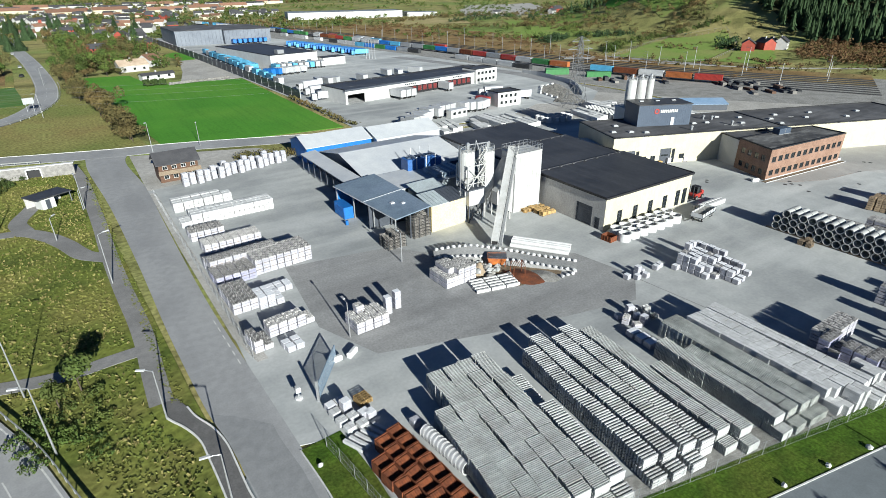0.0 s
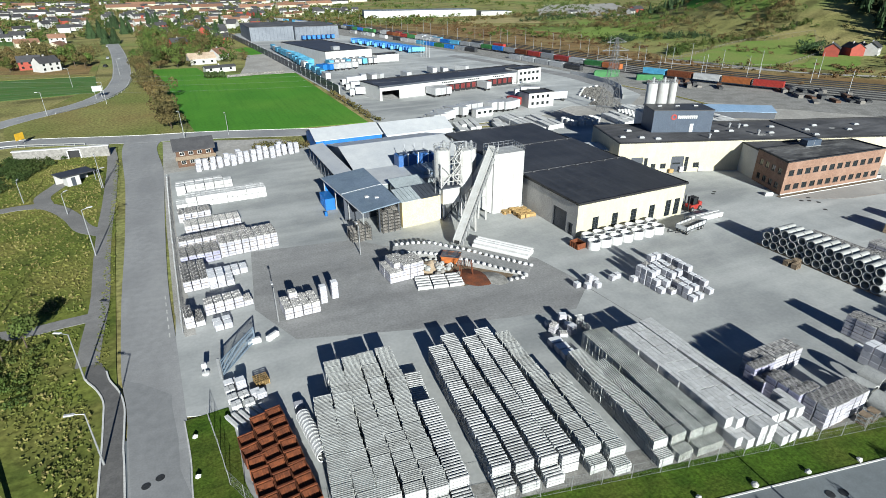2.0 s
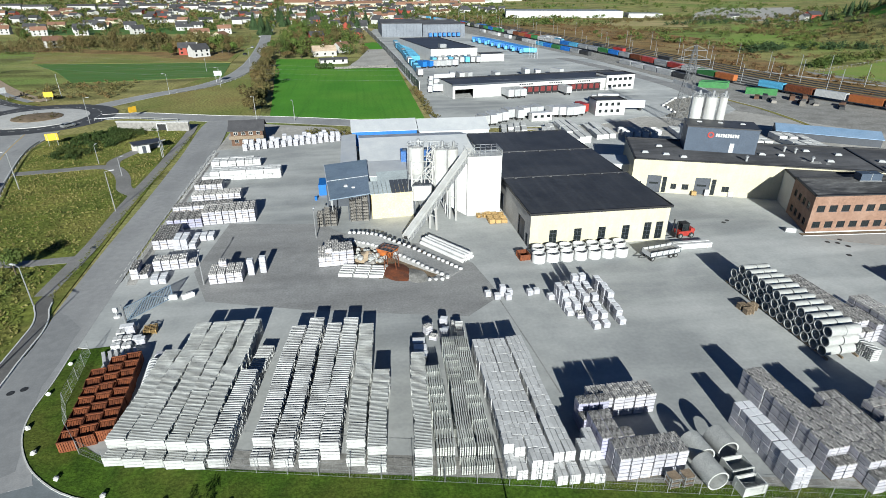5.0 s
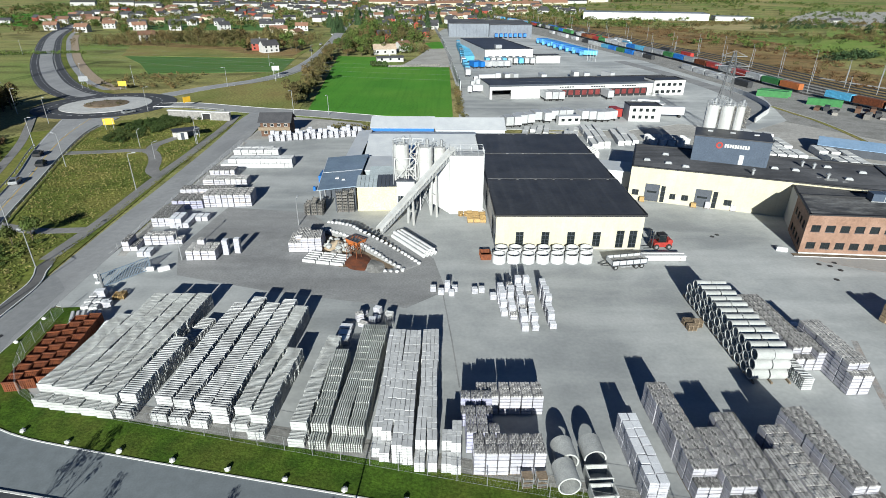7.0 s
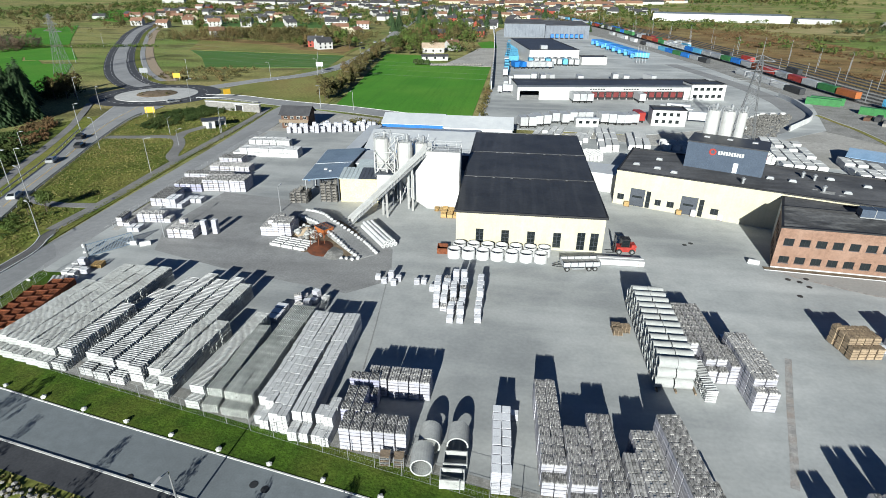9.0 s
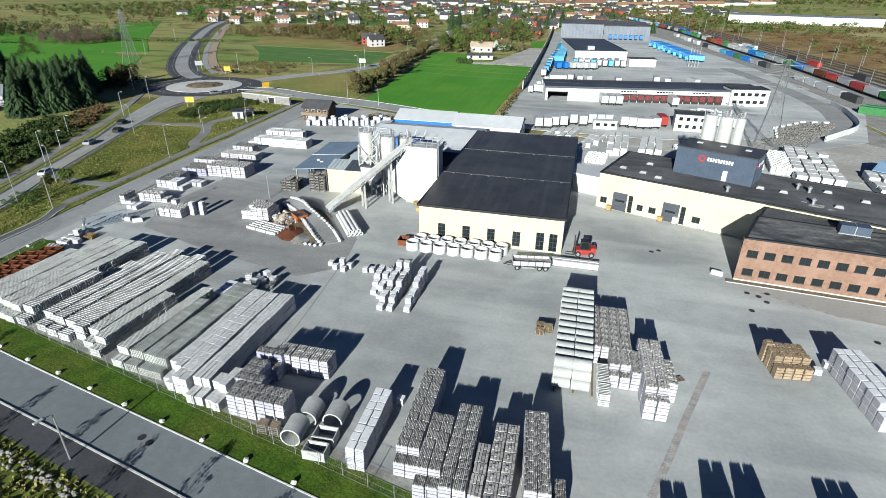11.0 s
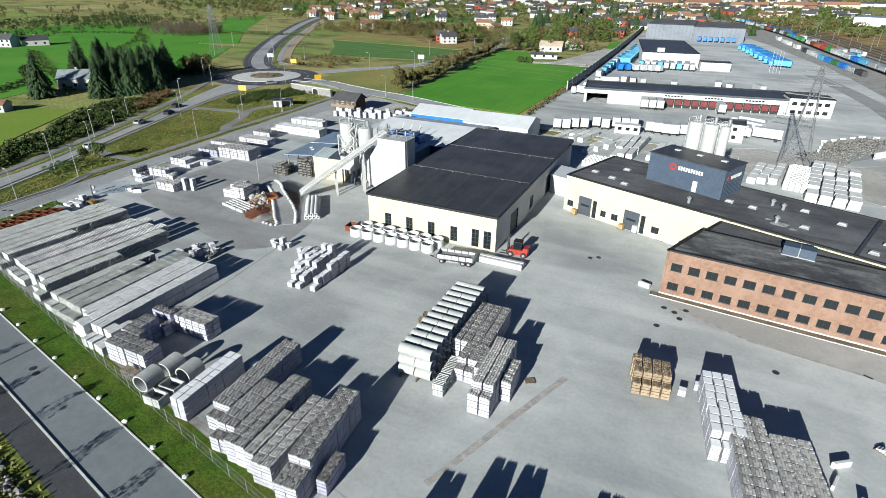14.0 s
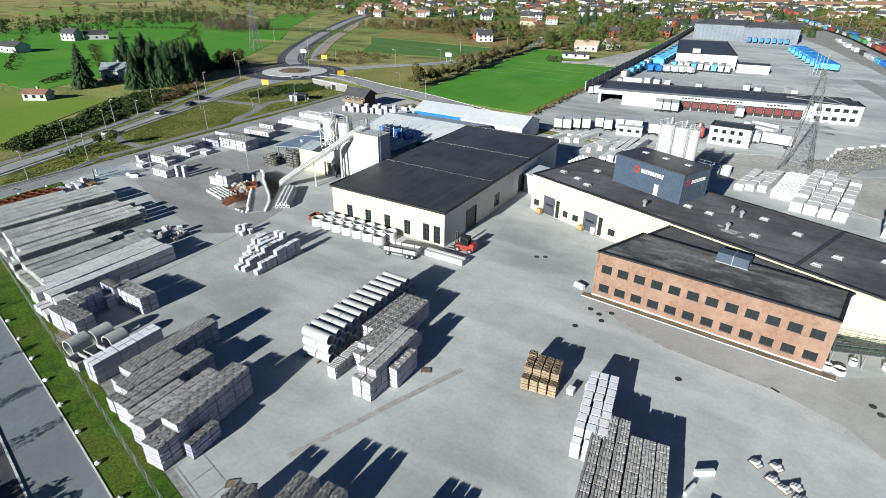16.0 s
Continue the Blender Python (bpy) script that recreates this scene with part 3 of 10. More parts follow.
# works yard and the terminal's apron behind it
area("yard", [(9.4, 58), (9.4, 43), (12.4, 42), (13.2, 40), (13.9, 31), (16.5, 25.6), (21.3, 21.4), (110, 2.0), (150, -6.8), (215, -21), (228, 40), (215, 96), (190, 112),
              (152, 130), (112, 143), (84, 147), (46, 150), (40, 160), (8.0, 172), (8.2, 133), (9.1, 101), (9.8, 80)], 0.0, "yard",
     "pale grey worn concrete and asphalt works yard", "yard")
area("terminal_apron", [(74, 152), (128, 150), (150, 160), (170, 150), (190, 165), (206, 210), (196, 330), (170, 480), (150, 560), (66, 600), (70, 420), (75, 240)], 0.02, "yard",
     "wide grey asphalt apron of the freight terminal", "apron")
area("rail_yard", [(188, 165), (215, 120), (262, 60), (330, 60), (300, 220), (275, 330), (262, 470), (230, 600), (150, 800), (110, 900), (92, 890), (132, 700), (150, 560), (172, 400), (190, 230)], 0.01, "gravel",
     "grey ballast and asphalt of the rail yard", "rail yard")
area("yard_pavement", [(24, 52), (40, 47), (62, 42), (68, 47), (66, 58), (60, 66), (44, 74), (40, 79), (22, 82), (20, 62)], 0.004, "yard_dark", "darker asphalt patch crossing the yard", "asphalt patch")
area("dirt_strip", [(8.6, 100), (9.4, 66), (10.6, 59), (12.0, 59), (10.8, 80), (10.2, 100), (9.6, 135), (8.3, 135)], 0.008, "gravel_pale", "gravel strip along the yard fence", "gravel strip")
area("storage_ground", [(112, 143.2), (152, 130.2), (190, 112.2), (215, 96.2), (228, 60), (262, 60), (215, 120), (188, 165), (170, 150), (150, 160), (128, 149.6), (100, 149)], -0.01, "gravel_pale", "pale gravel storage ground behind the warehouse", "storage ground")
area("forecourt", [(8.0, 172), (8.2, 137), (24, 141), (46, 151), (40, 160)], 0.008, "gravel_pale", "pale gravel forecourt by the junction", "forecourt")
FR = local(21.3, 21.6, -12.5)
area("gravel_margin", [FR(0.3, 0.1), FR(132, -0.2), FR(132, 2.6), FR(60, 2.4), FR(40, 3.2), FR(0, 2.2)], 0.008, "gravel", "dusty gravel margin inside the mesh fence", "gravel margin")
area("office_forecourt", [(129, 61.2), (134, 56.5), (143.3, 52.2), (149, 51.5), (156.3, 50.5), (163.5, 47.8), (166.7, 44.6), (200, 22), (215, 60), (176, 66), (163, 57.0), (131, 59.8)], 0.004, "forecourt_grey", "warmer grey worn asphalt in front of the offices", "forecourt")
area("pale_patch", [(158.6, 49.5), (163.7, 47.6), (163.2, 46.6), (159.8, 46.9)], 0.006, "yard_pale", "pale concrete repair patch in the yard", "repair patch")
strip("forecourt_joint", [(131, 60.1), (134, 56.7), (143.3, 52.3), (149, 51.6), (156.3, 50.6)], -0.25, 0.25, 0.008, "worn", "crumbled pale joint between two asphalt surfaces", "worn joint")
strip("rough_patch", [(114.6, 12.5), (116.2, 16.5), (119.4, 25), (122.9, 33.8)], -0.4, 0.4, 0.006, "worn", "narrow worn strip of broken asphalt", "worn patch")
DRAIN = [(67.5, 46), (68.6, 34), (69.3, 24.5)]
strip("drain_channel", DRAIN, -0.09, 0.09, 0.012, "yard_dark", "dark iron drain channel set in the yard", "drain channel")

# front road, verge, kerb and footway
strip("verge", KERB, 0.12, 4.6, 0.03, "lawn", "mown green grass verge in front of the fence", "verge")
strip("front_road", KERB, -6.2, 0.0, 0.006, "road_front", "grey asphalt road in front of the works", "road")
solid("kerb", ribbon(KERB, 0.0, 0.14, 0.09), "paint", "pale concrete kerb edging the verge", "kerb", kind="structure")
FAR = smooth_line([(22, 10.8), (34.2, 8.6), (57.6, 4.2), (81.6, -0.6), (105, -5.4), (150, -15), (215, -28)], 4)
solid("far_kerb", ribbon(FAR, -0.2, 0.0, 0.12), "paint", "white-edged kerb along the footway", "kerb", kind="structure")
strip("footway", FAR, -2.9, -0.2, 0.06, "road_new", "dark asphalt footway beside the road", "footway")
strip("bank", FAR, -14, -2.9, 0.05, "meadow", "rough grassy bank below the road", "bank")

# side road, its footpath and the shoulder between
LEFT = smooth_line([(6.2, 18), (5.2, 30), (4.5, 40.7), (4.3, 46), (3.4, 52.5), (2.9, 60), (2.4, 70), (2.1, 78), (1.5, 98), (-0.1, 132), (-2.4, 162), (-2.5, 176)], 6)
RIGHT = smooth_line([(15.5, 20), (10.6, 30), (10.3, 40), (9.6, 56), (8.6, 78), (8.3, 110), (8.2, 140), (6.5, 166), (9, 178)], 6)
solid("side_road", sheet(LEFT + RIGHT[::-1], 0.014), "road", "worn grey asphalt side road beside the yard", "road", kind="structure")
solid("side_road_patch", sheet([(4.4, 44), (4.0, 49), (3.5, 52.6), (5.7, 50.8), (8.8, 47.3), (8.8, 45), (9.3, 39.7), (9.4, 35), (10.6, 30), (13, 22), (6.6, 18), (5.4, 30), (4.7, 40)], 0.019), "road_patch", "darker resurfaced asphalt at the bend", "asphalt patch", kind="structure")
PATH_L = smooth_line([(-0.7, 57.5), (-0.7, 64), (-0.6, 71), (-0.8, 78), (-1.6, 90), (-2.3, 105), (-2.6, 119), (-3.2, 135), (-4.2, 156), (-6, 172)], 6)
strip("footpath", PATH_L, -1.3, 1.3, 0.03, "path", "grey asphalt footpath beside the side road", "footpath")
NEAR_L = smooth_line([(-0.7, 57.5), (-0.6, 54.8), (0.8, 52.0), (1.75, 49.2), (2.0, 45.9), (2.2, 41.8), (2.3, 38), (2.6, 30), (3.4, 18)], 5)
NEAR_R = smooth_line([(0.9, 57.5), (1.6, 55.3), (2.1, 53.2), (3.3, 50.3), (3.95, 47.3), (4.1, 44.2), (4.2, 40.5), (4.4, 38), (4.9, 30), (5.8, 18)], 5)
solid("near_footpath", sheet(NEAR_L + NEAR_R[::-1], 0.055), "path_dark", "dark resurfaced footpath between white kerbs", "footpath", kind="structure")
solid("path_kerb", ribbon(NEAR_L[5:], -0.1, 0.08, 0.14, 0.16), "kerb_white", "white concrete kerb of the footpath", "kerb", kind="structure")
solid("path_kerb", ribbon(NEAR_R[5:], -0.08, 0.1, 0.14, 0.16), "kerb_white", "white concrete kerb of the footpath", "kerb", kind="structure")
strip("branch_path", smooth_line([(-1.5, 70.0), (-5, 69.8), (-9.4, 69.5), (-14.8, 70.6), (-20, 72.4)], 4), -1.25, 1.25, 0.026, "path", "narrow asphalt path crossing the meadow", "footpath")
strip("branch_path", smooth_line([(-2.4, 103), (-6, 107), (-8.6, 114), (-11.5, 120), (-15, 124.4), (-20, 125.5), (-27, 124), (-37, 122.5)], 5), -1.6, 1.6, 0.026, "path", "narrow asphalt path crossing the meadow", "footpath")
strip("branch_path", smooth_line([(-15, 125), (-16.4, 131), (-14.6, 138), (-13.8, 141)], 5), -1.6, 1.6, 0.028, "path", "short asphalt path to the flat shelter", "footpath")
area("meadow", [(5, 22), (-6.4, 40), (-12.3, 57.5), (-18.8, 72.5), (-28.4, 98.5), (-36, 119), (-44, 145), (-45, 162), (-20, 172), (-4, 172), (-1.5, 120), (1.2, 78), (2.6, 56), (3.2, 49), (4.6, 40)], -0.02, "meadow",
     "rough meadow of tall grass and weeds", "meadow")

# main road to the roundabout and its branches
MAIN_E = smooth_line([(69.5, -179), (41, -99), (17, -31), (-0.5, 21), (-9.0, 46), (-12.9, 57.5), (-19.4, 72.5), (-29.0, 98.5), (-36.6, 119), (-44.5, 145), (-46, 168)], 6)
MAIN_W = smooth_line([(63, -181), (35, -101), (11, -33), (-7, 19), (-15.6, 46), (-18.9, 57), (-25.6, 73.5), (-36.4, 100.5), (-46, 120.5), (-54.6, 140), (-66, 168)], 6)
MAIN = [((a[0] + b[0]) / 2, (a[1] + b[1]) / 2) for a, b in zip(MAIN_E, MAIN_W)]
solid("main_road", sheet(MAIN_E + MAIN_W[::-1], 0.02), "road", "grey two-lane main road with painted lines", "road", kind="structure")
WEST_PATH = smooth_line([(-12, 30), (-18, 46), (-25.7, 61.8), (-32.2, 79.3), (-38.6, 92.4), (-45.5, 108.4), (-56.2, 131.3), (-66, 149), (-77, 168)], 5)
strip("west_footpath", WEST_PATH, -1.2, 1.2, 0.024, "path", "grey footpath west of the main road", "footpath")
solid("west_verge", sheet(MAIN_W[22:57] + [(q[0] + 0.6, q[1]) for q in WEST_PATH[34:9:-1]], -0.01), "verge_grass", "yellow-green grass verge beside the main road", "verge", kind="structure")
solid("west_bank", sheet([(q[0] - 0.6, q[1]) for q in WEST_PATH[8:34]] + [(-72, 122), (-67, 106), (-60, 95), (-50, 80), (-40, 58), (-30, 44)], -0.02), "meadow", "rough grassy bank below the pasture", "bank", kind="structure")
RB = (-62.5, 189.5)
rim = [(RB[0] + 25 * math.cos(a * math.pi / 20), RB[1] + 25 * math.sin(a * math.pi / 20)) for a in range(40)]
area("roundabout_road", rim, 0.03, "road_new", "fresh black asphalt ring of the roundabout", "road")
NORTH = smooth_line([(-74, 204), (-92, 216), (-121, 249), (-168, 316), (-221, 401), (-258, 463), (-290, 524), (-326, 603), (-372, 720), (-430, 880), (-560, 1150)], 6)
strip("north_road", NORTH, -8, 8, 0.024, "road_new", "black asphalt dual road curving from the roundabout", "road")
strip("north_median", NORTH[2:46], -3.4, 3.4, 0.05, "road", "pale worn lane between the fresh black lanes", "median")
strip("north_path", NORTH[5:40], -14, -11, 0.03, "road", "pale footpath beside the new road", "footpath")
strip("north_verge", NORTH[2:44], -11, -8, 0.03, "meadow", "grassy verge beside the new road", "verge")
EAST = smooth_line([(-50, 208), (-37, 230), (-21, 251), (-12.5, 280), (-11, 315), (-12, 345), (-15, 390), (-21, 460), (-32, 570), (-50, 790), (-72, 1105), (-92, 1500)], 6)
strip("town_road", EAST, -4.5, 4.5, 0.022, "road", "straight grey road leading to the town", "road")
JUNC = smooth_line([(-42, 188), (-30, 189), (-14, 184), (2, 179), (20, 175), (46, 166), (62, 160)], 6)
strip("junction_road", JUNC, -4.6, 4.6, 0.026, "road", "grey access road below the green field", "road")
solid("junction_kerb", ribbon(JUNC, 4.6, 4.85, 0.12), "paint", "pale concrete kerb of the access road", "kerb", kind="structure")

# painted lines
lines = Geo()
ribbon(MAIN_E, 0.35, 0.52, 0.026, 0.01, lines)
ribbon(MAIN_W, -0.52, -0.35, 0.026, 0.01, lines)
dashes(MAIN, 0.4, 0.026, 0.14, 3, 4, lines)
for o in (-7.4, -4.6, 4.6, 7.4):
    dashes(NORTH, o, 0.03, 0.18, 3, 3, lines)
for o in (-4.1, 4.1):
    ribbon(EAST, o - 0.08, o + 0.08, 0.028, 0.01, lines)
dashes(EAST, 0, 0.028, 0.14, 4, 7, lines)
ring = [(RB[0] + 19.5 * math.cos(a * math.pi / 30), RB[1] + 19.5 * math.sin(a * math.pi / 30)) for a in range(61)]
dashes(ring, 0, 0.036, 0.25, 2, 2, lines)
dashes([(8.6, 72), (9.2, 58)], -0.4, 0.024, 0.14, 1.2, 1.0, lines)
solid("road_markings", lines, "paint", "worn white lane lines on the roads", "road marking", kind="structure")
ym = Geo()
ribbon(MAIN[34:], -0.35, -0.12, 0.026, 0.01, ym)
solid("centre_line", ym, "paint_yellow", "worn yellow centre line of the main road", "road marking", kind="structure")

# roundabout island
isl = thing("roundabout_island", "raised roundabout island with cobbled apron and shrubs", "traffic island", rz(*RB))
part("apron", Geo().lathe([(16.0, 0), (16.0, 0.18), (7.0, 0.4)], 40), "yard_pale", isl, "pale cobbled apron")
part("bed", Geo().lathe([(8.0, 0.2), (7.8, 0.5), (5, 0.9), (0.3, 1.1)], 32), "earth", isl, "planted earth bed")

# fields
area("green_field", [(17.6, 181), (12, 240), (1.0, 350), (26, 345), (31, 303), (73, 298), (72.6, 240), (72, 169), (46, 172)], 0.0, "pasture", "bright green mown hay field", "field")
area("crop_field", [(-137, 346), (-109, 310), (-85, 270), (-50, 275), (-18, 280), (-24, 336)], 0.0, "crop", "green crop field in drilled rows", "field")
area("rough_field", [(-40, 215), (-34, 186), (14, 182), (8, 240), (-4, 330), (-14, 330), (-30, 260)], -0.01, "heath", "rough brown and green fallow ground", "field")
area("heath_belt", [(-139, 347), (-24, 337), (-28, 420), (-170, 420)], 0.0, "heath", "brown heath behind the crop field", "heath")
area("west_meadow", [(-112, 92), (-180, 96), (-300, 130), (-430, 230), (-430, 330), (-340, 420), (-300, 430), (-224, 300), (-150, 215), (-122, 170), (-128, 140)], -0.06, "pasture", "wide green grazing land west of the road", "field")
area("west_pasture", [(-32, 44), (-38, 52), (-53, 72), (-71, 100), (-84, 96), (-97, 86), (-118, 84), (-160, 70), (-150, 30), (-60, 10)], 0.0, "meadow_green", "bright green pasture beside the main road", "field")
area("west_pasture", [(-230, 255), (-160, 190), (-130, 166), (-112, 180), (-123, 207), (-150, 236), (-195, 279)], 0.0, "pasture", "bright green pasture with hedges", "field")
area("west_pasture", [(-224, 286), (-291, 361), (-380, 493), (-361, 503), (-270, 400), (-199, 304)], 0.0, "pasture", "bright green pasture with hedges", "field")
area("west_pasture", [(-178, 112), (-170, 138), (-146, 127), (-128, 104), (-133, 92)], 0.0, "pasture", "bright green pasture beside the farm", "field")
area("west_pasture", [(-186, 150), (-272, 225), (-357, 271), (-331, 331), (-249, 260), (-200, 205), (-150, 160)], 0.0, "pasture", "bright green pasture with hedges", "field")
strip("north_shoulder", NORTH[4:34], -19, -14.2, 0.02, "sand", "bare tan earth shoulder beside the new road", "shoulder")
area("west_pasture", [(-386, 486), (-374, 540), (-250, 372), (-176, 287), (-203, 278)], 0.02, "pasture", "bright green pasture behind the pylon", "field")
area("west_pasture", [(-192, 265), (-165, 269), (-126, 213), (-144, 211)], 0.02, "pasture", "bright green pasture beside the roundabout", "field")
area("far_field", [(-681, 1016), (-615, 1159), (-425, 799), (-369, 595), (-440, 640)], 0.3, "pasture", "green field beyond the north road", "field")
area("red_heath", [(-191, 425), (-90, 385), (-72, 366), (-28, 345), (-30, 395), (-95, 405), (-205, 462)], 0.03, "moor", "rust-red heath behind the crop field", "heath")
draped("far_hay", [(-700, 430), (-640, 440), (-600, 500), (-680, 560)], "hay", "tan hay field on the western rise", "field")
draped("far_grazing", [(-590, 290), (-520, 300), (-560, 400), (-650, 390)], "grazing", "pale green grazing land on the western rise", "field")
area("far_field", [(-250, 560), (-90, 560), (-80, 640), (-280, 660)], 0.05, "crop", "dark green crop field", "field")
area("hay_field", [(56, 440), (60, 500), (74, 600), (64, 610), (48, 520)], 0.05, "hay", "tan stubble field behind the barn", "field")
area("small_field", [(62, 398), (56, 438), (66, 452), (71, 440), (73, 402)], 0.05, "pasture", "small bright green paddock behind the barn", "field")
area("barn_lot", [(44, 300), (73, 300), (73, 398), (60, 396), (52, 340)], 0.03, "gravel_pale", "grey gravel lot beside the barn", "gravel lot")
draped("hill_pasture", [(294, 244), (355, 271), (418, 295), (464, 274), (420, 240), (385, 220), (317, 196), (305, 202)], "grazing", "sunlit green pasture below the wooded hill", "field")
draped("hill_pasture", [(322, 190), (385, 214), (400, 202), (362, 178), (330, 168)], "grazing", "pale green paddock beside the red farm", "field")
draped("hill_pasture", [(515, 447), (640, 560), (867, 740), (930, 681), (700, 500), (566, 407)], "pasture", "green hillside pasture in the distance", "field")
draped("hill_pasture", [(322, 376), (368, 344), (460, 435), (404, 477)], "grazing", "yellow-green rough pasture in the distance", "field")
draped("hill_pasture", [(420, 500), (500, 455), (560, 540), (480, 590)], "grazing", "yellow-green rough pasture in the distance", "field")
draped("hill_pasture", [(330, 620), (410, 560), (470, 660), (380, 700)], "hay", "tan hillside meadow in the distance", "field")
draped("bare_ground", [(493, 686), (584, 610), (700, 720), (860, 960), (720, 1000), (560, 800)], "gravel_pale", "pale stony ground on the far slope", "bare ground")
draped("heath_rail", [(240, 640), (264, 440), (274, 302), (300, 300), (318, 360), (350, 440), (330, 540), (300, 640)], "moor", "rust-brown heath and scrub beside the railway", "heath")
draped("heath_rail", [(268, 300), (272, 215), (286, 240), (302, 268), (302, 300)], "moor", "rust-brown heath and scrub beside the railway", "heath")
draped("heath_rail", [(272, 214), (290, 158), (302, 178), (287, 238)], "moor", "rust-brown heath and scrub beside the railway", "heath")
draped("slope_field", [(480, 350), (560, 330), (640, 430), (560, 470)], "grazing", "sloping grazing field with scattered bushes", "field")
draped("slope_field", [(605, 420), (700, 470), (670, 560), (575, 490)], "hay", "pale straw-coloured field on the slope", "field")
draped("slope_field", [(650, 600), (760, 640), (740, 760), (630, 690)], "grazing", "sloping grazing field with scattered bushes", "field")
draped("slope_field", [(520, 540), (600, 580), (560, 640), (480, 610)], "hay", "pale straw-coloured field on the slope", "field")
strip("farm_track", smooth_line([(264, 262), (275, 232), (297, 190), (315, 160), (346, 132), (380, 100)], 4), -1.6, 1.6, 0.3, "gravel_pale", "pale gravel farm track below the pasture", "track")
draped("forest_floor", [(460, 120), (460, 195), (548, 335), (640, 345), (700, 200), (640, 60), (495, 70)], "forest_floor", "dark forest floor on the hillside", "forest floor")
draped("hill_scrub_ground", [(388, 132), (400, 190), (452, 200), (470, 150), (480, 84), (430, 80)], "heath", "brown scrubland at the foot of the hill", "heath")

# ---------------------------------------------------------------- buildings
def window_part(parent, m, w, h, bars=(1, 1), label="", frame_mat="metal_dark"):
    """A window whose lower left outer corner is at m: frame with bars, glass set back."""
    win = new("window")
    win.parent = parent
    win.matrix_basis = m
    if label:
        tagged(win, label)
    g = Geo()
    t = 0.07
    for x0, x1, z0, z1 in ((0, w, 0, t), (0, w, h - t, h), (0, t, t, h - t), (w - t, w, t, h - t)):
        g.box(x0, x1, 0.06, 0.16, z0, z1)
    for k in range(1, bars[0] + 1):
        x = w * k / (bars[0] + 1)
        g.box(x - 0.025, x + 0.025, 0.07, 0.15, t, h - t)
    for k in range(1, bars[1] + 1):
        z = h * k / (bars[1] + 1)
        g.box(t, w - t, 0.075, 0.145, z - 0.025, z + 0.025)
    part("window_frame", g, frame_mat, win)
    part("pane", Geo().box(t, w - t, 0.1, 0.12, t, h - t), "glass", win)
    return win


def building(name, label, category, pts, h, wall_mat, roof_mat, openings=None, parapet=0.25, base=None, thick=0.3, plinth=None):
    """Walls round a footprint (counter-clockwise) with real openings, a roof slab with a parapet trim; openings: side -> list."""
    th = thing(name, label, category)
    frames = []
    n = len(pts)
    for k in range(n):
        g = Geo()
        m = wall_with_openings(g, pts[k], pts[(k + 1) % n], 0, h, thick, (openings or {}).get(k, []), proud=0.0 if k % 2 else 0.005)
        part("wall", g, wall_mat, th)
        frames.append(m)
    part("roof", Geo().prism(pts, h - 0.12, h), roof_mat, th, "dark felt roof")
    g = Geo()
    for k in range(n):
        p, q = Vector(pts[k]), Vector(pts[(k + 1) % n])
        a = math.degrees(math.atan2((q - p).y, (q - p).x))
        g.box(-0.08, (q - p).length + 0.08, -0.08, 0.32, h, h + parapet, at=pose(p.x, p.y, 0, 0, 0, a))
    part("parapet", g, "black", th, "black sheet-metal roof edge")
    floor_in = Geo().prism(pts, 0.02, 0.05)
    part("floor_slab", floor_in, "concrete_grey", th)
    return th, frames


# --- cream hall with the long black roof
HX0, HX1, HY0, HY1, HH = 77.0, 103.2, 61.8, 117.0, 6.7
hall_open = {0: [(3.6, 5.0, 0.5, 3.4), (8.2, 9.6, 0.5, 3.4), (12.8, 14.2, 0.5, 3.4), (17.4, 18.8, 0.5, 3.4), (21.6, 23.0, 0.3, 3.7), (23.9, 25.3, 0.3, 3.7)],
             1: [(8, 12, 0.05, 4.2), (20, 22.4, 0.8, 3.6), (32, 36, 0.05, 4.2), (42, 44, 0.8, 3.6)],
             3: [(33.5, 37.0, 0.05, 3.6), (48.2, 52.0, 0.05, 3.9), (53.0, 54.0, 0.05, 2.2)]}
HP = [(HX0, HY0), (HX1, HY0), (HX1, HY1), (HX0, HY1)]
hall = thing("production_hall", "cream factory hall with long black felt roof", "factory hall")
hm = []
for k, mat in enumerate(("wall_cream", "wall_white", "wall_white", "wall_grey")):
    g = Geo()
    hm.append(wall_with_openings(g, HP[k], HP[(k + 1) % 4], 0, HH, 0.35, hall_open.get(k, []), proud=0.0 if k % 2 else 0.005))
    part("wall", g, mat, hall, {"wall_cream": "cream rendered front wall", "wall_grey": "grey rendered side wall"}.get(mat, ""))
part("floor_slab", Geo().prism(HP, 0.02, 0.05), "concrete_grey", hall)
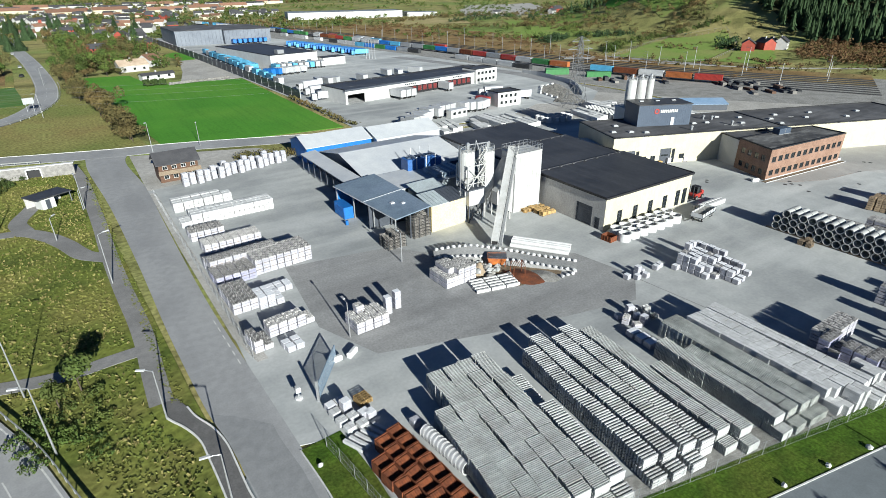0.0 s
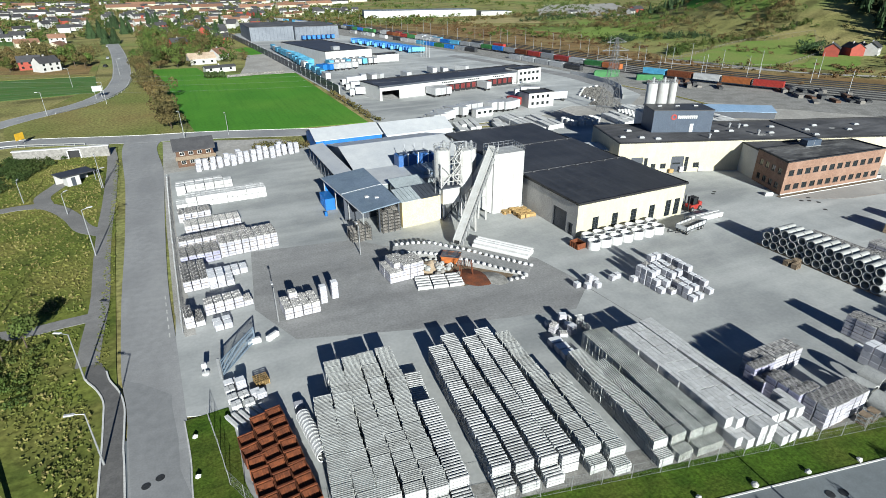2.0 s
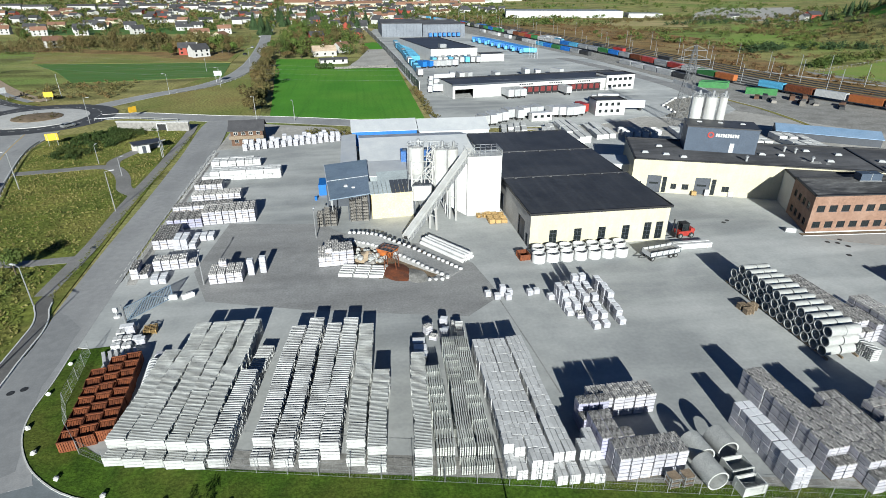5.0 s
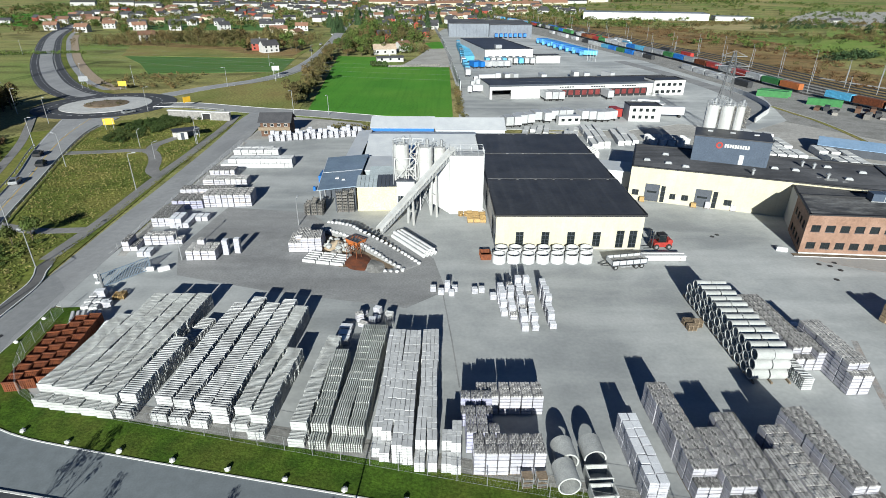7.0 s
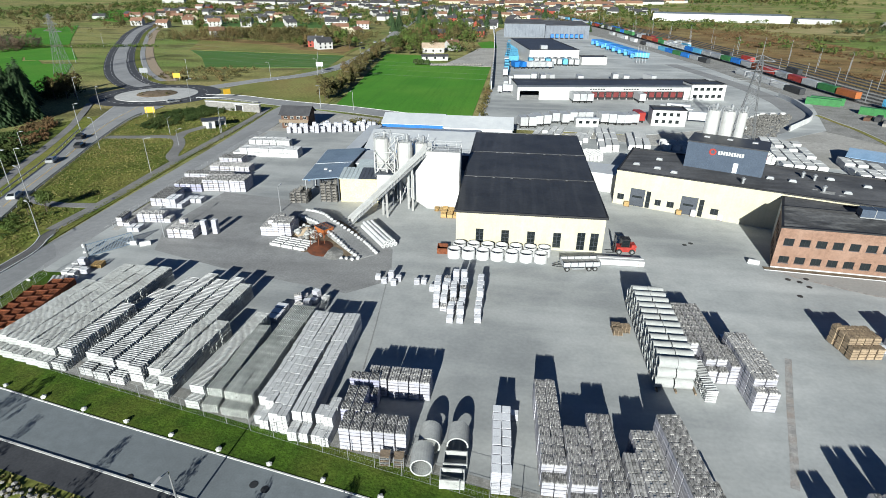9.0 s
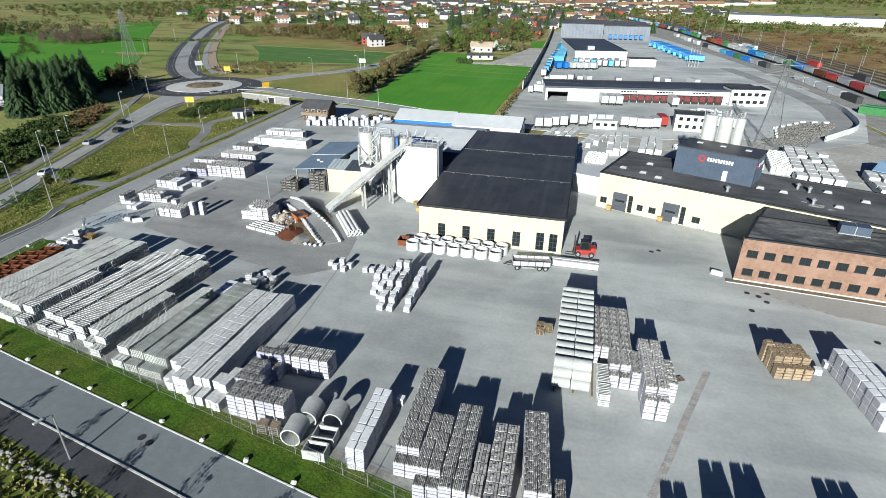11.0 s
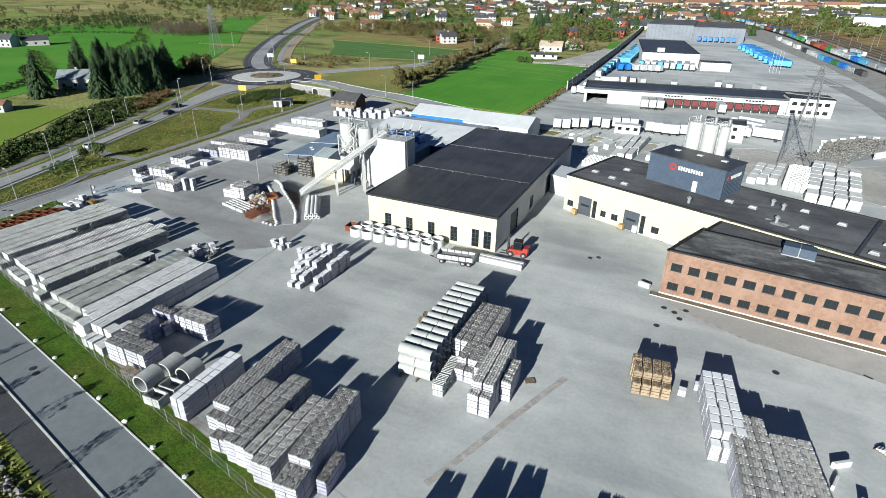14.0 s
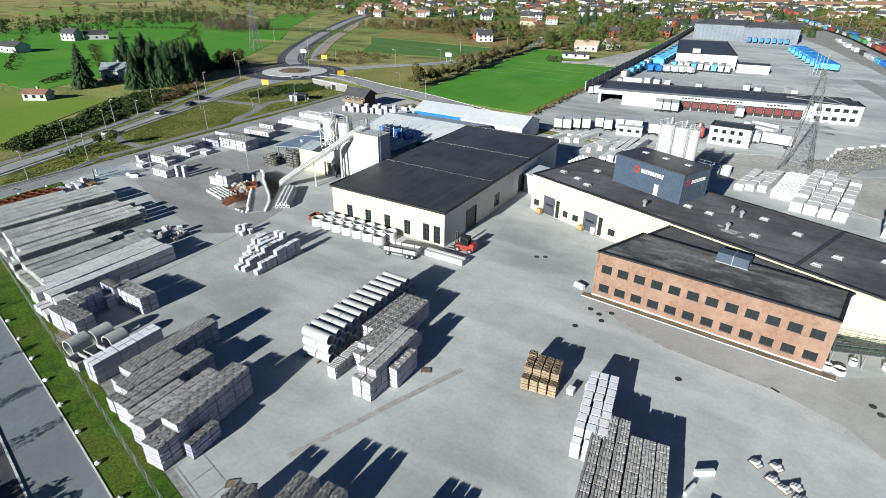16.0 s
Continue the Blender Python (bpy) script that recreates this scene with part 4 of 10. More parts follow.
# the roof is three shallow bays, each a little higher at its back
for k in range(3):
    y0, y1 = HY0 - 0.2 + k * 18.5, HY0 - 0.2 + (k + 1) * 18.5
    g = Geo()
    vs = [(HX0 - 0.25, y0, HH), (HX1 + 0.25, y0, HH), (HX1 + 0.25, y1, HH + 0.45), (HX0 - 0.25, y1, HH + 0.45)]
    g.add([(x, y, z) for x, y, z in vs] + [(x, y, HH - 0.15) for x, y, z in vs], [(0, 1, 2, 3), (7, 6, 5, 4), (0, 4, 5, 1), (1, 5, 6, 2), (2, 6, 7, 3), (3, 7, 4, 0)])
    part("roof_bay", g, "roof_felt", hall, "black felt roof bay")
    g = Geo().box(HX0 - 0.1, HX1 + 0.1, y1 - 0.12, y1 + 0.22, HH - 0.05, HH + 0.5)
    part("roof_seam", g, "roof_felt_grey", hall, "pale worn seam between roof bays")
    for i in range(7):
        part("vent", Geo().box(HX0 + 2 + i * 3.7, HX0 + 2.5 + i * 3.7, y1 - 0.5, y1 - 0.2, HH + 0.3, HH + 0.6, ch=0.05), "roof_felt_grey", hall)
g = Geo()
g.box(HX0 - 0.32, HX1 + 0.32, HY0 - 0.32, HY0 - 0.1, HH - 0.25, HH + 0.16)
part("fascia", g, "black", hall, "black front roof edge")
part("fascia", Geo().box(HX0 - 0.34, HX0 - 0.12, HY0 - 0.1, HY1 + 0.2, HH - 0.2, HH + 0.22), "black", hall)
part("fascia", Geo().box(HX1 + 0.12, HX1 + 0.34, HY0 - 0.1, HY1 + 0.2, HH - 0.2, HH + 0.22), "black", hall)
for s0, s1, z0, z1 in hall_open[0]:
    window_part(hall, hm[0] @ pose(s0, 0, z0), s1 - s0, z1 - z0, (1, 3), "tall dark factory window")
for k in (1, 3):
    for s0, s1, z0, z1 in hall_open[k]:
        if z0 > 0.5:
            window_part(hall, hm[k] @ pose(s0, 0, z0), s1 - s0, z1 - z0, (1, 2), "dark factory window")
        else:
            d = part("door", Geo().box(0, s1 - s0, 0.17, 0.2, 0, z1 - z0), "metal_dark", hall, "dark sectional gate", at=hm[k] @ pose(s0, 0, z0))
            for i in range(8):
                part("panel", Geo().box(0.01, s1 - s0 - 0.01, 0.14, 0.17, i * (z1 - z0) / 8 + 0.01, (i + 1) * (z1 - z0) / 8 - 0.01), "metal_dark", d)
            part("door_frame", Geo().box(-0.12, 0, -0.04, 0.2, 0, z1).box(s1 - s0, s1 - s0 + 0.12, -0.04, 0.2, 0, z1).box(-0.12, s1 - s0 + 0.12, -0.04, 0.2, z1 - z0, z1 - z0 + 0.12), "metal_dark", d)

# --- white warehouse with the blue roof box
WA = -20.0
W = local(109.0, 87.6, WA)
WL, WD, WH = 31.0, 19.0, 7.5
ware_open = {0: [(0.8, 2.2, 1.1, 2.4), (3.4, 6.4, 0.05, 4.0), (6.7, 7.6, 0.1, 3.8), (8.6, 9.8, 1.0, 2.3), (11.0, 12.4, 1.0, 2.3),
                 (13.6, 16.8, 0.05, 4.0), (17.1, 18.0, 0.1, 3.8), (19.4, 20.9, 1.0, 2.3)]}
ware, wm = building("warehouse", "white rendered warehouse with flat grey felt roof", "warehouse",
                    [W(0, 0), W(WL, 0), W(WL + 70, -1.0), W(WL + 70, WD), W(0, WD)], WH, "wall_cream", "roof_felt_grey", ware_open)
for i, (s0, s1, z0, z1) in enumerate(ware_open[0]):
    if z0 > 0.5:
        window_part(ware, wm[0] @ pose(s0, 0, z0), s1 - s0, z1 - z0, (1, 0), "small dark window")
    elif s1 - s0 > 2:
        d = part("door", Geo().box(0, s1 - s0, 0.15, 0.18, 0, 3.95), "metal_dark", ware, "grey-blue sectional gate with a window row", at=wm[0] @ pose(s0, 0, z0))
        for k in range(8):
            part("panel", Geo().box(0.01, s1 - s0 - 0.01, 0.12, 0.15, k * 0.494 + 0.01, (k + 1) * 0.494 - 0.01), "metal_dark", d)
        part("door_window", Geo().box(0.5, 2.5, 0.1, 0.14, 1.9, 2.35), "glass", d)
    else:
        window_part(ware, wm[0] @ pose(s0, 0, z0), s1 - s0, z1 - z0, (0, 2), "narrow dark glazed strip")


def roof_fittings(spots):
    for x, y, z, k in spots:
        if k == 0:
            t = thing("skylight", "pale domed skylight on the felt roof", "skylight", rz(x, y, z, WA), "roof skylights")
            part("curb", Geo().box(-0.7, 0.7, -0.5, 0.5, 0, 0.25), "galv", t)
            part("dome", Geo().box(-0.6, 0.6, -0.4, 0.4, 0.25, 0.42, ch=0.12), "white_box", t)
        else:
            t = thing("roof_vent", "galvanised roof ventilator with cowl", "ventilator", rz(x, y, z, WA), "roof ventilators")
            part("pipe", Geo().lathe([(0.28, 0), (0.28, 0.9)], 10), "galv", t)
            part("cowl", Geo().lathe([(0.45, 0.85), (0.45, 1.05), (0.1, 1.3)], 10), "galv", t)


roof_fittings([(*W(u, v), WH, k) for u, v, k in ((3, 6, 0), (7, 12, 0), (7.5, 5, 0), (11, 3.5, 0), (24, 3, 1), (29, 9, 0), (33, 9, 0), (35, 13, 1), (37, 12, 1), (38, 5, 1), (42, 6, 0),
                                                     (40, 14, 0), (46, 12, 0), (53, 8, 0), (58, 12, 0), (52, 3, 0), (64, 7, 0), (70, 12, 0), (76, 5, 0), (85, 10, 0))])
g = Geo().box(0, 0.5, 0, WD, WH, WH + 0.22, at=pose(*W(50, 0), 0, 0, 0, WA))
solid("roof_ridge", g, "roof_felt", "dark raised joint across the felt roof", "roof joint")
for u, v, r in ((38.5, 4.6, 1.3), (40.8, 3.9, 0.6), (36.6, 5.6, 0.5), (61, 9, 0.9)):
    cx, cy = W(u, v)
    pts = [(cx + r * (1 + 0.55 * noise.noise((math.cos(a * 0.35) * 1.7 + u, math.sin(a * 0.35) * 1.7, v))) * math.cos(a * 0.3491), cy + 0.7 * r * (1 + 0.55 * noise.noise((math.cos(a * 0.35) * 1.7 + u, math.sin(a * 0.35) * 1.7, v))) * math.sin(a * 0.3491)) for a in range(18)]
    part("stain", sheet(pts, WH + 0.006, 0.004), "roof_stain", ware, "pale lichen stain on the felt")
# blue sign box
BXL, BXW, BXD, BXZ = local(123.9, 92.8, -25.0), 15.2, 8.0, 13.1
sign = thing("roof_box", "dark blue clad plant room with a company sign", "plant room")
part("body", Geo().prism([BXL(0, 0), BXL(BXW, 0), BXL(BXW, BXD), BXL(0, BXD)], WH, BXZ - 0.12), "metal_blue", sign, "dark blue metal cladding")
g = Geo()
for i in range(1, 26):
    g.box(i * BXW / 26 - 0.02, i * BXW / 26 + 0.02, -0.03, 0.0, WH, BXZ - 0.15, at=pose(*BXL(0, 0), 0, 0, 0, -25))
for i in range(1, 14):
    g.box(i * BXD / 14 - 0.02, i * BXD / 14 + 0.02, -0.03, 0.0, WH, BXZ - 0.15, at=pose(*BXL(BXW, 0), 0, 0, 0, 65))
part("cladding_ribs", g, "metal_blue", sign)
part("roof", Geo().prism([BXL(-0.15, -0.15), BXL(BXW + 0.15, -0.15), BXL(BXW + 0.15, BXD + 0.15), BXL(-0.15, BXD + 0.15)], BXZ - 0.12, BXZ + 0.1), "roof_felt", sign, "dark felt roof with pale skylights")
for u in (3, 7.6, 12.4):
    part("roof_light", Geo().box(-0.55, 0.55, -0.4, 0.4, 0, 0.2, ch=0.08, at=pose(*BXL(u, 5), BXZ + 0.1, 0, 0, -25)), "white_box", sign)
part("door", Geo().box(9.6, 10.5, -0.08, -0.01, WH + 0.1, WH + 2.2, at=pose(*BXL(0, 0), 0, 0, 0, -25)), "sheet_white", sign, "small pale door")


def sign_face(m, s):
    """The firm's mark as plain shapes: a red ring and a row of white bars."""
    g = Geo()
    for k in range(14):
        a0, a1 = k * math.pi / 7, (k + 1) * math.pi / 7
        p = [(r * math.cos(a), 0, r * math.sin(a)) for r, a in ((0.72, a0), (0.72, a1), (0.4, a1), (0.4, a0))]
        g.add([m @ Vector((x * s, y - 0.07, z * s)) for x, y, z in p] + [m @ Vector((x * s, y - 0.02, z * s)) for x, y, z in p],
              [(0, 1, 2, 3), (0, 4, 5, 1), (2, 6, 7, 3)])
    part("emblem", g, "red", sign, "red ring emblem")
    for k in range(10):
        part("bar", Geo().box((1.05 + k * 0.5) * s, (1.05 + k * 0.5 + 0.36) * s, -0.07, -0.02, -0.38 * s, 0.38 * s, at=m), "paint", sign)


sign_face(pose(*BXL(5.2, 0), 11.4, 0, 0, -25), 1.0)
sign_face(pose(*BXL(BXW, 1.6), 11.3, 0, 0, 65), 0.85)

# --- brick office wing
BP = [(131.0, 60.2), (161.4, 57.6), (162.8, 66.4), (135.2, 70.4)]
BH = 7.35
Lf = (Vector(BP[1]) - Vector(BP[0])).length
brick_open = {0: [], 3: [], 1: [(2.6, 3.8, 4.5, 5.8)]}
for k in range(12):
    s = 0.95 + k * 2.46
    for z in (1.05, 4.3):
        brick_open[0].append((s, s + 1.55, z, z + 1.25))
for k in range(4):
    s = 1.4 + k * 2.3
    for z in (1.05, 4.3):
        brick_open[3].append((s, s + 1.3, z, z + 1.3))
office, om = building("office_wing", "two-storey red-brown brick office wing with flat black roof", "office building", BP, BH, "brick_wall", "roof_worn", brick_open)
for k in brick_open:
    for s0, s1, z0, z1 in brick_open[k]:
        win = window_part(office, om[k] @ pose(s0, 0, z0), s1 - s0, z1 - z0, (1, 0), "dark-framed office window", "black")
        part("sill", Geo().box(-0.06, s1 - s0 + 0.06, -0.07, 0.06, -0.07, 0.0), "metal_dark", win)
# courses of the brickwork as thin proud bands
g = Geo()
for k in range(36):
    z = 0.3 + k * 0.2
    if not (1.0 < z < 2.35 or 4.25 < z < 5.6):
        g.box(0.02, Lf - 0.02, -0.012, 0.0, z, z + 0.17, at=om[0])
part("brick_course", g, "brick_wall", office)
part("plinth", Geo().box(0, Lf, -0.1, 0.0, 0, 0.28, at=om[0]), "concrete_grey", office, "grey concrete plinth")
solid("pavement_edge", Geo().box(-1.2, Lf + 1.6, -1.3, -1.18, 0.0, 0.1, at=om[0]), "concrete_pale", "pale kerb line in front of the offices", "kerb", kind="structure")
solid("office_pavement", Geo().box(-1.2, Lf + 1.5, -1.18, -0.11, 0.0, 0.07, at=om[0]), "earth", "narrow paved strip along the offices", "pavement", kind="structure")
link_pts = [(135.4, 70.5), (162.9, 66.5), W(WL + 27, -0.3), W(WL, -0.2)]
link, lm = building("link_building", "low rendered link block with felt roof", "building", link_pts, 6.9, "wall_white", "roof_felt_grey")
ac = thing("air_handler", "blue-grey air handling unit on the roof", "ventilation unit", rz(148.6, 67.3, 7.35, -9))
part("casing", Geo().box(-2.1, 2.1, -1.0, 1.0, 0.15, 1.5, ch=0.05), "metal_blue", ac)
part("divider", Geo().box(-0.06, 0.06, -1.04, 1.04, 0.1, 1.56), "galv", ac)
part("skid", Geo().box(-2.2, 2.2, -1.1, -0.8, 0, 0.15).box(-2.2, 2.2, 0.8, 1.1, 0, 0.15), "galv", ac)

# --- batching tower, silos, conveyor
tower = thing("batching_tower", "tall white clad concrete batching tower", "industrial tower")
TP = [(69.0, 78.5), (75.9, 78.5), (75.9, 83.0), (69.0, 83.0)]
part("body", Geo().prism(TP, 0, 12.4), "steel_white", tower, "white metal cladding")
g = Geo()
for k in range(1, 12):
    g.box(69.0 + k * 0.575 - 0.02, 69.0 + k * 0.575 + 0.02, 78.46, 78.5, 0, 12.4)
part("cladding_ribs", g, "steel_white", tower)
for p, q in zip(TP, TP[1:] + TP[:1]):
    for z in (12.95, 13.5):
        part("rail", Geo().beam((*p, z), (*q, z), 0.05), "galv", tower)
    for k in range(6):
        c = Vector(p).lerp(Vector(q), k / 6)
        part("rail_post", Geo().beam((*c, 12.4), (*c, 13.5), 0.05), "galv", tower)
# sloping clad housing of the skip hoist against the tower
HS = [(64.9, 78.9), (68.96, 78.9), (68.96, 82.6), (64.9, 82.6)]
part("hoist_housing", Geo().add([(x, y, 2.6 if x < 66 else 0.0) for x, y in HS] + [(x, y, 5.2 if x < 66 else 11.2) for x, y in HS],
                                [(3, 2, 1, 0), (4, 5, 6, 7), (0, 1, 5, 4), (1, 2, 6, 5), (2, 3, 7, 6), (3, 0, 4, 7)]), "steel_white", tower, "sloping white clad hoist housing")
for y in (79.0, 82.4):
    part("hoist_leg", Geo().beam((65.1, y, 0), (65.1, y, 2.7), 0.22), "galv", tower)
ladder = part("ladder", Geo().beam((75.98, 79.2, 0), (75.98, 79.2, 13.4), 0.07).beam((75.98, 79.7, 0), (75.98, 79.7, 13.4), 0.07), "galv", tower, "galvanised access ladder")
for k in range(30):
    part("rung", Geo().beam((75.98, 79.2, 0.4 + k * 0.42), (75.98, 79.7, 0.4 + k * 0.42), 0.04), "galv", ladder)


def silo(x, y, r, z0, z1, leg=True, label="white cylindrical cement silo on steel legs", mat="steel_white"):
    t = thing("silo", label, "silo", rz(x, y), "cement silos")
    part("shell", Geo().lathe([(0.25, z0 - 2.2), (r * 0.98, z0), (r, z0 + 0.1), (r, z1), (r * 0.9, z1 + 0.25), (0.2, z1 + 0.5)], 20), mat, t, smooth=False)
    for k in range(1, 5):
        z = z0 + (z1 - z0) * k / 5
        part("ring", Geo().lathe([(r + 0.03, z), (r + 0.03, z + 0.08)], 20), mat, t)
    if leg:
        for a in (45, 135, 225, 315):
            cx, cy = r * 0.85 * math.cos(radians(a)), r * 0.85 * math.sin(radians(a))
            part("leg", Geo().beam((cx, cy, 0), (cx, cy, z0 + 0.3), 0.22), mat, t)
        for a in (45, 135, 225, 315):
            p = Vector((r * 0.85 * math.cos(radians(a)), r * 0.85 * math.sin(radians(a)), 0))
            q = Vector((r * 0.85 * math.cos(radians(a + 90)), r * 0.85 * math.sin(radians(a + 90)), 0))
            part("brace", Geo().beam((p.x, p.y, 0.4), (q.x, q.y, z0 - 0.3), 0.09), "galv", t)
            part("brace", Geo().beam((q.x, q.y, 0.4), (p.x, p.y, z0 - 0.3), 0.09), "galv", t)
    n = 12
    post = mesh_of("rail_post", Geo().beam((r, 0, z1 + 0.1), (r, 0, z1 + 1.1), 0.05), "galv")
    for k in range(n):
        part("rail_post", post, None, t, at=pose(0, 0, 0, 0, 0, 360 * k / n))
    for z in (z1 + 0.6, z1 + 1.1):
        g = Geo()
        for k in range(n):
            a0, a1 = 2 * math.pi * k / n, 2 * math.pi * (k + 1) / n
            g.beam((r * math.cos(a0), r * math.sin(a0), z), (r * math.cos(a1), r * math.sin(a1), z), 0.05)
        part("rail_hoop", g, "galv", t)
    part("filter", Geo().lathe([(0.34, z1 + 0.3), (0.34, z1 + 1.5), (0.2, z1 + 1.7)], 10, at=pose(0.5, 0.3, 0)), "galv", t, "small dust filter on the silo roof")
    part("filling_pipe", Geo().rod((-r - 0.1, -0.4, 0.8), (-r - 0.1, -0.4, z1 + 1.0), 0.07).rod((-r - 0.1, -0.4, z1 + 1.0), (-0.3, -0.1, z1 + 1.3), 0.07).rod((-0.3, -0.1, z1 + 1.3), (-0.3, -0.1, z1 + 0.4), 0.07), "galv", t, "thin steel filling pipe")
    return t


silo(59.2, 81.6, 1.6, 8.8, 13.8)
silo(64.0, 81.7, 1.65, 6.2, 13.2)
silo(66.9, 85.0, 1.4, 6.4, 12.2)
mixer = thing("mixer_house", "white box mixer housing on dark steel columns below the silos", "mixer housing")
part("body", Geo().prism([(58.3, 79.4), (61.9, 79.4), (61.9, 82.8), (58.3, 82.8)], 3.6, 6.7), "steel_white", mixer)
part("rim", Geo().box(58.1, 62.1, 79.25, 82.95, 6.7, 6.95), "metal_dark", mixer, "dark steel platform rim")
part("outlet", Geo().lathe([(0.35, 1.4), (0.35, 2.0), (1.3, 3.6)], 10, at=pose(60.1, 81.1, 0)), "galv", mixer, "grey discharge cone")
for x, y in ((58.5, 79.6), (61.7, 79.6), (61.7, 82.6), (58.5, 82.6)):
    part("column", Geo().beam((x, y, 0), (x, y, 3.6), 0.28), "metal_dark", mixer)
part("cross_brace", Geo().beam((58.5, 79.6, 0.3), (61.7, 79.6, 3.4), 0.12), "metal_dark", mixer)
part("cross_brace", Geo().beam((61.7, 79.6, 0.3), (61.7, 82.6, 3.4), 0.12), "metal_dark", mixer)
pw = thing("lattice_tower", "white lattice tower, stairs and filling pipes round the silos", "lattice tower", rz(0, 0, 6.95))
FC = [(58.0, 79.5), (62.2, 79.5), (62.2, 83.1), (58.0, 83.1)]
for p, q in zip(FC, FC[1:] + FC[:1]):
    part("post", Geo().beam((*p, 0), (*p, 4.6), 0.2), "steel_white", pw)
    mid_p = Vector(p).lerp(Vector(q), 0.5)
    for a, b, z0, z1 in ((p, mid_p, 0, 2.3), (q, mid_p, 0, 2.3), (p, mid_p, 4.6, 2.3), (q, mid_p, 4.6, 2.3)):
        part("brace", Geo().beam((*a, z0), (*b, z1), 0.13), "steel_white", pw)
    for z in (1.1, 2.3, 4.6):
        part("girt", Geo().beam((*p, z), (*q, z), 0.12), "steel_white", pw)
# flights of steps between the two front silos
for k in range(4):
    xa, xb = (61.0, 62.6) if k % 2 else (62.6, 61.0)
    z = 0.2 + k * 1.75
    st = part("step_flight", Geo().beam((xa, 79.6, z), (xb, 79.6, z + 1.75), 0.14).beam((xa, 80.4, z), (xb, 80.4, z + 1.75), 0.14), "steel_white", pw, "white steel steps")
    for i in range(6):
        u = (i + 0.5) / 6
        part("tread", Geo().box(-0.12, 0.12, 79.6, 80.4, -0.02, 0.02, at=pose(xa + (xb - xa) * u, 0, z + 1.75 * u)), "galv", st)
    part("handrail", Geo().beam((xa, 79.6, z + 1.0), (xb, 79.6, z + 2.75), 0.06), "steel_white", pw)
for x0, x1 in ((60.6, 61.4), (61.6, 62.9), (62.9, 62.2)):
    part("pipe", Geo().rod((x0, 79.7, 0.2), (x1, 80.3, 7.6), 0.09), "steel_white", pw)
part("gantry", Geo().beam((59.2, 81.6, 8.2), (64.0, 81.7, 8.0), 0.2), "galv", pw, "gantry beam between the silo tops")
part("mast", Geo().beam((60.6, 81.0, 7.0), (61.1, 81.2, 9.0), 0.1).beam((61.7, 81.0, 7.0), (61.1, 81.2, 9.0), 0.1), "galv", pw, "small hoist mast")
conv = thing("conveyor", "long inclined aggregate conveyor in white lattice", "conveyor")
ca, cb = Vector((55.4, 67.6, 0.5)), Vector((69.6, 80.6, 12.6))
side = Vector((1, -0.97, 0)).normalized() * 0.6
up = Vector((0, 0, 1.0))
N = 26
for s in (-1, 1):
    part("chord", Geo().beam(ca + side * s, cb + side * s, 0.16), "metal_dark", conv, "dark lower chord")
    part("chord", Geo().beam(ca + side * s + up, cb + side * s + up, 0.14), "steel_white", conv)
    part("skirt", Geo().beam(ca + side * (s * 1.02) + up * 0.62, cb + side * (s * 1.02) + up * 0.62, 0.04, h=0.55), "steel_white", conv, "white sheet skirt")
for k in range(N):
    p, q = ca.lerp(cb, k / N), ca.lerp(cb, (k + 1) / N)
    for s in (-1, 1):
        part("lattice_bar", Geo().beam(p + side * s, (p + q) / 2 + side * s + up * 0.4, 0.07).beam((p + q) / 2 + side * s + up * 0.4, q + side * s, 0.07), "steel_white", conv)
part("belt", Geo().beam(ca + up * 0.4, cb + up * 0.4, 0.95, h=0.08), "tyre", conv, "black rubber belt")
part("cover", Geo().beam(ca + up * 1.0, cb + up * 1.0, 1.1, h=0.05), "steel_white", conv, "pale sheet cover over the belt")
wk = part("walkway", Geo().beam(ca + side * 1.7 + up * 0.2, cb + side * 1.7 + up * 0.2, 0.6, h=0.05), "galv", conv, "narrow grated walkway")
for k in range(N + 1):
    p = ca.lerp(cb, k / N) + side * 2.2 + up * 0.2
    part("rail_post", Geo().beam(p, p + up * 1.0, 0.06), "steel_white", wk)
part("handrail", Geo().beam(ca + side * 2.2 + up * 1.2, cb + side * 2.2 + up * 1.2, 0.07), "steel_white", conv)
for k in (0.42, 0.74):
    p = ca.lerp(cb, k)
    for s in (-1, 1):
        part("trestle", Geo().beam((p.x + side.x * s * 1.3, p.y + side.y * s * 1.3, 0), p + side * s, 0.3), "steel_white", conv, "white trestle leg")
    part("trestle_tie", Geo().beam((p.x - side.x * 1.1, p.y - side.y * 1.1, p.z * 0.5), (p.x + side.x * 1.1, p.y + side.y * 1.1, p.z * 0.5), 0.14), "steel_white", conv)
hop = thing("feed_hopper", "bright orange feed hopper with a bar grating at the conveyor foot", "hopper", rz(51.9, 62.6, 0.15, -38))
part("bin", Geo().add([(-1.6, -1.2, 1.6), (1.6, -1.2, 1.6), (1.6, 1.2, 1.6), (-1.6, 1.2, 1.6), (-1.0, -0.9, 0.3), (1.0, -0.9, 0.3), (1.0, 0.5, 0.3), (-1.0, 0.5, 0.3)],
                      [(0, 4, 5, 1), (1, 5, 6, 2), (2, 6, 7, 3), (3, 7, 4, 0), (4, 7, 6, 5)]), "hopper_orange", hop)
g = Geo()
for k in range(7):
    g.box(-1.6, 1.6, -1.2 + k * 0.38, -1.12 + k * 0.38, 1.6, 1.68)
part("grating", g, "metal_dark", hop, "dark bar grating")
for x, y in ((-1.4, -1.0), (1.4, -1.0), (1.4, 1.0), (-1.4, 1.0)):
    part("leg", Geo().beam((x, y, 0), (x, y, 1.45), 0.15), "rust", hop)

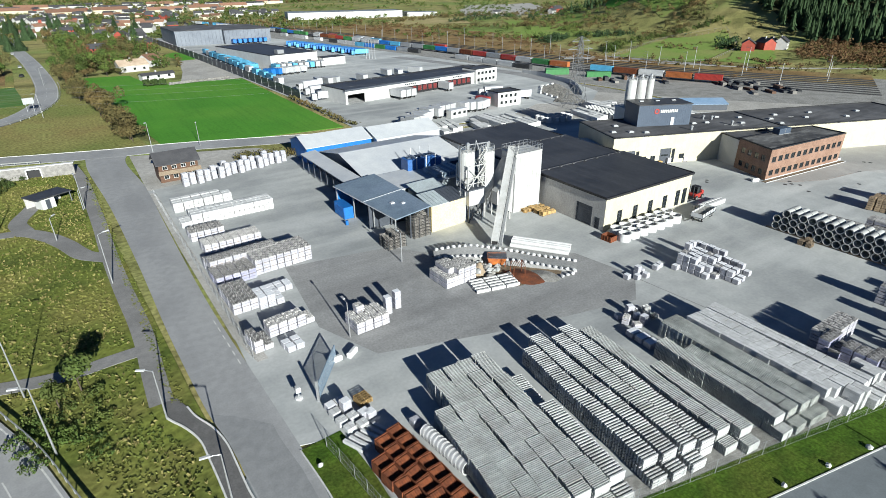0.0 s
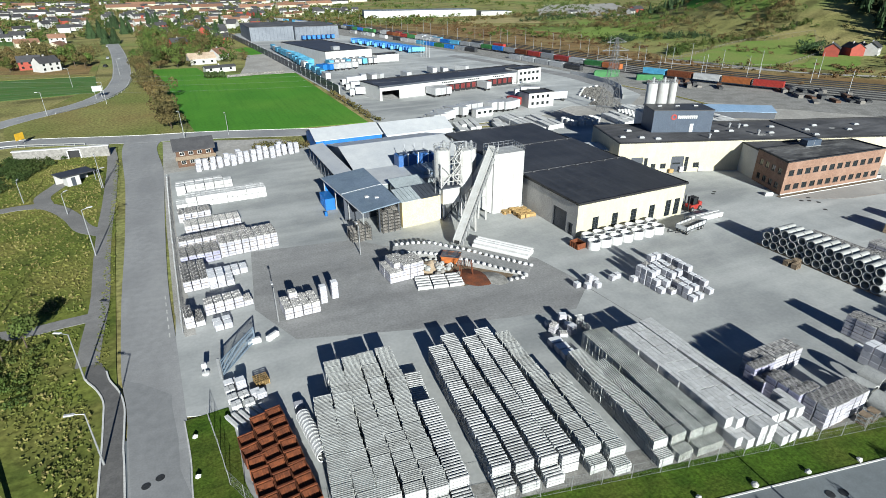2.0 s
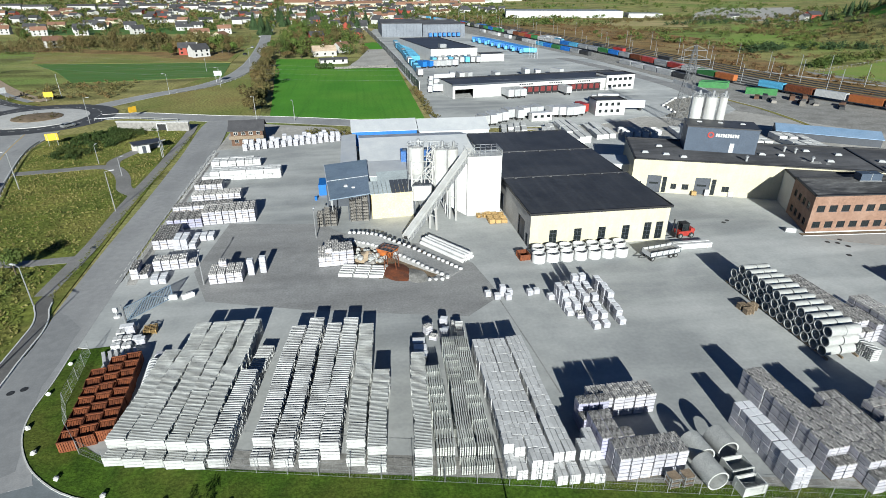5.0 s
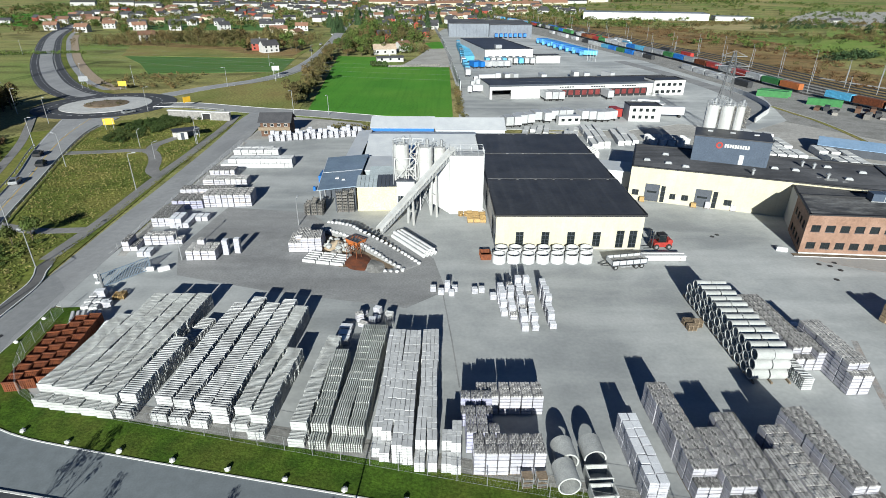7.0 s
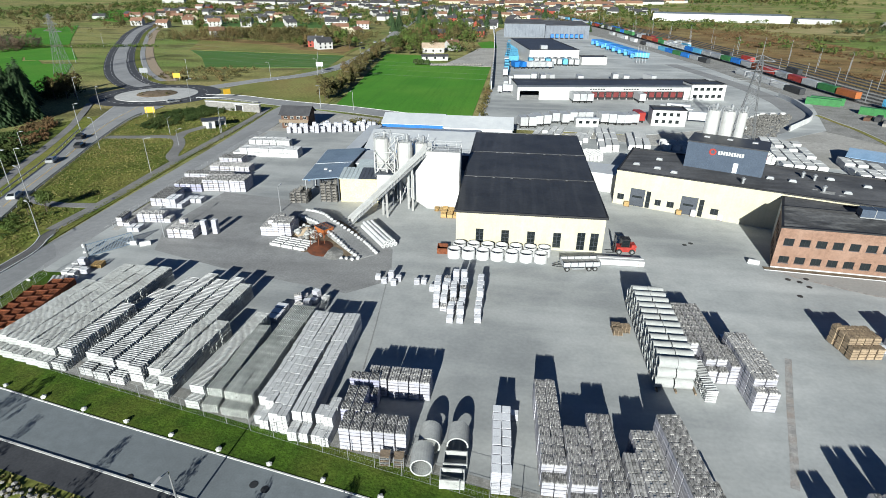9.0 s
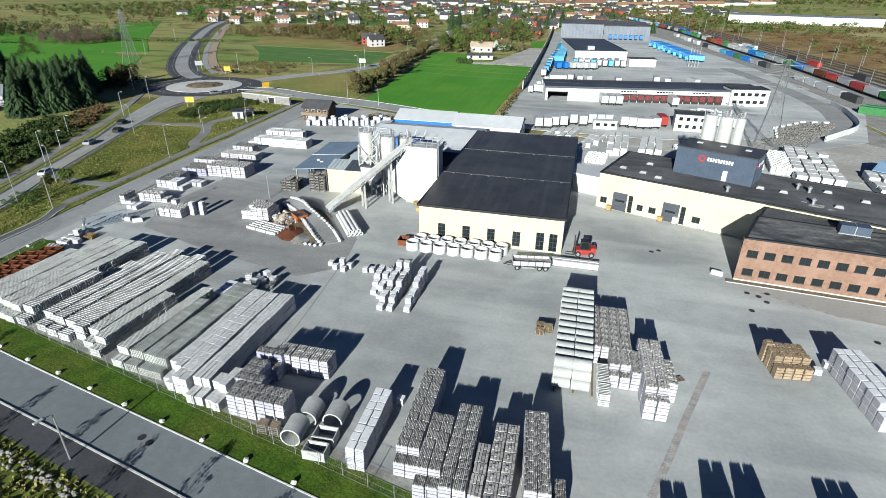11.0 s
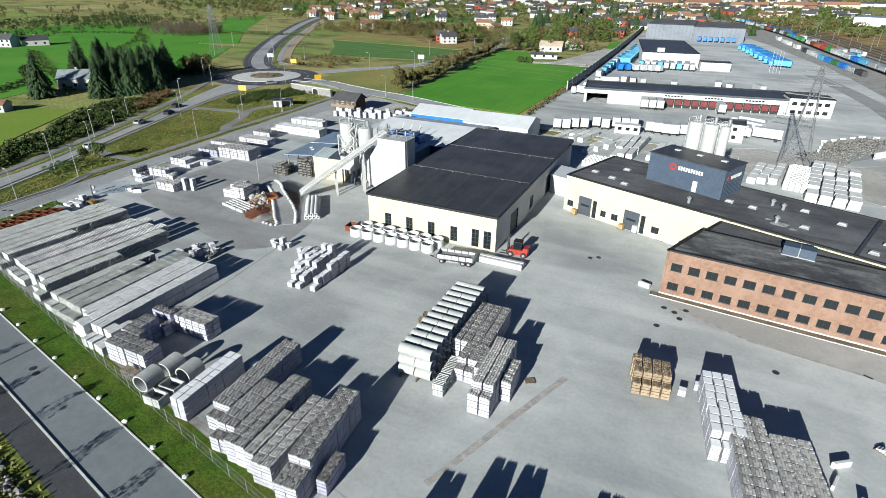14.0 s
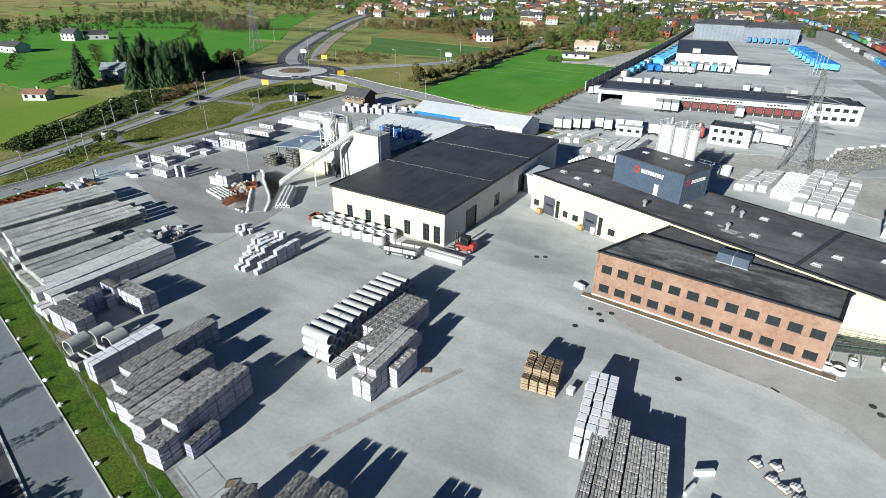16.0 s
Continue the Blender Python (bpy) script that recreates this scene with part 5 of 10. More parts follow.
# --- blue sheds, yellow kiosk, white arched halls
shed = thing("open_shed", "open blue-grey sheet roof shed on posts", "shed")
part("roof", Geo().add([(42.0, 79.2, 4.9), (49.8, 79.8, 5.6), (49.8, 103, 5.6), (40.0, 102.4, 4.9), (42.0, 79.2, 4.7), (49.8, 79.8, 5.4), (49.8, 103, 5.4), (40.0, 102.4, 4.7)],
                       [(0, 1, 2, 3), (7, 6, 5, 4), (0, 4, 5, 1), (1, 5, 6, 2), (2, 6, 7, 3), (3, 7, 4, 0)]), "sheet_blue", shed, "blue-grey sheet metal roof")
for y in (80.0, 87.5, 95, 102):
    xp = 42.3 - (y - 80.0) * 0.085
    part("post", Geo().beam((xp, y, 0), (xp, y, 4.75), 0.2), "galv", shed)
    part("post", Geo().beam((45.4, y, 0), (45.4, y, 5.05), 0.2), "metal_dark", shed)
part("back_wall", Geo().box(49.3, 49.6, 80.2, 102.8, 0, 5.4), "metal_dark", shed)
part("inner_wall", Geo().box(40.9, 49.3, 88.0, 88.2, 0, 4.8), "metal_dark", shed, "dark inner partition")
part("end_wall", Geo().box(40.4, 49.3, 102.2, 102.5, 0, 4.8), "blue_bright", shed, "blue end wall")
part("gutter", Geo().beam((41.9, 79.2, 4.8), (39.9, 102.4, 4.8), 0.14), "sheet_white", shed, "pale edge gutter")
part("ridge_flashing", Geo().beam((41.1, 90.4, 4.94), (49.8, 90.8, 5.64), 0.12, h=0.06), "sheet_white", shed, "pale joint across the roof")
part("roof_vent", Geo().box(44.6, 45.4, 85.6, 86.4, 5.1, 5.4, ch=0.08), "sheet_white", shed)
part("roof_vent", Geo().box(46.2, 46.9, 84.2, 84.9, 5.2, 5.5, ch=0.08), "sheet_white", shed)
kiosk = thing("yellow_annex", "yellow rendered annex with grey sheet roof", "annex")
part("wall", Geo().prism([(50.0, 79.9), (58.2, 80.6), (58.0, 85.4), (49.9, 85.0)], 0, 5.2), "wall_yellow", kiosk, "pale yellow rendered wall")
for k in range(10):
    g = Geo()
    s0, s1 = k / 10, (k + 1) / 10
    a, b = Vector((49.8, 79.7, 5.25)).lerp(Vector((58.4, 80.4, 5.25)), s0), Vector((49.8, 79.7, 5.25)).lerp(Vector((58.4, 80.4, 5.25)), s1 - 0.008)
    c, d = b + Vector((-0.15, 5.2, 0.9)), a + Vector((-0.15, 5.2, 0.9))
    up2 = Vector((0, 0, 0.1))
    g.add([a + up2, b + up2, c + up2, d + up2, a, b, c, d], [(0, 1, 2, 3), (7, 6, 5, 4), (0, 4, 5, 1), (1, 5, 6, 2), (2, 6, 7, 3), (3, 7, 4, 0)])
    part("roof_sheet", g, "sheet_pale" if k < 5 else "metal_dark", kiosk, "pale sheet" if k < 5 else "dark sheet")
back = thing("rear_annex", "grey sheet-roofed rear annex", "annex")
part("wall", Geo().prism([(52.0, 86.6), (58.4, 87.0), (58.0, 92), (51.8, 91.6)], 0, 4.9), "sheet_grey", back)
part("roof", Geo().add([(51.7, 86.2, 5.0), (58.8, 86.6, 5.0), (58.4, 92.3, 6.0), (51.5, 91.9, 6.0), (51.7, 86.2, 4.85), (58.8, 86.6, 4.85), (58.4, 92.3, 5.85), (51.5, 91.9, 5.85)],
                       [(0, 1, 2, 3), (0, 4, 5, 1), (1, 5, 6, 2), (2, 6, 7, 3), (3, 7, 4, 0)]), "sheet_pale", back, "pale grey sheet roof")
mid = thing("middle_annex", "long flat grey annex between shed and hall", "annex")
part("wall", Geo().prism([(50.0, 93), (69, 93.6), (69, 104), (50, 103.6)], 0, 4.6), "sheet_grey", mid)
part("roof", Geo().prism([(49.8, 92.6), (69.3, 93.2), (69.3, 104.3), (49.8, 103.9)], 4.6, 4.8), "sheet_white", mid)
for k in range(4):
    d = part("duct", Geo().box(60.6 + k * 1.75, 61.8 + k * 1.75, 94.2, 100.2, 4.8, 5.7, ch=0.1), "sheet_blue", mid, "blue-grey roof duct")
    part("duct_cap", Geo().box(61.85 + k * 1.75, 62.1 + k * 1.75, 94.2, 100.2, 4.8, 5.9), "sheet_white", d, "white strip between ducts")


def gable_hall(name, label, x0, x1, y0, y1, he, hr, wall_mat, roof_mat, along="x", over=0.3):
    """A hall with a pitched roof; the ridge runs along x or y."""
    t = thing(name, label, "hall")
    part("wall", Geo().prism([(x0, y0), (x1, y0), (x1, y1), (x0, y1)], 0, he), wall_mat, t)
    g, ends = Geo(), []
    if along == "x":
        ym = (y0 + y1) / 2
        for ya in (y0 - over, y1 + over):
            a, b, c, d = (x0 - over, ya, he - 0.05), (x1 + over, ya, he - 0.05), (x1 + over, ym, hr), (x0 - over, ym, hr)
            vs = [a, b, c, d] + [(p[0], p[1], p[2] + 0.14) for p in (a, b, c, d)]
            g.add(vs, [(0, 3, 2, 1), (4, 5, 6, 7), (0, 1, 5, 4), (1, 2, 6, 5), (2, 3, 7, 6), (3, 0, 4, 7)])
        for x in (x0, x1):
            ends.append([(x, y0, he), (x, y1, he), (x, ym, hr)])
    else:
        xm = (x0 + x1) / 2
        for xa in (x0 - over, x1 + over):
            a, b, c, d = (xa, y0 - over, he - 0.05), (xa, y1 + over, he - 0.05), (xm, y1 + over, hr), (xm, y0 - over, hr)
            vs = [a, b, c, d] + [(p[0], p[1], p[2] + 0.14) for p in (a, b, c, d)]
            g.add(vs, [(0, 3, 2, 1), (4, 5, 6, 7), (0, 1, 5, 4), (1, 2, 6, 5), (2, 3, 7, 6), (3, 0, 4, 7)])
        for y in (y0, y1):
            ends.append([(x0, y, he), (x1, y, he), (xm, y, hr)])
    part("roof", g, roof_mat, t)
    for tri in ends:
        part("gable", Geo().add(tri, [(0, 1, 2)]), wall_mat, t)
    return t


gable_hall("white_hall", "low white sheet-roofed hall behind the sheds", 48.6, 77.0, 105.5, 131.5, 4.0, 6.6, "metal_blue", "sheet_white")
gable_hall("blue_hall", "white-roofed storage hall with blue walls", 46.6, 65.4, 135.5, 148, 4.2, 6.2, "blue_bright", "sheet_white")
gable_hall("white_hall", "long white sheet-roofed hall", 66, 86.5, 133.0, 146, 4.2, 6.4, "sheet_white", "sheet_white")
lean = thing("side_shed", "narrow white-roofed lean-to shed", "shed")
part("roof", Geo().add([(43.6, 104, 4.2), (47.6, 104, 4.6), (47.6, 132, 4.6), (43.6, 132, 4.2), (43.6, 104, 4.0), (47.6, 104, 4.4), (47.6, 132, 4.4), (43.6, 132, 4.0)],
                       [(0, 1, 2, 3), (7, 6, 5, 4), (0, 4, 5, 1), (1, 5, 6, 2), (2, 6, 7, 3), (3, 7, 4, 0)]), "sheet_white", lean)
part("back_wall", Geo().box(47.3, 47.6, 104, 132, 0, 4.3), "metal_blue", lean)
for k in range(8):
    part("post", Geo().beam((43.9, 104.3 + k * 3.9, 0), (43.9, 104.3 + k * 3.9, 4.05), 0.18), "metal_dark", lean)
for k in range(4):
    x0, wide = 57.9 + k * 2.5, 2.2 if k < 3 else 1.5
    tk = thing("storage_tank", "deep blue square storage tank by the white hall", "tank", rz(x0, 102.2), "storage tanks")
    part("body", Geo().box(0, wide, 0, 3.0, 0, 7.3 - 0.5 * (k == 3), ch=0.1), "tank_blue", tk)
    part("lid", Geo().box(0.5, wide - 0.5, 0.9, 2.1, 7.3 - 0.5 * (k == 3), 7.55 - 0.5 * (k == 3), ch=0.06), "metal_blue", tk)
    if k < 3:
        part("separator", Geo().box(wide + 0.02, wide + 0.26, -0.1, 3.1, 0, 7.7), "sheet_white", tk, "white slab between the tanks")
        part("vent_pipe", Geo().rod((wide + 0.14, 2.6, 7.6), (wide + 0.5, 3.3, 9.0), 0.09), "sheet_white", tk)

# silos behind the sign box
for x, y, r in ((131.0, 101.8, 1.42), (133.9, 100.7, 1.38), (136.4, 99.6, 0.95)):
    silo(x, y, r, 8.0, 17.8, label="tall white cement silo behind the warehouse")
plant = thing("dosing_house", "white dosing house at the foot of the silos", "plant house")
part("wall", Geo().prism([W(14, 19.4), W(24, 19.4), W(24, 25), W(14, 25)], 0, 10.2), "steel_white", plant)
part("roof", Geo().prism([W(13.8, 19.2), W(24.2, 19.2), W(24.2, 25.2), W(13.8, 25.2)], 10.2, 10.4), "sheet_white", plant)
g = Geo()
for u0, v0, u1, v1 in ((14, 19.4, 24, 19.4), (14, 25, 24, 25), (14, 19.4, 14, 25)):
    p, q = W(u0, v0), W(u1, v1)
    for z in (10.9, 11.5):
        g.beam((*p, z), (*q, z), 0.05)
    for k in range(8):
        c = Vector(p).lerp(Vector(q), k / 7)
        g.beam((*c, 10.4), (*c, 11.5), 0.05)
part("railing", g, "galv", plant)
bridge = thing("link_roof", "white roofed passage between hall and warehouse", "passage")
part("wall", Geo().prism([(103.6, 96), (113.6, 92.5), (116, 99.5), (103.6, 103)], 0, 4.2), "wall_white", bridge)
part("roof", Geo().prism([(103.5, 95.6), (113.8, 92.1), (116.4, 99.8), (103.5, 103.4)], 4.2, 4.45), "sheet_white", bridge)

# ---------------------------------------------------------------- concrete goods
def grooved(w, d, z0, z1, n, groove=0.03, ch=0.02, mi=0, geo=None, slit=0.03):
    """One body of n courses, with recessed joints between them, centred in x, from y = 0 to d."""
    g = geo or Geo()
    rings = []
    for k in range(n):
        a, b = z0 + (z1 - z0) * k / n, z0 + (z1 - z0) * (k + 1) / n
        if k:
            rings.append((a, groove))
        rings += [(a + (slit if k else 0), 0.0), (b - (0.0 if k == n - 1 else 0.012), 0.0)]
        if k < n - 1:
            rings.append((b - 0.004, groove))
    z, i = rings.pop()
    rings += [(z - ch, 0.0), (z, ch)]
    vs, fs = [], []
    for z, i in rings:
        vs += [(-w / 2 + i, i, z), (w / 2 - i, i, z), (w / 2 - i, d - i, z), (-w / 2 + i, d - i, z)]
    for r in range(len(rings) - 1):
        for k in range(4):
            j = (k + 1) % 4
            fs.append((4 * r + k, 4 * r + j, 4 * r + 4 + j, 4 * r + 4 + k))
    fs += [(3, 2, 1, 0), tuple(4 * (len(rings) - 1) + k for k in range(4))]
    return g.add(vs, fs, mi)


def bundle_parts(kind, w, d, h, seed=0):
    """The parts of one tier of goods, its base at z = 0: name, mesh and the places of that mesh."""
    rnd = random.Random(seed * 77 + len(kind))
    if kind in ("slab", "kerb", "comb"):
        n, gap, lays, seam = {"slab": (6, 0.08, 3, 0.035), "kerb": (4, 0.18, 3, 0.06), "comb": (7, 0.112, 4, 0.05)}[kind]
        w, g = w - {"slab": 0.1, "kerb": 0.04, "comb": 0.0}[kind], Geo()
        pitch = (w if kind == "comb" else d) / n
        for lay in range(lays):
            z0, z1 = 0.05 + (h - 0.06) * lay / lays, 0.05 + (h - 0.06) * (lay + 1) / lays - seam
            for k in range(n):
                a0, a1 = k * pitch + gap / 2, (k + 1) * pitch - gap / 2
                top = z1 + (rnd.uniform(-0.03, 0.0) if lay == lays - 1 else 0.0)
                if kind != "comb":
                    dx = rnd.uniform(-0.035, 0.035)
                    g.box(-w / 2 + dx, w / 2 + dx, a0, a1, z0, top, ch=0.014 if lay == lays - 1 else 0.0)
                    continue
                vs, fs = [], []
                for i in range(4):
                    y, dx = 0.02 + i * (d - 0.04) / 3, 0.05 * (i % 2) - w / 2 - 0.025
                    vs += [(a0 + dx, y, z0), (a0 + dx, y, top), (a1 + dx, y, top), (a1 + dx, y, z0)]
                for i in range(3):
                    a, b = 4 * i, 4 * i + 4
                    fs += [(a + 1, a + 2, b + 2, b + 1), (a, a + 1, b + 1, b), (a + 2, a + 3, b + 3, b + 2), (a + 3, a, b, b + 3)]
                fs += [(0, 3, 2, 1), (12, 13, 14, 15)]
                g.add(vs, fs)
            if lay:
                for x in (-0.32 * w, 0.32 * w):
                    g.box(x - 0.05, x + 0.05, 0.1, d - 0.1, z0 - seam, z0, 1)
        name = {"slab": "slab_tier", "kerb": "kerbstone_tier", "comb": "slotted_block"}[kind]
        return [(name, mesh_of(name, g, [{"slab": "concrete", "kerb": "concrete_grey", "comb": "concrete_green"}[kind], "timber_dark"]), [pose(rnd.uniform(-0.035, 0.035), 0, 0)])]
    if kind == "plain":
        g, split = Geo(), rnd.choice((0.5, 0.62, 1.0))
        for side in (-1, 1):
            for lay in range(6):
                z0, z1 = 0.05 + (h - 0.06) * lay / 6, 0.05 + (h - 0.06) * (lay + 1) / 6 - 0.03
                x0, x1 = (-w / 2 + 0.02, -0.018) if side < 0 else (0.018, w / 2 - 0.02)
                cut = (0.02, d - 0.02) if lay < 5 or split == 1.0 else (0.02, split * d - 0.02, split * d + 0.02, d - 0.02)
                for y0, y1 in zip(cut[::2], cut[1::2]):
                    dx = rnd.uniform(-0.012, 0.012)
                    g.box(x0 + dx, x1 + dx, y0, y1, z0, z1 + (rnd.uniform(-0.02, 0.0) if lay == 5 else 0.0), ch=0.012 if lay == 5 else 0.0)
        return [("block", mesh_of("block", g, "concrete_pale"), [pose(rnd.uniform(-0.02, 0.02), 0.0, 0)])]
    if kind == "wrapped":
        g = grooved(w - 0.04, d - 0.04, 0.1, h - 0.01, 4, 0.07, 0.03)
        # thin top sheet whose colour carries the brightness low sun leaves off the top
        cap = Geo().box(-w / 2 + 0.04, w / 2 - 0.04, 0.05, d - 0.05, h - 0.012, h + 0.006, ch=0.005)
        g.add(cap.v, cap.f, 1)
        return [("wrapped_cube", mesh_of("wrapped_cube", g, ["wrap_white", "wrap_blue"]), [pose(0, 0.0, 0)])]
    return []


def pallet_mesh(w, d):
    g = Geo()
    for k in range(5):
        y = k * (d - 0.12) / 4
        g.box(-w / 2, w / 2, y, y + 0.12, 0.1, 0.125)
    for x in (-w / 2, -0.05, w / 2 - 0.1):
        g.box(x, x + 0.1, 0.0, d, 0.0, 0.1)
    return mesh_of("pallet", g, "timber")


CACHE = {}
LABEL = {"slab": ("slab_stack", "grey concrete slabs stacked two tiers high", "concrete slabs"),
         "kerb": ("kerbstone_stack", "grey concrete kerbstones stacked with dark gaps", "kerbstones"),
         "comb": ("slotted_block_stack", "greenish-grey slotted concrete blocks in tight stacks", "concrete blocks"),
         "plain": ("block_stack", "smooth pale concrete blocks stacked in layers", "concrete blocks"),
         "wrapped": ("wrapped_pallet", "white film-wrapped block pallets with bluish tops brightened as if lit", "wrapped pallets"),
         "paver": ("paver_stack", "dark grey paving stones on pallets stacked high", "paving stones"),
         "paver_dark": ("film_wrapped_stack", "grey paving stones in dark purple film on pallets", "paving stones"),
         "pale": ("stone_pallet", "light grey paving stones on wooden pallets", "paving stones"),
         "tan": ("tan_paver_stack", "tan-brown paving stones on wooden pallets", "paving stones")}


def pile(kind, x, y, a, w, d, h, levels, group=""):
    """A pile of tiers one over another, as one thing."""
    key = (kind, round(w, 2), round(d, 2), round(h, 2))
    if key not in CACHE:
        CACHE[key] = [bundle_parts(kind, w, d, h, s) for s in range(3)]
        CACHE[key + ("p",)] = pallet_mesh(w, d)
    name, label, cat = LABEL[kind]
    t = thing(name, label, cat, rz(x, y, 0.0, a), group or "stacked concrete goods")
    if kind in ("paver", "paver_dark", "pale", "tan"):
        side, upper = {"paver": ("paver_side", "paver_top"), "paver_dark": ("paver_film", "paver_top"), "tan": ("paver_tan", "paver_tan"), "pale": ("paver_side", "paver_light")}[kind]
        kk = key + (levels,)
        if kk not in CACHE:
            g = Geo()
            for k in range(levels):
                grooved(w - 0.03 * (k % 2), d - 0.03 * (k % 2), k * h + 0.12, k * h + (h - 0.02 if k < levels - 1 else h - 0.17), 2, 0.14, 0.03, 0, g, 0.05)
                if k:
                    g.box(-w / 2 + 0.16, w / 2 - 0.16, 0.16, d - 0.16, k * h - 0.02, k * h + 0.12, 2)
            rnd = random.Random(len(CACHE))
            nu, nv, zt = (4, 3, levels * h) if kind == "pale" else (7, 4, levels * h)
            vs, fs, ms = [(-w / 2 + w * i / nu, d * j / nv, zt - 0.28) for j in range(nv + 1) for i in range(nu + 1)], [], []
            for i in range(nu):
                for j in range(nv):
                    x0, y0, x1, y1 = -w / 2 + w * i / nu + 0.036, d * j / nv + 0.014, -w / 2 + w * (i + 1) / nu - 0.036, d * (j + 1) / nv - 0.014
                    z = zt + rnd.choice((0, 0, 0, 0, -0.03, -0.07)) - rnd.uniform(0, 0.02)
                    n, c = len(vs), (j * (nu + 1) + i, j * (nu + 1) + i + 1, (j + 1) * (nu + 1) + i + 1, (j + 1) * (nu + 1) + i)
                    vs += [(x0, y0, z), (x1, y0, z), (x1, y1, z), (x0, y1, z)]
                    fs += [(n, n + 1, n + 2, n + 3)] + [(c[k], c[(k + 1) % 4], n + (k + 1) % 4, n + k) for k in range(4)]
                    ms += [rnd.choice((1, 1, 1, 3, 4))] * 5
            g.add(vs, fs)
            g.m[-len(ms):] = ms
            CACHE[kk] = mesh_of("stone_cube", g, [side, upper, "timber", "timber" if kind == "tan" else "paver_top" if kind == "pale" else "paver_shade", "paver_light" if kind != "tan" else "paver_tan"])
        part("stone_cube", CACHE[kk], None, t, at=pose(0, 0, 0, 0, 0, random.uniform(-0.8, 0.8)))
        if y < 12:
            part("pallet", CACHE[key + ("p",)], None, t)
        return t
    for k in range(levels):
        m = pose(random.uniform(-0.03, 0.03), random.uniform(-0.03, 0.03), k * h, 0, 0, random.uniform(-0.8, 0.8))
        for pname, me, places in random.choice(CACHE[key]):
            for q in places:
                o = part(pname, me, None, t, at=m @ q)
                if pname in ("slab_tier", "kerbstone_tier", "slotted_block", "block"):
                    o["kind"] = "stuff"
        if kind in ("paver", "paver_dark", "pale", "tan") and k == 0:
            part("pallet", CACHE[key + ("p",)], None, t, at=m)
    return t


def column(kind, p0, p1, w, d, h, levels, group, gap=0.04, first=None, drop=(), z_front=None):
    """A straight row of piles from p0 to p1 in the field's own coordinates (along the fence, inwards)."""
    a, b = Vector(FR(*p0)), Vector(FR(*p1))
    dirn = b - a
    ang = math.degrees(math.atan2(dirn.y, dirn.x)) - 90
    n = max(1, round(dirn.length / (d + gap)))
    stepv = dirn / n
    wob = random.uniform(0, 6)
    for k in range(n):
        if k in drop:
            continue
        c = a + stepv * k
        off = 0.07 * math.sin(wob + k * 0.55) + random.uniform(-0.03, 0.03)
        c = c + Vector((math.cos(radians(ang)), math.sin(radians(ang)))) * off
        lv = levels
        if first and k < len(first):
            lv = first[k]
        pile(kind, c.x, c.y, ang, w, d, h, lv, group)


# slabs: five columns, a lower one beside them
GA = "slab stacks by the corner"
for i, (u0, u1, v1) in enumerate(((1.1, -0.7, 15.6), (3.1, 0.5, 21.6), (5.15, 2.5, 22.0), (7.2, 4.5, 22.4), (9.2, 6.7, 22.9))):
    column("slab", (u0, -0.2), (u1, v1), 1.98, 1.2, 1.2, 2, GA, first=[1])
column("kerb", (11.35, 0.2), (10.0, 12.6), 1.95, 1.35, 1.2, 2, GA, first=[1])
column("kerb", (10.0, 13.4), (9.6, 19.0), 1.9, 1.35, 1.1, 1, GA)
# kerbstones: four columns, then two of slabs
GB = "kerbstone stacks in the middle rows"
for i, (u0, v0, u1, v1) in enumerate(((15.4, 0.6, 13.05, 21.8), (17.8, 0.6, 15.0, 23.8), (20.2, 0.7, 17.6, 22.7), (22.0, 1.8, 19.6, 24.2))):
    column("kerb", (u0, v0), (u1, v1), 1.9, 1.35, 1.2, 2, GB, first=[1] if i < 3 else None)
column("slab", (24.7, 1.2), (22.0, 22.8), 1.9, 1.15, 1.2, 2, GB, first=[1])
column("slab", (26.9, 0.5), (25.4, 13.5), 1.9, 1.15, 1.2, 2, GB, first=[1])
# slotted blocks: a column of slabs and three of blocks
GD = "slotted block stacks"
column("slab", (31.6, 0.5), (29.2, 17.0), 1.8, 1.15, 1.2, 2, GD, first=[1])
for i, (u0, u1, v1) in enumerate(((33.8, 31.2, 14.6), (35.9, 32.8, 20.4), (37.6, 34.3, 20.6))):
    column("comb", (u0, 0.7 + 0.2 * i), (u1, v1), 1.85 if i == 0 else 1.65, 1.2, 1.2, 2, GD, first=[1])
for k, v in enumerate((18.0, 19.4, 20.8)):
    pile("wrapped", *FR(29.6 - 0.3 * k, v), -6, 1.7, 1.2, 0.85, 1, GD)
# pale blocks: six narrow columns in pairs
GE = "pale block stacks"
for i, (u0, u1, v0, v1) in enumerate(((40.0, 36.4, 1.0, 19.7), (41.05, 37.4, 0.6, 19.9), (42.2, 38.4, 0.7, 20.0), (43.25, 39.3, 0.7, 20.2), (44.75, 40.6, 0.2, 20.6), (45.8, 41.5, 0.4, 20.9))):
    column("plain", (u0, v0), (u1, v1), 1.04, 1.6, 1.3, 2, GE, first=[1] if i in (0, 1, 4, 5) else None)
column("plain", (47.2, 0.6), (46.6, 3.9), 1.0, 1.6, 1.3, 2, GE, first=[1])
column("plain", (48.25, 0.6), (47.4, 5.3), 1.0, 1.6, 1.3, 2, GE, first=[1])


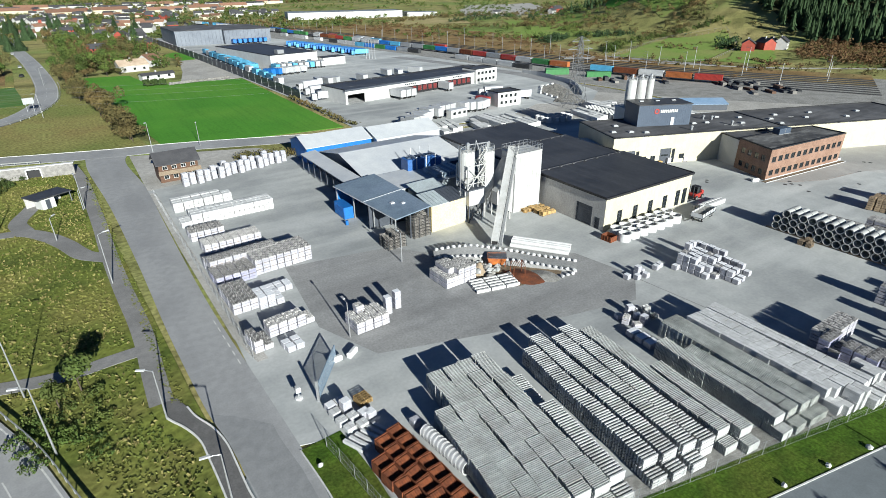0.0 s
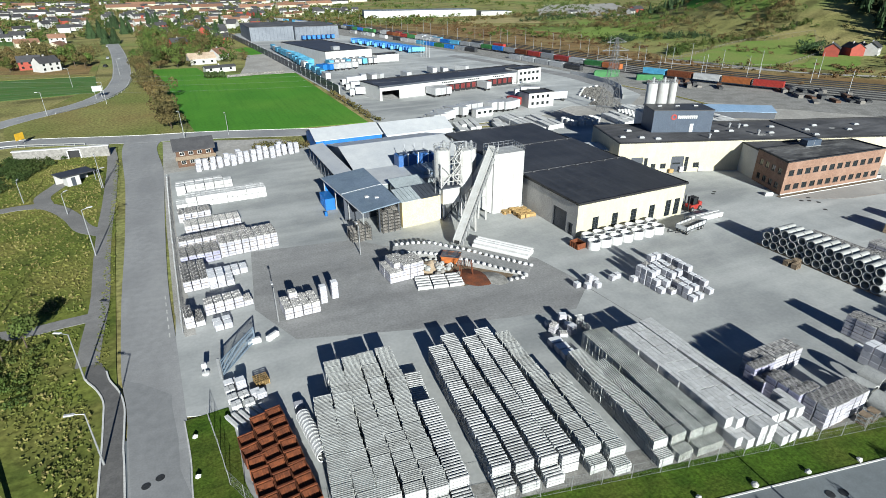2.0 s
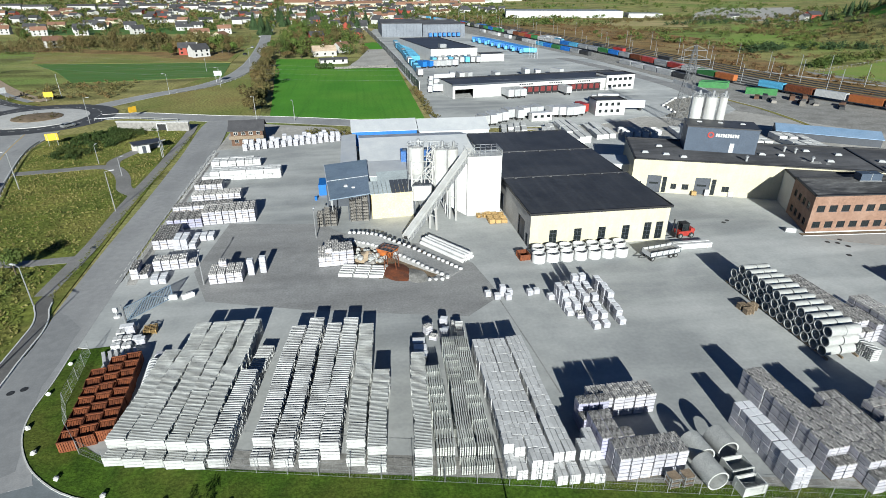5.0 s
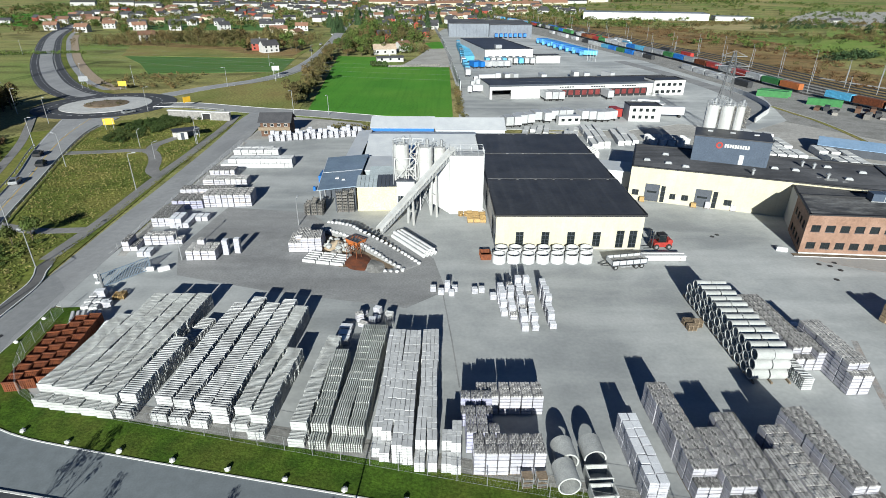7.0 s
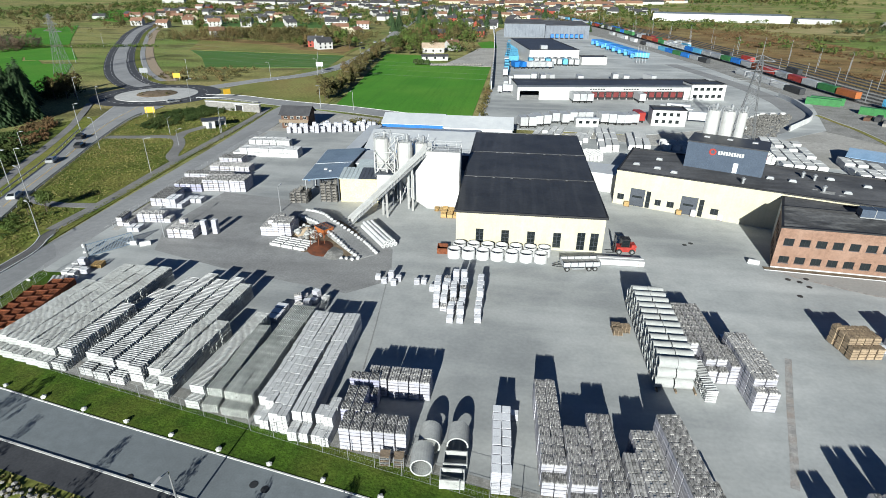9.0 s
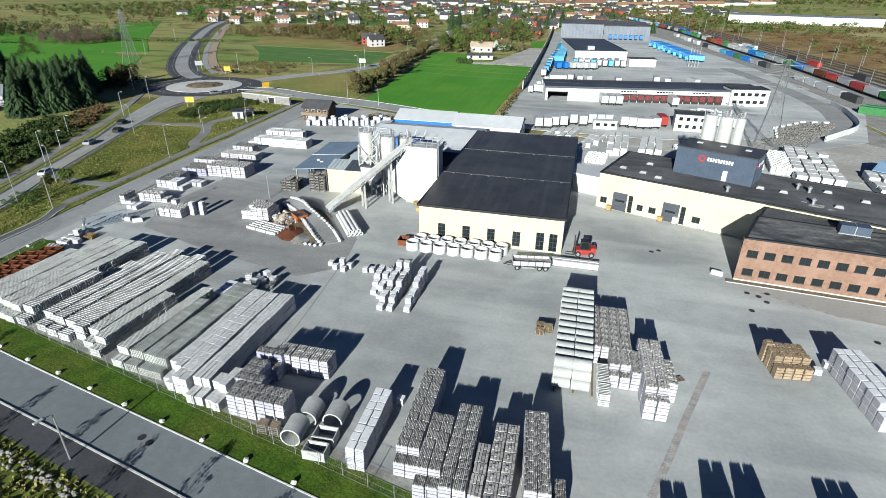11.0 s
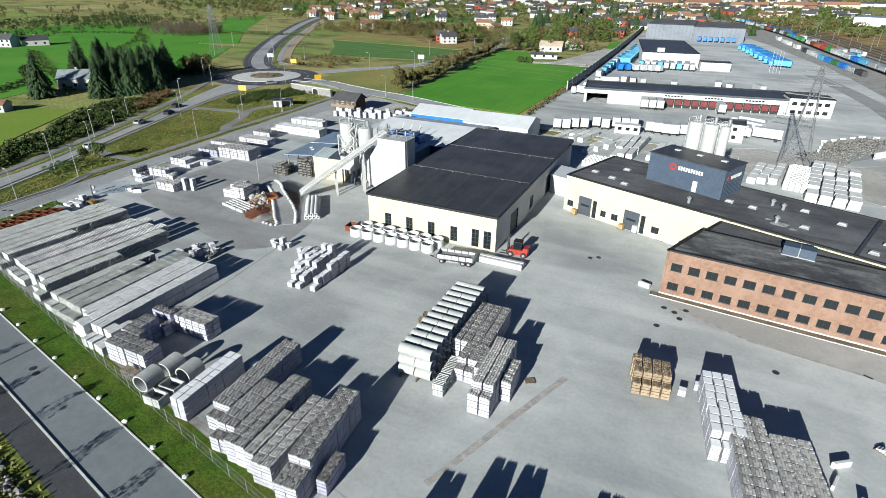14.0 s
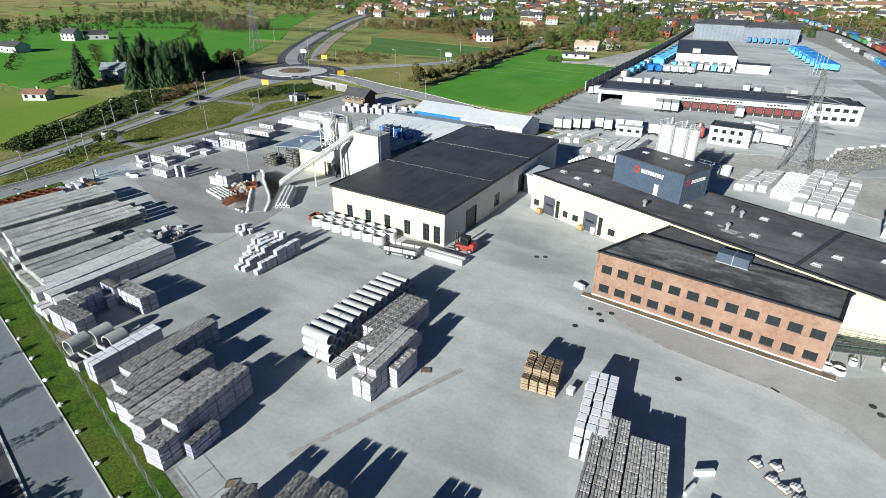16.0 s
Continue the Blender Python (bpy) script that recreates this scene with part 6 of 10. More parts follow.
def grid_block(kind, ox, oy, a, nu, nv, w, d, h, levels, group, gapu=0.12, gapv=0.1, skip=()):
    """Piles in a rectangular block; levels may be a function of the place."""
    f = local(ox, oy, a)
    for i in range(nu):
        for j in range(nv):
            lv = levels(i, j) if callable(levels) else levels
            if (i, j) in skip or lv == 0:
                continue
            x, y = f(i * (w + gapu) + w / 2 + random.uniform(-0.04, 0.04), j * (d + gapv) + random.uniform(-0.04, 0.04))
            k = kind[(i * 7 + j * 3) % len(kind)] if isinstance(kind, (list, tuple)) else kind
            pile(k, x, y, a + random.uniform(-0.7, 0.7), w, d, h, lv, group)


# square block of pavers with a gap in its middle
GP = "paver stacks by the pipes"
grid_block("paver", 70.2, 11.7, 0, 6, 2, 1.05, 1.2, 1.0, lambda i, j: 3, GP)
grid_block("paver_dark", 69.6, 14.4, 0, 3, 3, 1.05, 1.2, 1.0, lambda i, j: 3 if i < 2 or j == 0 else 0, GP)
grid_block("paver_dark", 69.2, 18.1, 0, 3, 2, 1.05, 1.2, 1.0, lambda i, j: 3 if j else 2, GP)
grid_block("pale", 71.0, 19.9, 0, 6, 2, 1.12, 1.15, 0.9, 3, GP)
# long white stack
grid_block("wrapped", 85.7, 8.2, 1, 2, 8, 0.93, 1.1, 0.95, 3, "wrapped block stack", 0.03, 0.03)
# the large block of pavers
GK = "large block of paver stacks"
grid_block("paver", 90.4, 8.6, 2, 2, 11, 1.13, 1.12, 1.0, lambda i, j: 2 if j == 0 else 3, GK, 0.07)
grid_block("paver", 93.0, 6.6, 2, 2, 7, 1.13, 1.12, 1.0, lambda i, j: 2 if j == 0 else 3, GK, 0.07)
grid_block("paver", 95.55, 6.2, 2, 2, 9, 1.2, 1.12, 1.0, lambda i, j: 3, GK, 0.07)
grid_block("pale", 98.3, 6.0, 2, 1, 5, 1.2, 1.15, 1.0, 3, GK, 0.07)
grid_block("pale", 99.7, 5.4, 2, 2, 8, 1.15, 1.15, 1.0, lambda i, j: 3, GK, 0.07)
grid_block("paver", 103.3, 4.4, 6, 2, 10, 1.15, 1.15, 1.0, lambda i, j: 4 if j > 1 else 3, GK, 0.07)
grid_block("paver_dark", 105.9, 7.0, 5, 1, 3, 1.04, 1.15, 1.0, 2, GK, 0.07)
# pavers behind and beside the pipe stack
GI = "paver stacks behind the pipe pile"
grid_block("paver", 108.6, 31.6, 2, 4, 8, 1.12, 1.12, 0.95, 3, GI)
grid_block("paver", 110.8, 27.4, 2, 4, 4, 1.12, 1.0, 0.95, lambda i, j: 2 if (i < 2 and j == 0) else 3, GI)
grid_block("pale", 114.4, 23.0, 2, 3, 9, 1.2, 1.05, 0.95, lambda i, j: (3 if j < 1 else 4) if i < 2 else (3 if 2 < j < 7 else 0), GI)
grid_block("kerb", 109.6, 23.8, 2, 1, 5, 1.3, 1.1, 0.9, lambda i, j: 2, GI)
grid_block("wrapped", 114.6, 33.4, 2, 1, 2, 1.1, 1.1, 0.9, 2, GI)
# tan pavers
grid_block("tan", 130.5, 34.4, 8, 4, 4, 0.92, 0.9, 0.9, lambda i, j: 2 if j == 0 else 3, "tan paver stacks", 0.16, 0.14)
pile("tan", 130.4, 37.8, 8, 1.0, 1.0, 0.95, 3, "tan paver stacks")
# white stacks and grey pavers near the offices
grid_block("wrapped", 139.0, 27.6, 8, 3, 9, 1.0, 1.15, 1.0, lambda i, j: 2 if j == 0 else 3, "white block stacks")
grid_block("pale", 142.2, 17.0, 8, 3, 13, 1.1, 1.1, 1.0, 3, "grey paver stacks")
grid_block("pale", 146.2, 15.5, 8, 3, 13, 1.15, 1.1, 1.0, 3, "grey paver stacks")
for x, y, nu, nv in ((115.3, 0.9, 2, 5), (119.3, 4.6, 2, 5), (122.3, 5.0, 2, 5), (129.6, 6.2, 3, 4)):
    grid_block("paver", x, y, 4, nu, nv, 1.0, 1.05, 1.0, 3, "paver stacks near the gate", 0.22)
# scattered pallets in the middle of the yard
GS = "block pallets in the middle of the yard"
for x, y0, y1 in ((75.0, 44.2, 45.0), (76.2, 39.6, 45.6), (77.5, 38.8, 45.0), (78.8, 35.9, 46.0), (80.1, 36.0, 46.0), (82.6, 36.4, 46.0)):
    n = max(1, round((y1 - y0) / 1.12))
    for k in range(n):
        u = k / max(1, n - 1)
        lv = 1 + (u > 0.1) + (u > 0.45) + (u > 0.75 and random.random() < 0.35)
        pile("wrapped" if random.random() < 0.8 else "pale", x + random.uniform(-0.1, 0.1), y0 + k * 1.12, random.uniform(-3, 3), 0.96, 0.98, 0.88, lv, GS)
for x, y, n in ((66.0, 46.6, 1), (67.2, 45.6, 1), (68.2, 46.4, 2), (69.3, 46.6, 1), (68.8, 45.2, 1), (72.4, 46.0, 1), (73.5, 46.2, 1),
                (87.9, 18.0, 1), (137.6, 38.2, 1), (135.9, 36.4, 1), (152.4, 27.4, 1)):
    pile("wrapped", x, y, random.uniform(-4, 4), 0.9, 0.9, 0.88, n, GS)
for k in range(9):
    pile(("pale", "wrapped", "kerb")[k % 3], 56.0 + (k % 3) * 1.9 + random.uniform(-0.3, 0.3), 36.9 + (k // 3) * 1.4, random.uniform(-25, 25), 1.05, 0.9, 0.7, 1 + k % 2, "mixed goods behind the slotted blocks")
# stacks along the side road
GW = "block stacks beside the side road"
grid_block("plain", 11.0, 121.6, 3, 5, 1, 1.9, 1.3, 1.05, 2, GW)
grid_block("plain", 11.0, 118.6, 3, 6, 2, 1.9, 1.2, 1.05, 2, GW)
grid_block("plain", 10.8, 109.2, 1, 9, 3, 2.02, 1.2, 1.2, lambda i, j: 2 if i else 1, GW, 0.01)
grid_block("paver", 11.0, 101.2, 2, 5, 3, 1.1, 1.1, 1.0, 2, GW)
grid_block("pale", 12.0, 94.4, 3, 8, 3, 1.15, 1.1, 0.95, 2, GW)
grid_block("paver", 11.0, 85.0, 4, 9, 4, 1.15, 1.15, 1.0, lambda i, j: 2 if j > 1 else 3, GW)
grid_block("pale", 17.2, 81.6, 4, 8, 4, 1.12, 1.1, 0.95, 3, GW)
grid_block("paver_dark", 10.9, 80.6, 4, 5, 4, 1.15, 1.05, 1.0, 2, GW)
grid_block("paver", 11.0, 71.4, 3, 3, 6, 1.15, 1.1, 1.0, lambda i, j: 2, GW)
grid_block("wrapped", 14.6, 70.8, 3, 3, 3, 1.15, 1.1, 1.0, lambda i, j: 2 if i < 2 else 1, GW)
grid_block("wrapped", 17.0, 74.0, 3, 3, 2, 1.15, 1.1, 1.0, lambda i, j: 1, GW)
grid_block("pale", 13.6, 63.0, 5, 5, 2, 1.2, 1.1, 0.95, lambda i, j: 2 if i < 4 else 1, GW)
grid_block("paver", 10.9, 60.6, 5, 2, 3, 1.15, 1.1, 1.0, lambda i, j: 2 if i == 0 else 1, GW)
grid_block("wrapped", 14.4, 58.4, 5, 2, 2, 1.1, 1.1, 0.9, 1, GW)
GM = "pallets beside the lamp in the yard"
grid_block("pale", 23.6, 57.0, 3, 4, 3, 1.15, 1.15, 0.95, lambda i, j: 3 if j == 2 and i == 1 else 2, GM)
pile("wrapped", 29.6, 59.2, 0, 1.0, 1.0, 0.95, 3, GM)
pile("wrapped", 31.4, 59.8, 0, 1.0, 1.0, 0.95, 3, GM)
# stacks by the aggregate bay
GG = "block stacks beside the gravel bay"
grid_block("pale", 40.3, 60.3, 3, 5, 4, 1.12, 1.15, 0.95, lambda i, j: 2 if i == 0 or (i == 1 and j == 0) or (i > 2 and j > 2) else 3, GG, 0.04, 0.04)
f5 = local(44.6, 56.5, -13)
strip_mesh = mesh_of("kerbstone", Geo().box(-1.14, 1.14, 0, 0.36, 0.0, 0.5, ch=0.03), "concrete_white")
for k in range(3):
    for j in range(5):
        x, y = f5(k * 2.5 + random.uniform(-0.05, 0.05), j * 0.8)
        solid("kerbstone", strip_mesh, None, "long white kerbstone laid in a row beside the gravel bay", "kerbstone", rz(x, y, 0, -13), GG)
# pallets of bagged goods by the timber house
for k in range(16):
    x, y = 16.5 + k * 1.72, 135.0 + k * 0.45 + 0.6 * math.sin(k * 2.1)
    for j in range(2):
        pile("wrapped", x + 0.2 * j, y + 1.5 * j, 10, 1.25, 1.2, 0.95, 2 + (k * 5 + j) % 2, "wrapped pallets along the fence")
for k in range(10):
    pile("wrapped", 23 + k * 1.9, 141 + k * 0.5, 10, 1.25, 1.2, 0.9, 1 + k % 3, "wrapped pallets along the fence")

# ---------------------------------------------------------------- goods and gear in the yard
pipe_mesh = mesh_of("concrete_pipe", Geo().tube(0.69, 0.09, 2.1, 22, at=pose(0, 0, 0, 0, 90, 0), bell=0.03), "pipe")
for k in range(13):
    for lev in range(3):
        for j in range(2):
            if lev == 2 and k == 12:
                continue
            solid("concrete_pipe", pipe_mesh, None, "large grey concrete drain pipe in a stacked pile", "concrete pipe",
                  rz(104.3 + j * 2.16 + random.uniform(-0.05, 0.05), 25.9 + k * 1.5 + lev * 0.08, 0.25 + 0.7 + lev * 1.37, 0.6), "pile of concrete pipes")
for k in range(3):
    solid("bearer", Geo().box(-0.1, 0.1, -0.4, 20.2, 0, 0.25), "timber", "long timber bearer under the pipe pile", "timber bearer", rz(104.6 + k * 2.2, 25.4))
ring_mesh = mesh_of("manhole_ring", Geo().tube(1.16, 0.13, 1.55, 28), "concrete_pale")
for k in range(7):
    solid("manhole_ring", ring_mesh, None, "pale concrete manhole ring standing upright on the yard", "manhole ring", rz(77.2 + k * 2.5, 56.9 + 0.02 * k, 0.0, 9 * k), "manhole rings by the hall")
for k in range(7):
    solid("manhole_ring", ring_mesh, None, "pale concrete manhole ring standing upright on the yard", "manhole ring", rz(77.9 + k * 2.5, 59.5, 0.0, 5 * k), "manhole rings by the hall")

box_r = thing("rusty_skip", "rust-brown open steel skip beside the rings", "skip", rz(75.0, 58.6, 0, 4))
for x0, x1, y0, y1 in ((-0.9, 0.9, -1.1, -1.02), (-0.9, 0.9, 1.02, 1.1), (-0.9, -0.82, -1.02, 1.02), (0.82, 0.9, -1.02, 1.02)):
    part("side", Geo().box(x0, x1, y0, y1, 0.06, 1.05), "rust", box_r)
part("floor_plate", Geo().box(-0.9, 0.9, -1.1, 1.1, 0, 0.06), "rust", box_r)
for k in range(4):
    part("rib", Geo().box(-0.96, -0.9, -0.95 + k * 0.6, -0.87 + k * 0.6, 0, 1.05), "rust", box_r)


def wheel(parent, x, y, z, r, w=0.28):
    wh = part("wheel", Geo().lathe([(r * 0.7, -w / 2), (r, -w / 2 + 0.03), (r, w / 2 - 0.03), (r * 0.7, w / 2)], 14), "tyre", parent, at=pose(x, y, z, 90, 0, 0))
    part("rim", Geo().lathe([(r * 0.5, -w / 2 - 0.01), (r * 0.5, w / 2 + 0.01)], 10), "galv", wh)
    return wh


tr = thing("trailer", "pale drop-side trailer with three axles and a gravel load", "trailer", rz(95.7, 53.5, 0, 10))
part("bed", Geo().box(0, 6.3, 0.0, 2.3, 0.85, 0.98), "metal_dark", tr)
for y in (0.0, 2.25):
    sd = part("side", Geo().box(0, 6.3, y, y + 0.05, 0.98, 1.75, ch=0.01), "white_box", tr, "pale aluminium drop side")
    for k in range(6):
        part("side_post", Geo().box(k * 1.24, k * 1.24 + 0.1, y - 0.04, y + 0.09, 0.9, 1.85), "metal_dark", sd)
for x in (0.0, 6.25):
    part("end_board", Geo().box(x, x + 0.05, 0.05, 2.25, 0.98, 1.8), "white_box", tr)
part("drawbar", Geo().beam((0, 0.5, 0.75), (-1.5, 1.2, 0.65), 0.1).beam((0, 1.8, 0.75), (-1.5, 1.2, 0.65), 0.1), "iron", tr)
part("load", Geo().box(0.05, 6.25, 0.05, 2.25, 0.98, 1.3), "gravel", tr, "shallow load of gravel")
part("side_guard", Geo().box(1.6, 3.7, 0.02, 0.08, 0.45, 0.7), "galv", tr)
for x in (0.8, 4.5, 5.5):
    for y in (0.2, 2.1):
        wheel(tr, x, y, 0.45, 0.45)
for k in range(3):
    for z in range(2):
        if not (z and k == 2):
            g = Geo().box(0, 8.0, 0, 0.62, 0.12 + z * 0.5, 0.56 + z * 0.5, ch=0.04).box(0.6, 0.75, -0.02, 0.64, z * 0.5, 0.12 + z * 0.5, 1).box(7, 7.15, -0.02, 0.64, z * 0.5, 0.12 + z * 0.5, 1)
            solid("concrete_beam", g, ["concrete_pale", "timber"], "long white precast concrete beam on battens", "concrete beam", rz(101.6, 57.0 + k * 0.95, 0, 0.5), "beams beside the hall")

fl = thing("forklift", "red heavy forklift truck parked by the hall", "forklift", rz(105.2, 61.6, 0, 4))
part("chassis", Geo().box(0.5, 3.8, 0, 1.9, 0.45, 1.3, ch=0.1).box(3.0, 3.9, 0.05, 1.85, 1.25, 1.75, ch=0.15), "red", fl, "red body and counterweight")
part("cab_floor", Geo().box(1.3, 2.7, 0.25, 1.65, 1.3, 1.4), "black", fl)
part("cab_roof", Geo().box(1.25, 2.75, 0.2, 1.7, 2.65, 2.78), "black", fl)
for x, y in ((1.3, 0.25), (1.3, 1.6), (2.65, 0.25), (2.65, 1.6)):
    part("cab_post", Geo().beam((x, y, 1.35), (x, y, 2.68), 0.08), "black", fl)
part("window", Geo().box(1.32, 2.63, 0.3, 1.6, 1.45, 2.6), "glass", fl)
for y in (0.45, 1.45):
    part("mast", Geo().box(0.15, 0.35, y - 0.08, y + 0.08, 0.1, 3.4), "iron", fl)
    part("fork", Geo().box(-1.2, 0.15, y - 0.07, y + 0.07, 0.08, 0.15), "iron", fl)
part("carriage", Geo().box(0.05, 0.15, 0.2, 1.7, 0.2, 1.0), "iron", fl)
for x in (0.9, 3.2):
    for y in (-0.05, 1.95):
        wheel(fl, x, y, 0.52, 0.52, 0.34)

# hollow poles beside the conveyor foot
f6 = local(58.2, 66.6, -54)
pole_mesh = mesh_of("concrete_pole", Geo().tube(0.36, 0.12, 10.4, 14, at=pose(0, 0, 0, 0, 90, 0)), "concrete_pale")
for k in range(7):
    low = k < 4
    x, y = f6(random.uniform(-0.1, 0.1), k * 0.79 if low else (k - 4) * 0.79 + 0.395)
    solid("concrete_pole", pole_mesh, None, "long white hollow concrete pole lying in a stacked row", "concrete pole", rz(x, y, 0.39 if low else 1.06, -54), "poles beside the gravel bay")


def boulder(rnd, r):
    """An irregular quarried block."""
    bm = bmesh.new()
    bmesh.ops.create_icosphere(bm, subdivisions=1, radius=r)
    for v in bm.verts:
        v.co *= rnd.uniform(0.75, 1.15)
        v.co.z *= 0.8
    g = Geo().add([tuple(v.co) for v in bm.verts], [tuple(v.index for v in f.verts) for f in bm.faces])
    bm.free()
    return g


def mound(name, label, cx, cy, rx, ry, h, mat, a=0.0, seed=0.0):
    """A heap of loose material with a slumped, uneven outline."""
    g = Geo()
    n, rings = 28, 7
    for i in range(rings + 1):
        t = i / rings
        for k in range(n):
            an = 2 * math.pi * k / n
            s = t * (1 + 0.18 * noise.noise((math.cos(an) * 1.4 + seed, math.sin(an) * 1.4, seed)))
            z = h * (1 - t) ** 0.9 * (1 + 0.3 * noise.noise((math.cos(an) * 2 * t + seed * 3, math.sin(an) * 2 * t, 1.5)))
            g.v.append((rx * s * math.cos(an), ry * s * math.sin(an), max(0.0, z) if i < rings else -0.02))
    for i in range(rings):
        for k in range(n):
            j = (k + 1) % n
            g.f.append((i * n + k, (i + 1) * n + k, (i + 1) * n + j, i * n + j))
    g.f.append(tuple(range(n)))
    g.m = [0] * len(g.f)
    return solid(name, g, mat, label, "heap", rz(cx, cy, 0.0, a), smooth=True)


mound("gravel_mound", "pale sand and rubble heap in the storage bay", 48.3, 62.9, 2.9, 2.2, 1.3, "sand", -35, 1.0)
mound("gravel_mound", "low gravel heap sloping down to the yard", 55.6, 55.2, 2.0, 2.8, 0.4, "gravel", 30, 2.0)
rr = random.Random(77)
for k in range(34):
    x, y = 48.9 + rr.gauss(0, 1.6), 62.0 + rr.gauss(0, 1.5)
    solid("rubble_block", boulder(rr, rr.uniform(0.25, 0.7)), "concrete" if k % 3 else "rock", "broken concrete rubble block in the storage bay", "rubble block", rz(x, y, 0.3 + max(0.0, 0.9 - 0.3 * math.hypot(x - 48.3, y - 62.9)), rr.uniform(0, 360)), "rubble in the bay")
mound("rust_mound", "rust-red crushed material spilled beside the bay", 53.0, 56.9, 2.6, 3.6, 0.7, "rust_soil", 30, 3.0)
area("bay_floor", [(44.5, 71.5), (53, 69.5), (57, 65.5), (62.8, 57.2), (58.5, 54.2), (50, 55), (46, 60)], 0.014, "earth", "dirty earth floor of the gravel bay", "bay floor")
RO = smooth_line([(63.6, 55.8, 0.05), (60.6, 59.6, 0.1), (58.2, 61.8, 0.45), (55.7, 63.5, 1.1), (53.6, 64.9, 1.5), (52.0, 66.1, 1.75), (50.6, 67.4, 1.9), (48.4, 69.2, 1.6), (45.0, 71.6, 0.9)], 4)
RI = smooth_line([(61.0, 53.5, 0.05), (58.8, 55.5, 0.35), (56.5, 57.9, 0.65), (54.8, 59.7, 0.85), (53.0, 61.6, 0.95), (51.3, 63.6, 1.0), (50.3, 64.6, 1.0), (48.4, 66.2, 0.95), (43.9, 69.6, 0.5)], 4)
g = Geo()
for a, b in zip(RO, RI):
    g.v += [(a[0], a[1], -0.02), tuple(a), tuple(b), (b[0], b[1], -0.02)]
for k in range(len(RO) - 1):
    i, j = 4 * k, 4 * k + 4
    g.f += [(i + 1, i + 2, j + 2, j + 1), (i, i + 1, j + 1, j), (i + 2, i + 3, j + 3, j + 2)]
g.f += [(0, 3, 2, 1), (4 * len(RO) - 4, 4 * len(RO) - 3, 4 * len(RO) - 2, 4 * len(RO) - 1)]
g.m = [0] * len(g.f)
solid("bay_ramp", g, "yard_dark", "raised grey loading ramp between two rows of edging blocks", "ramp", kind="structure")
rb = [mesh_of("edge_block", boulder(random.Random(k), 0.4), "concrete_pale") for k in range(5)]
for line in (RO, RI[:17], RI[24:], [(61.0, 53.5, 0), (60.0, 53.0, 0), (57.6, 53.2, 0)]):
    run = [Vector(p) for p in line]
    dist, nxt = 0.0, 0.2
    for a, b in zip(run, run[1:]):
        while nxt <= dist + (b - a).length:
            p = a + (b - a) * ((nxt - dist) / (b - a).length)
            solid("edge_block", random.choice(rb), None, "pale rough concrete edging block of the loading ramp", "concrete block", rz(p.x, p.y, p.z + 0.22, random.uniform(0, 360)), "edging blocks of the loading ramp")
            nxt += 1.0
        dist += (b - a).length
sorter = thing("sieve_frame", "rusty steel sieve frame beside the heap", "sieve", rz(52.2, 57.6, 0.3, -20))
for x, y in ((-1, -0.8), (1, -0.8), (1, 0.8), (-1, 0.8)):
    part("leg", Geo().beam((x, y, 0), (x * 0.9, y * 0.9, 1.7 + 0.5 * (y > 0)), 0.1), "rust", sorter)
g = Geo()
for k in range(8):
    g.beam((-1 + k * 0.28, -0.8, 1.7), (-1 + k * 0.28, 0.8, 2.2), 0.06)
part("grid", g, "rust", sorter)

# rusty formwork cages in two leaning rows
fm = local(18.0, 24.0, 6.0)
CAGE_W, CAGE_H = 1.62, 1.35
side_mesh = mesh_of("side_panel", Geo().box(0, 0.05, 0.05, 1.6, 0.05, CAGE_H), "rust")
rib_mesh = mesh_of("rib", Geo().box(-0.03, 0.03, -0.06, 0, 0.08, CAGE_H - 0.05), "rust")
tray = Geo().add([(-0.7, 0.05, 0.75), (0.7, 0.05, 0.75), (0.7, 1.45, 1.28), (-0.7, 1.45, 1.28), (-0.7, 0.05, 0.65), (0.7, 0.05, 0.65), (0.7, 1.45, 1.18), (-0.7, 1.45, 1.18)],
                 [(0, 1, 2, 3), (7, 6, 5, 4), (0, 4, 5, 1), (1, 5, 6, 2), (2, 6, 7, 3), (3, 7, 4, 0)])
slat_mesh = mesh_of("slat", Geo().beam((0, 0.06, 0.785), (0, 1.44, 1.315), 0.07), "rust")
tray_mesh = mesh_of("tray", tray, "rust")
for i in range(3):
    for k in range(8):
        if i == 0 and k > 6:
            continue
        x, y = fm(-1.0 + i * 1.68, k * 1.72 + 0.35 * i)
        t = thing("formwork_cage", "rust-brown ribbed steel formwork box in a row", "formwork", rz(x, y, 0.0, 6 + random.uniform(-5, 5)), "rusty formwork cages")
        for yy in (0.0, 1.6):
            f = part("panel", Geo().box(-CAGE_W / 2, CAGE_W / 2, yy, yy + 0.05, 0.05, CAGE_H), "rust", t)
            part("top_rail", Geo().beam((-CAGE_W / 2, yy, CAGE_H), (CAGE_W / 2, yy, CAGE_H), 0.1), "rust", t, "rust-brown top edge")
            if yy == 0:
                for r in range(7):
                    part("rib", rib_mesh, None, f, at=pose(-0.66 + r * 0.22, 0, 0))
        for x2 in (-CAGE_W / 2, CAGE_W / 2 - 0.05):
            part("side_panel", side_mesh, None, t, at=pose(x2, 0, 0))
        part("base", Geo().box(-CAGE_W / 2, CAGE_W / 2, 0, 1.6, 0.0, 0.06), "rust", t)
        q = part("tray", tray_mesh, None, t, "slanting ribbed sheet inside the box")
        for r in range(6):
            part("slat", slat_mesh, None, q, at=pose(-0.6 + r * 0.24, 0, 0))
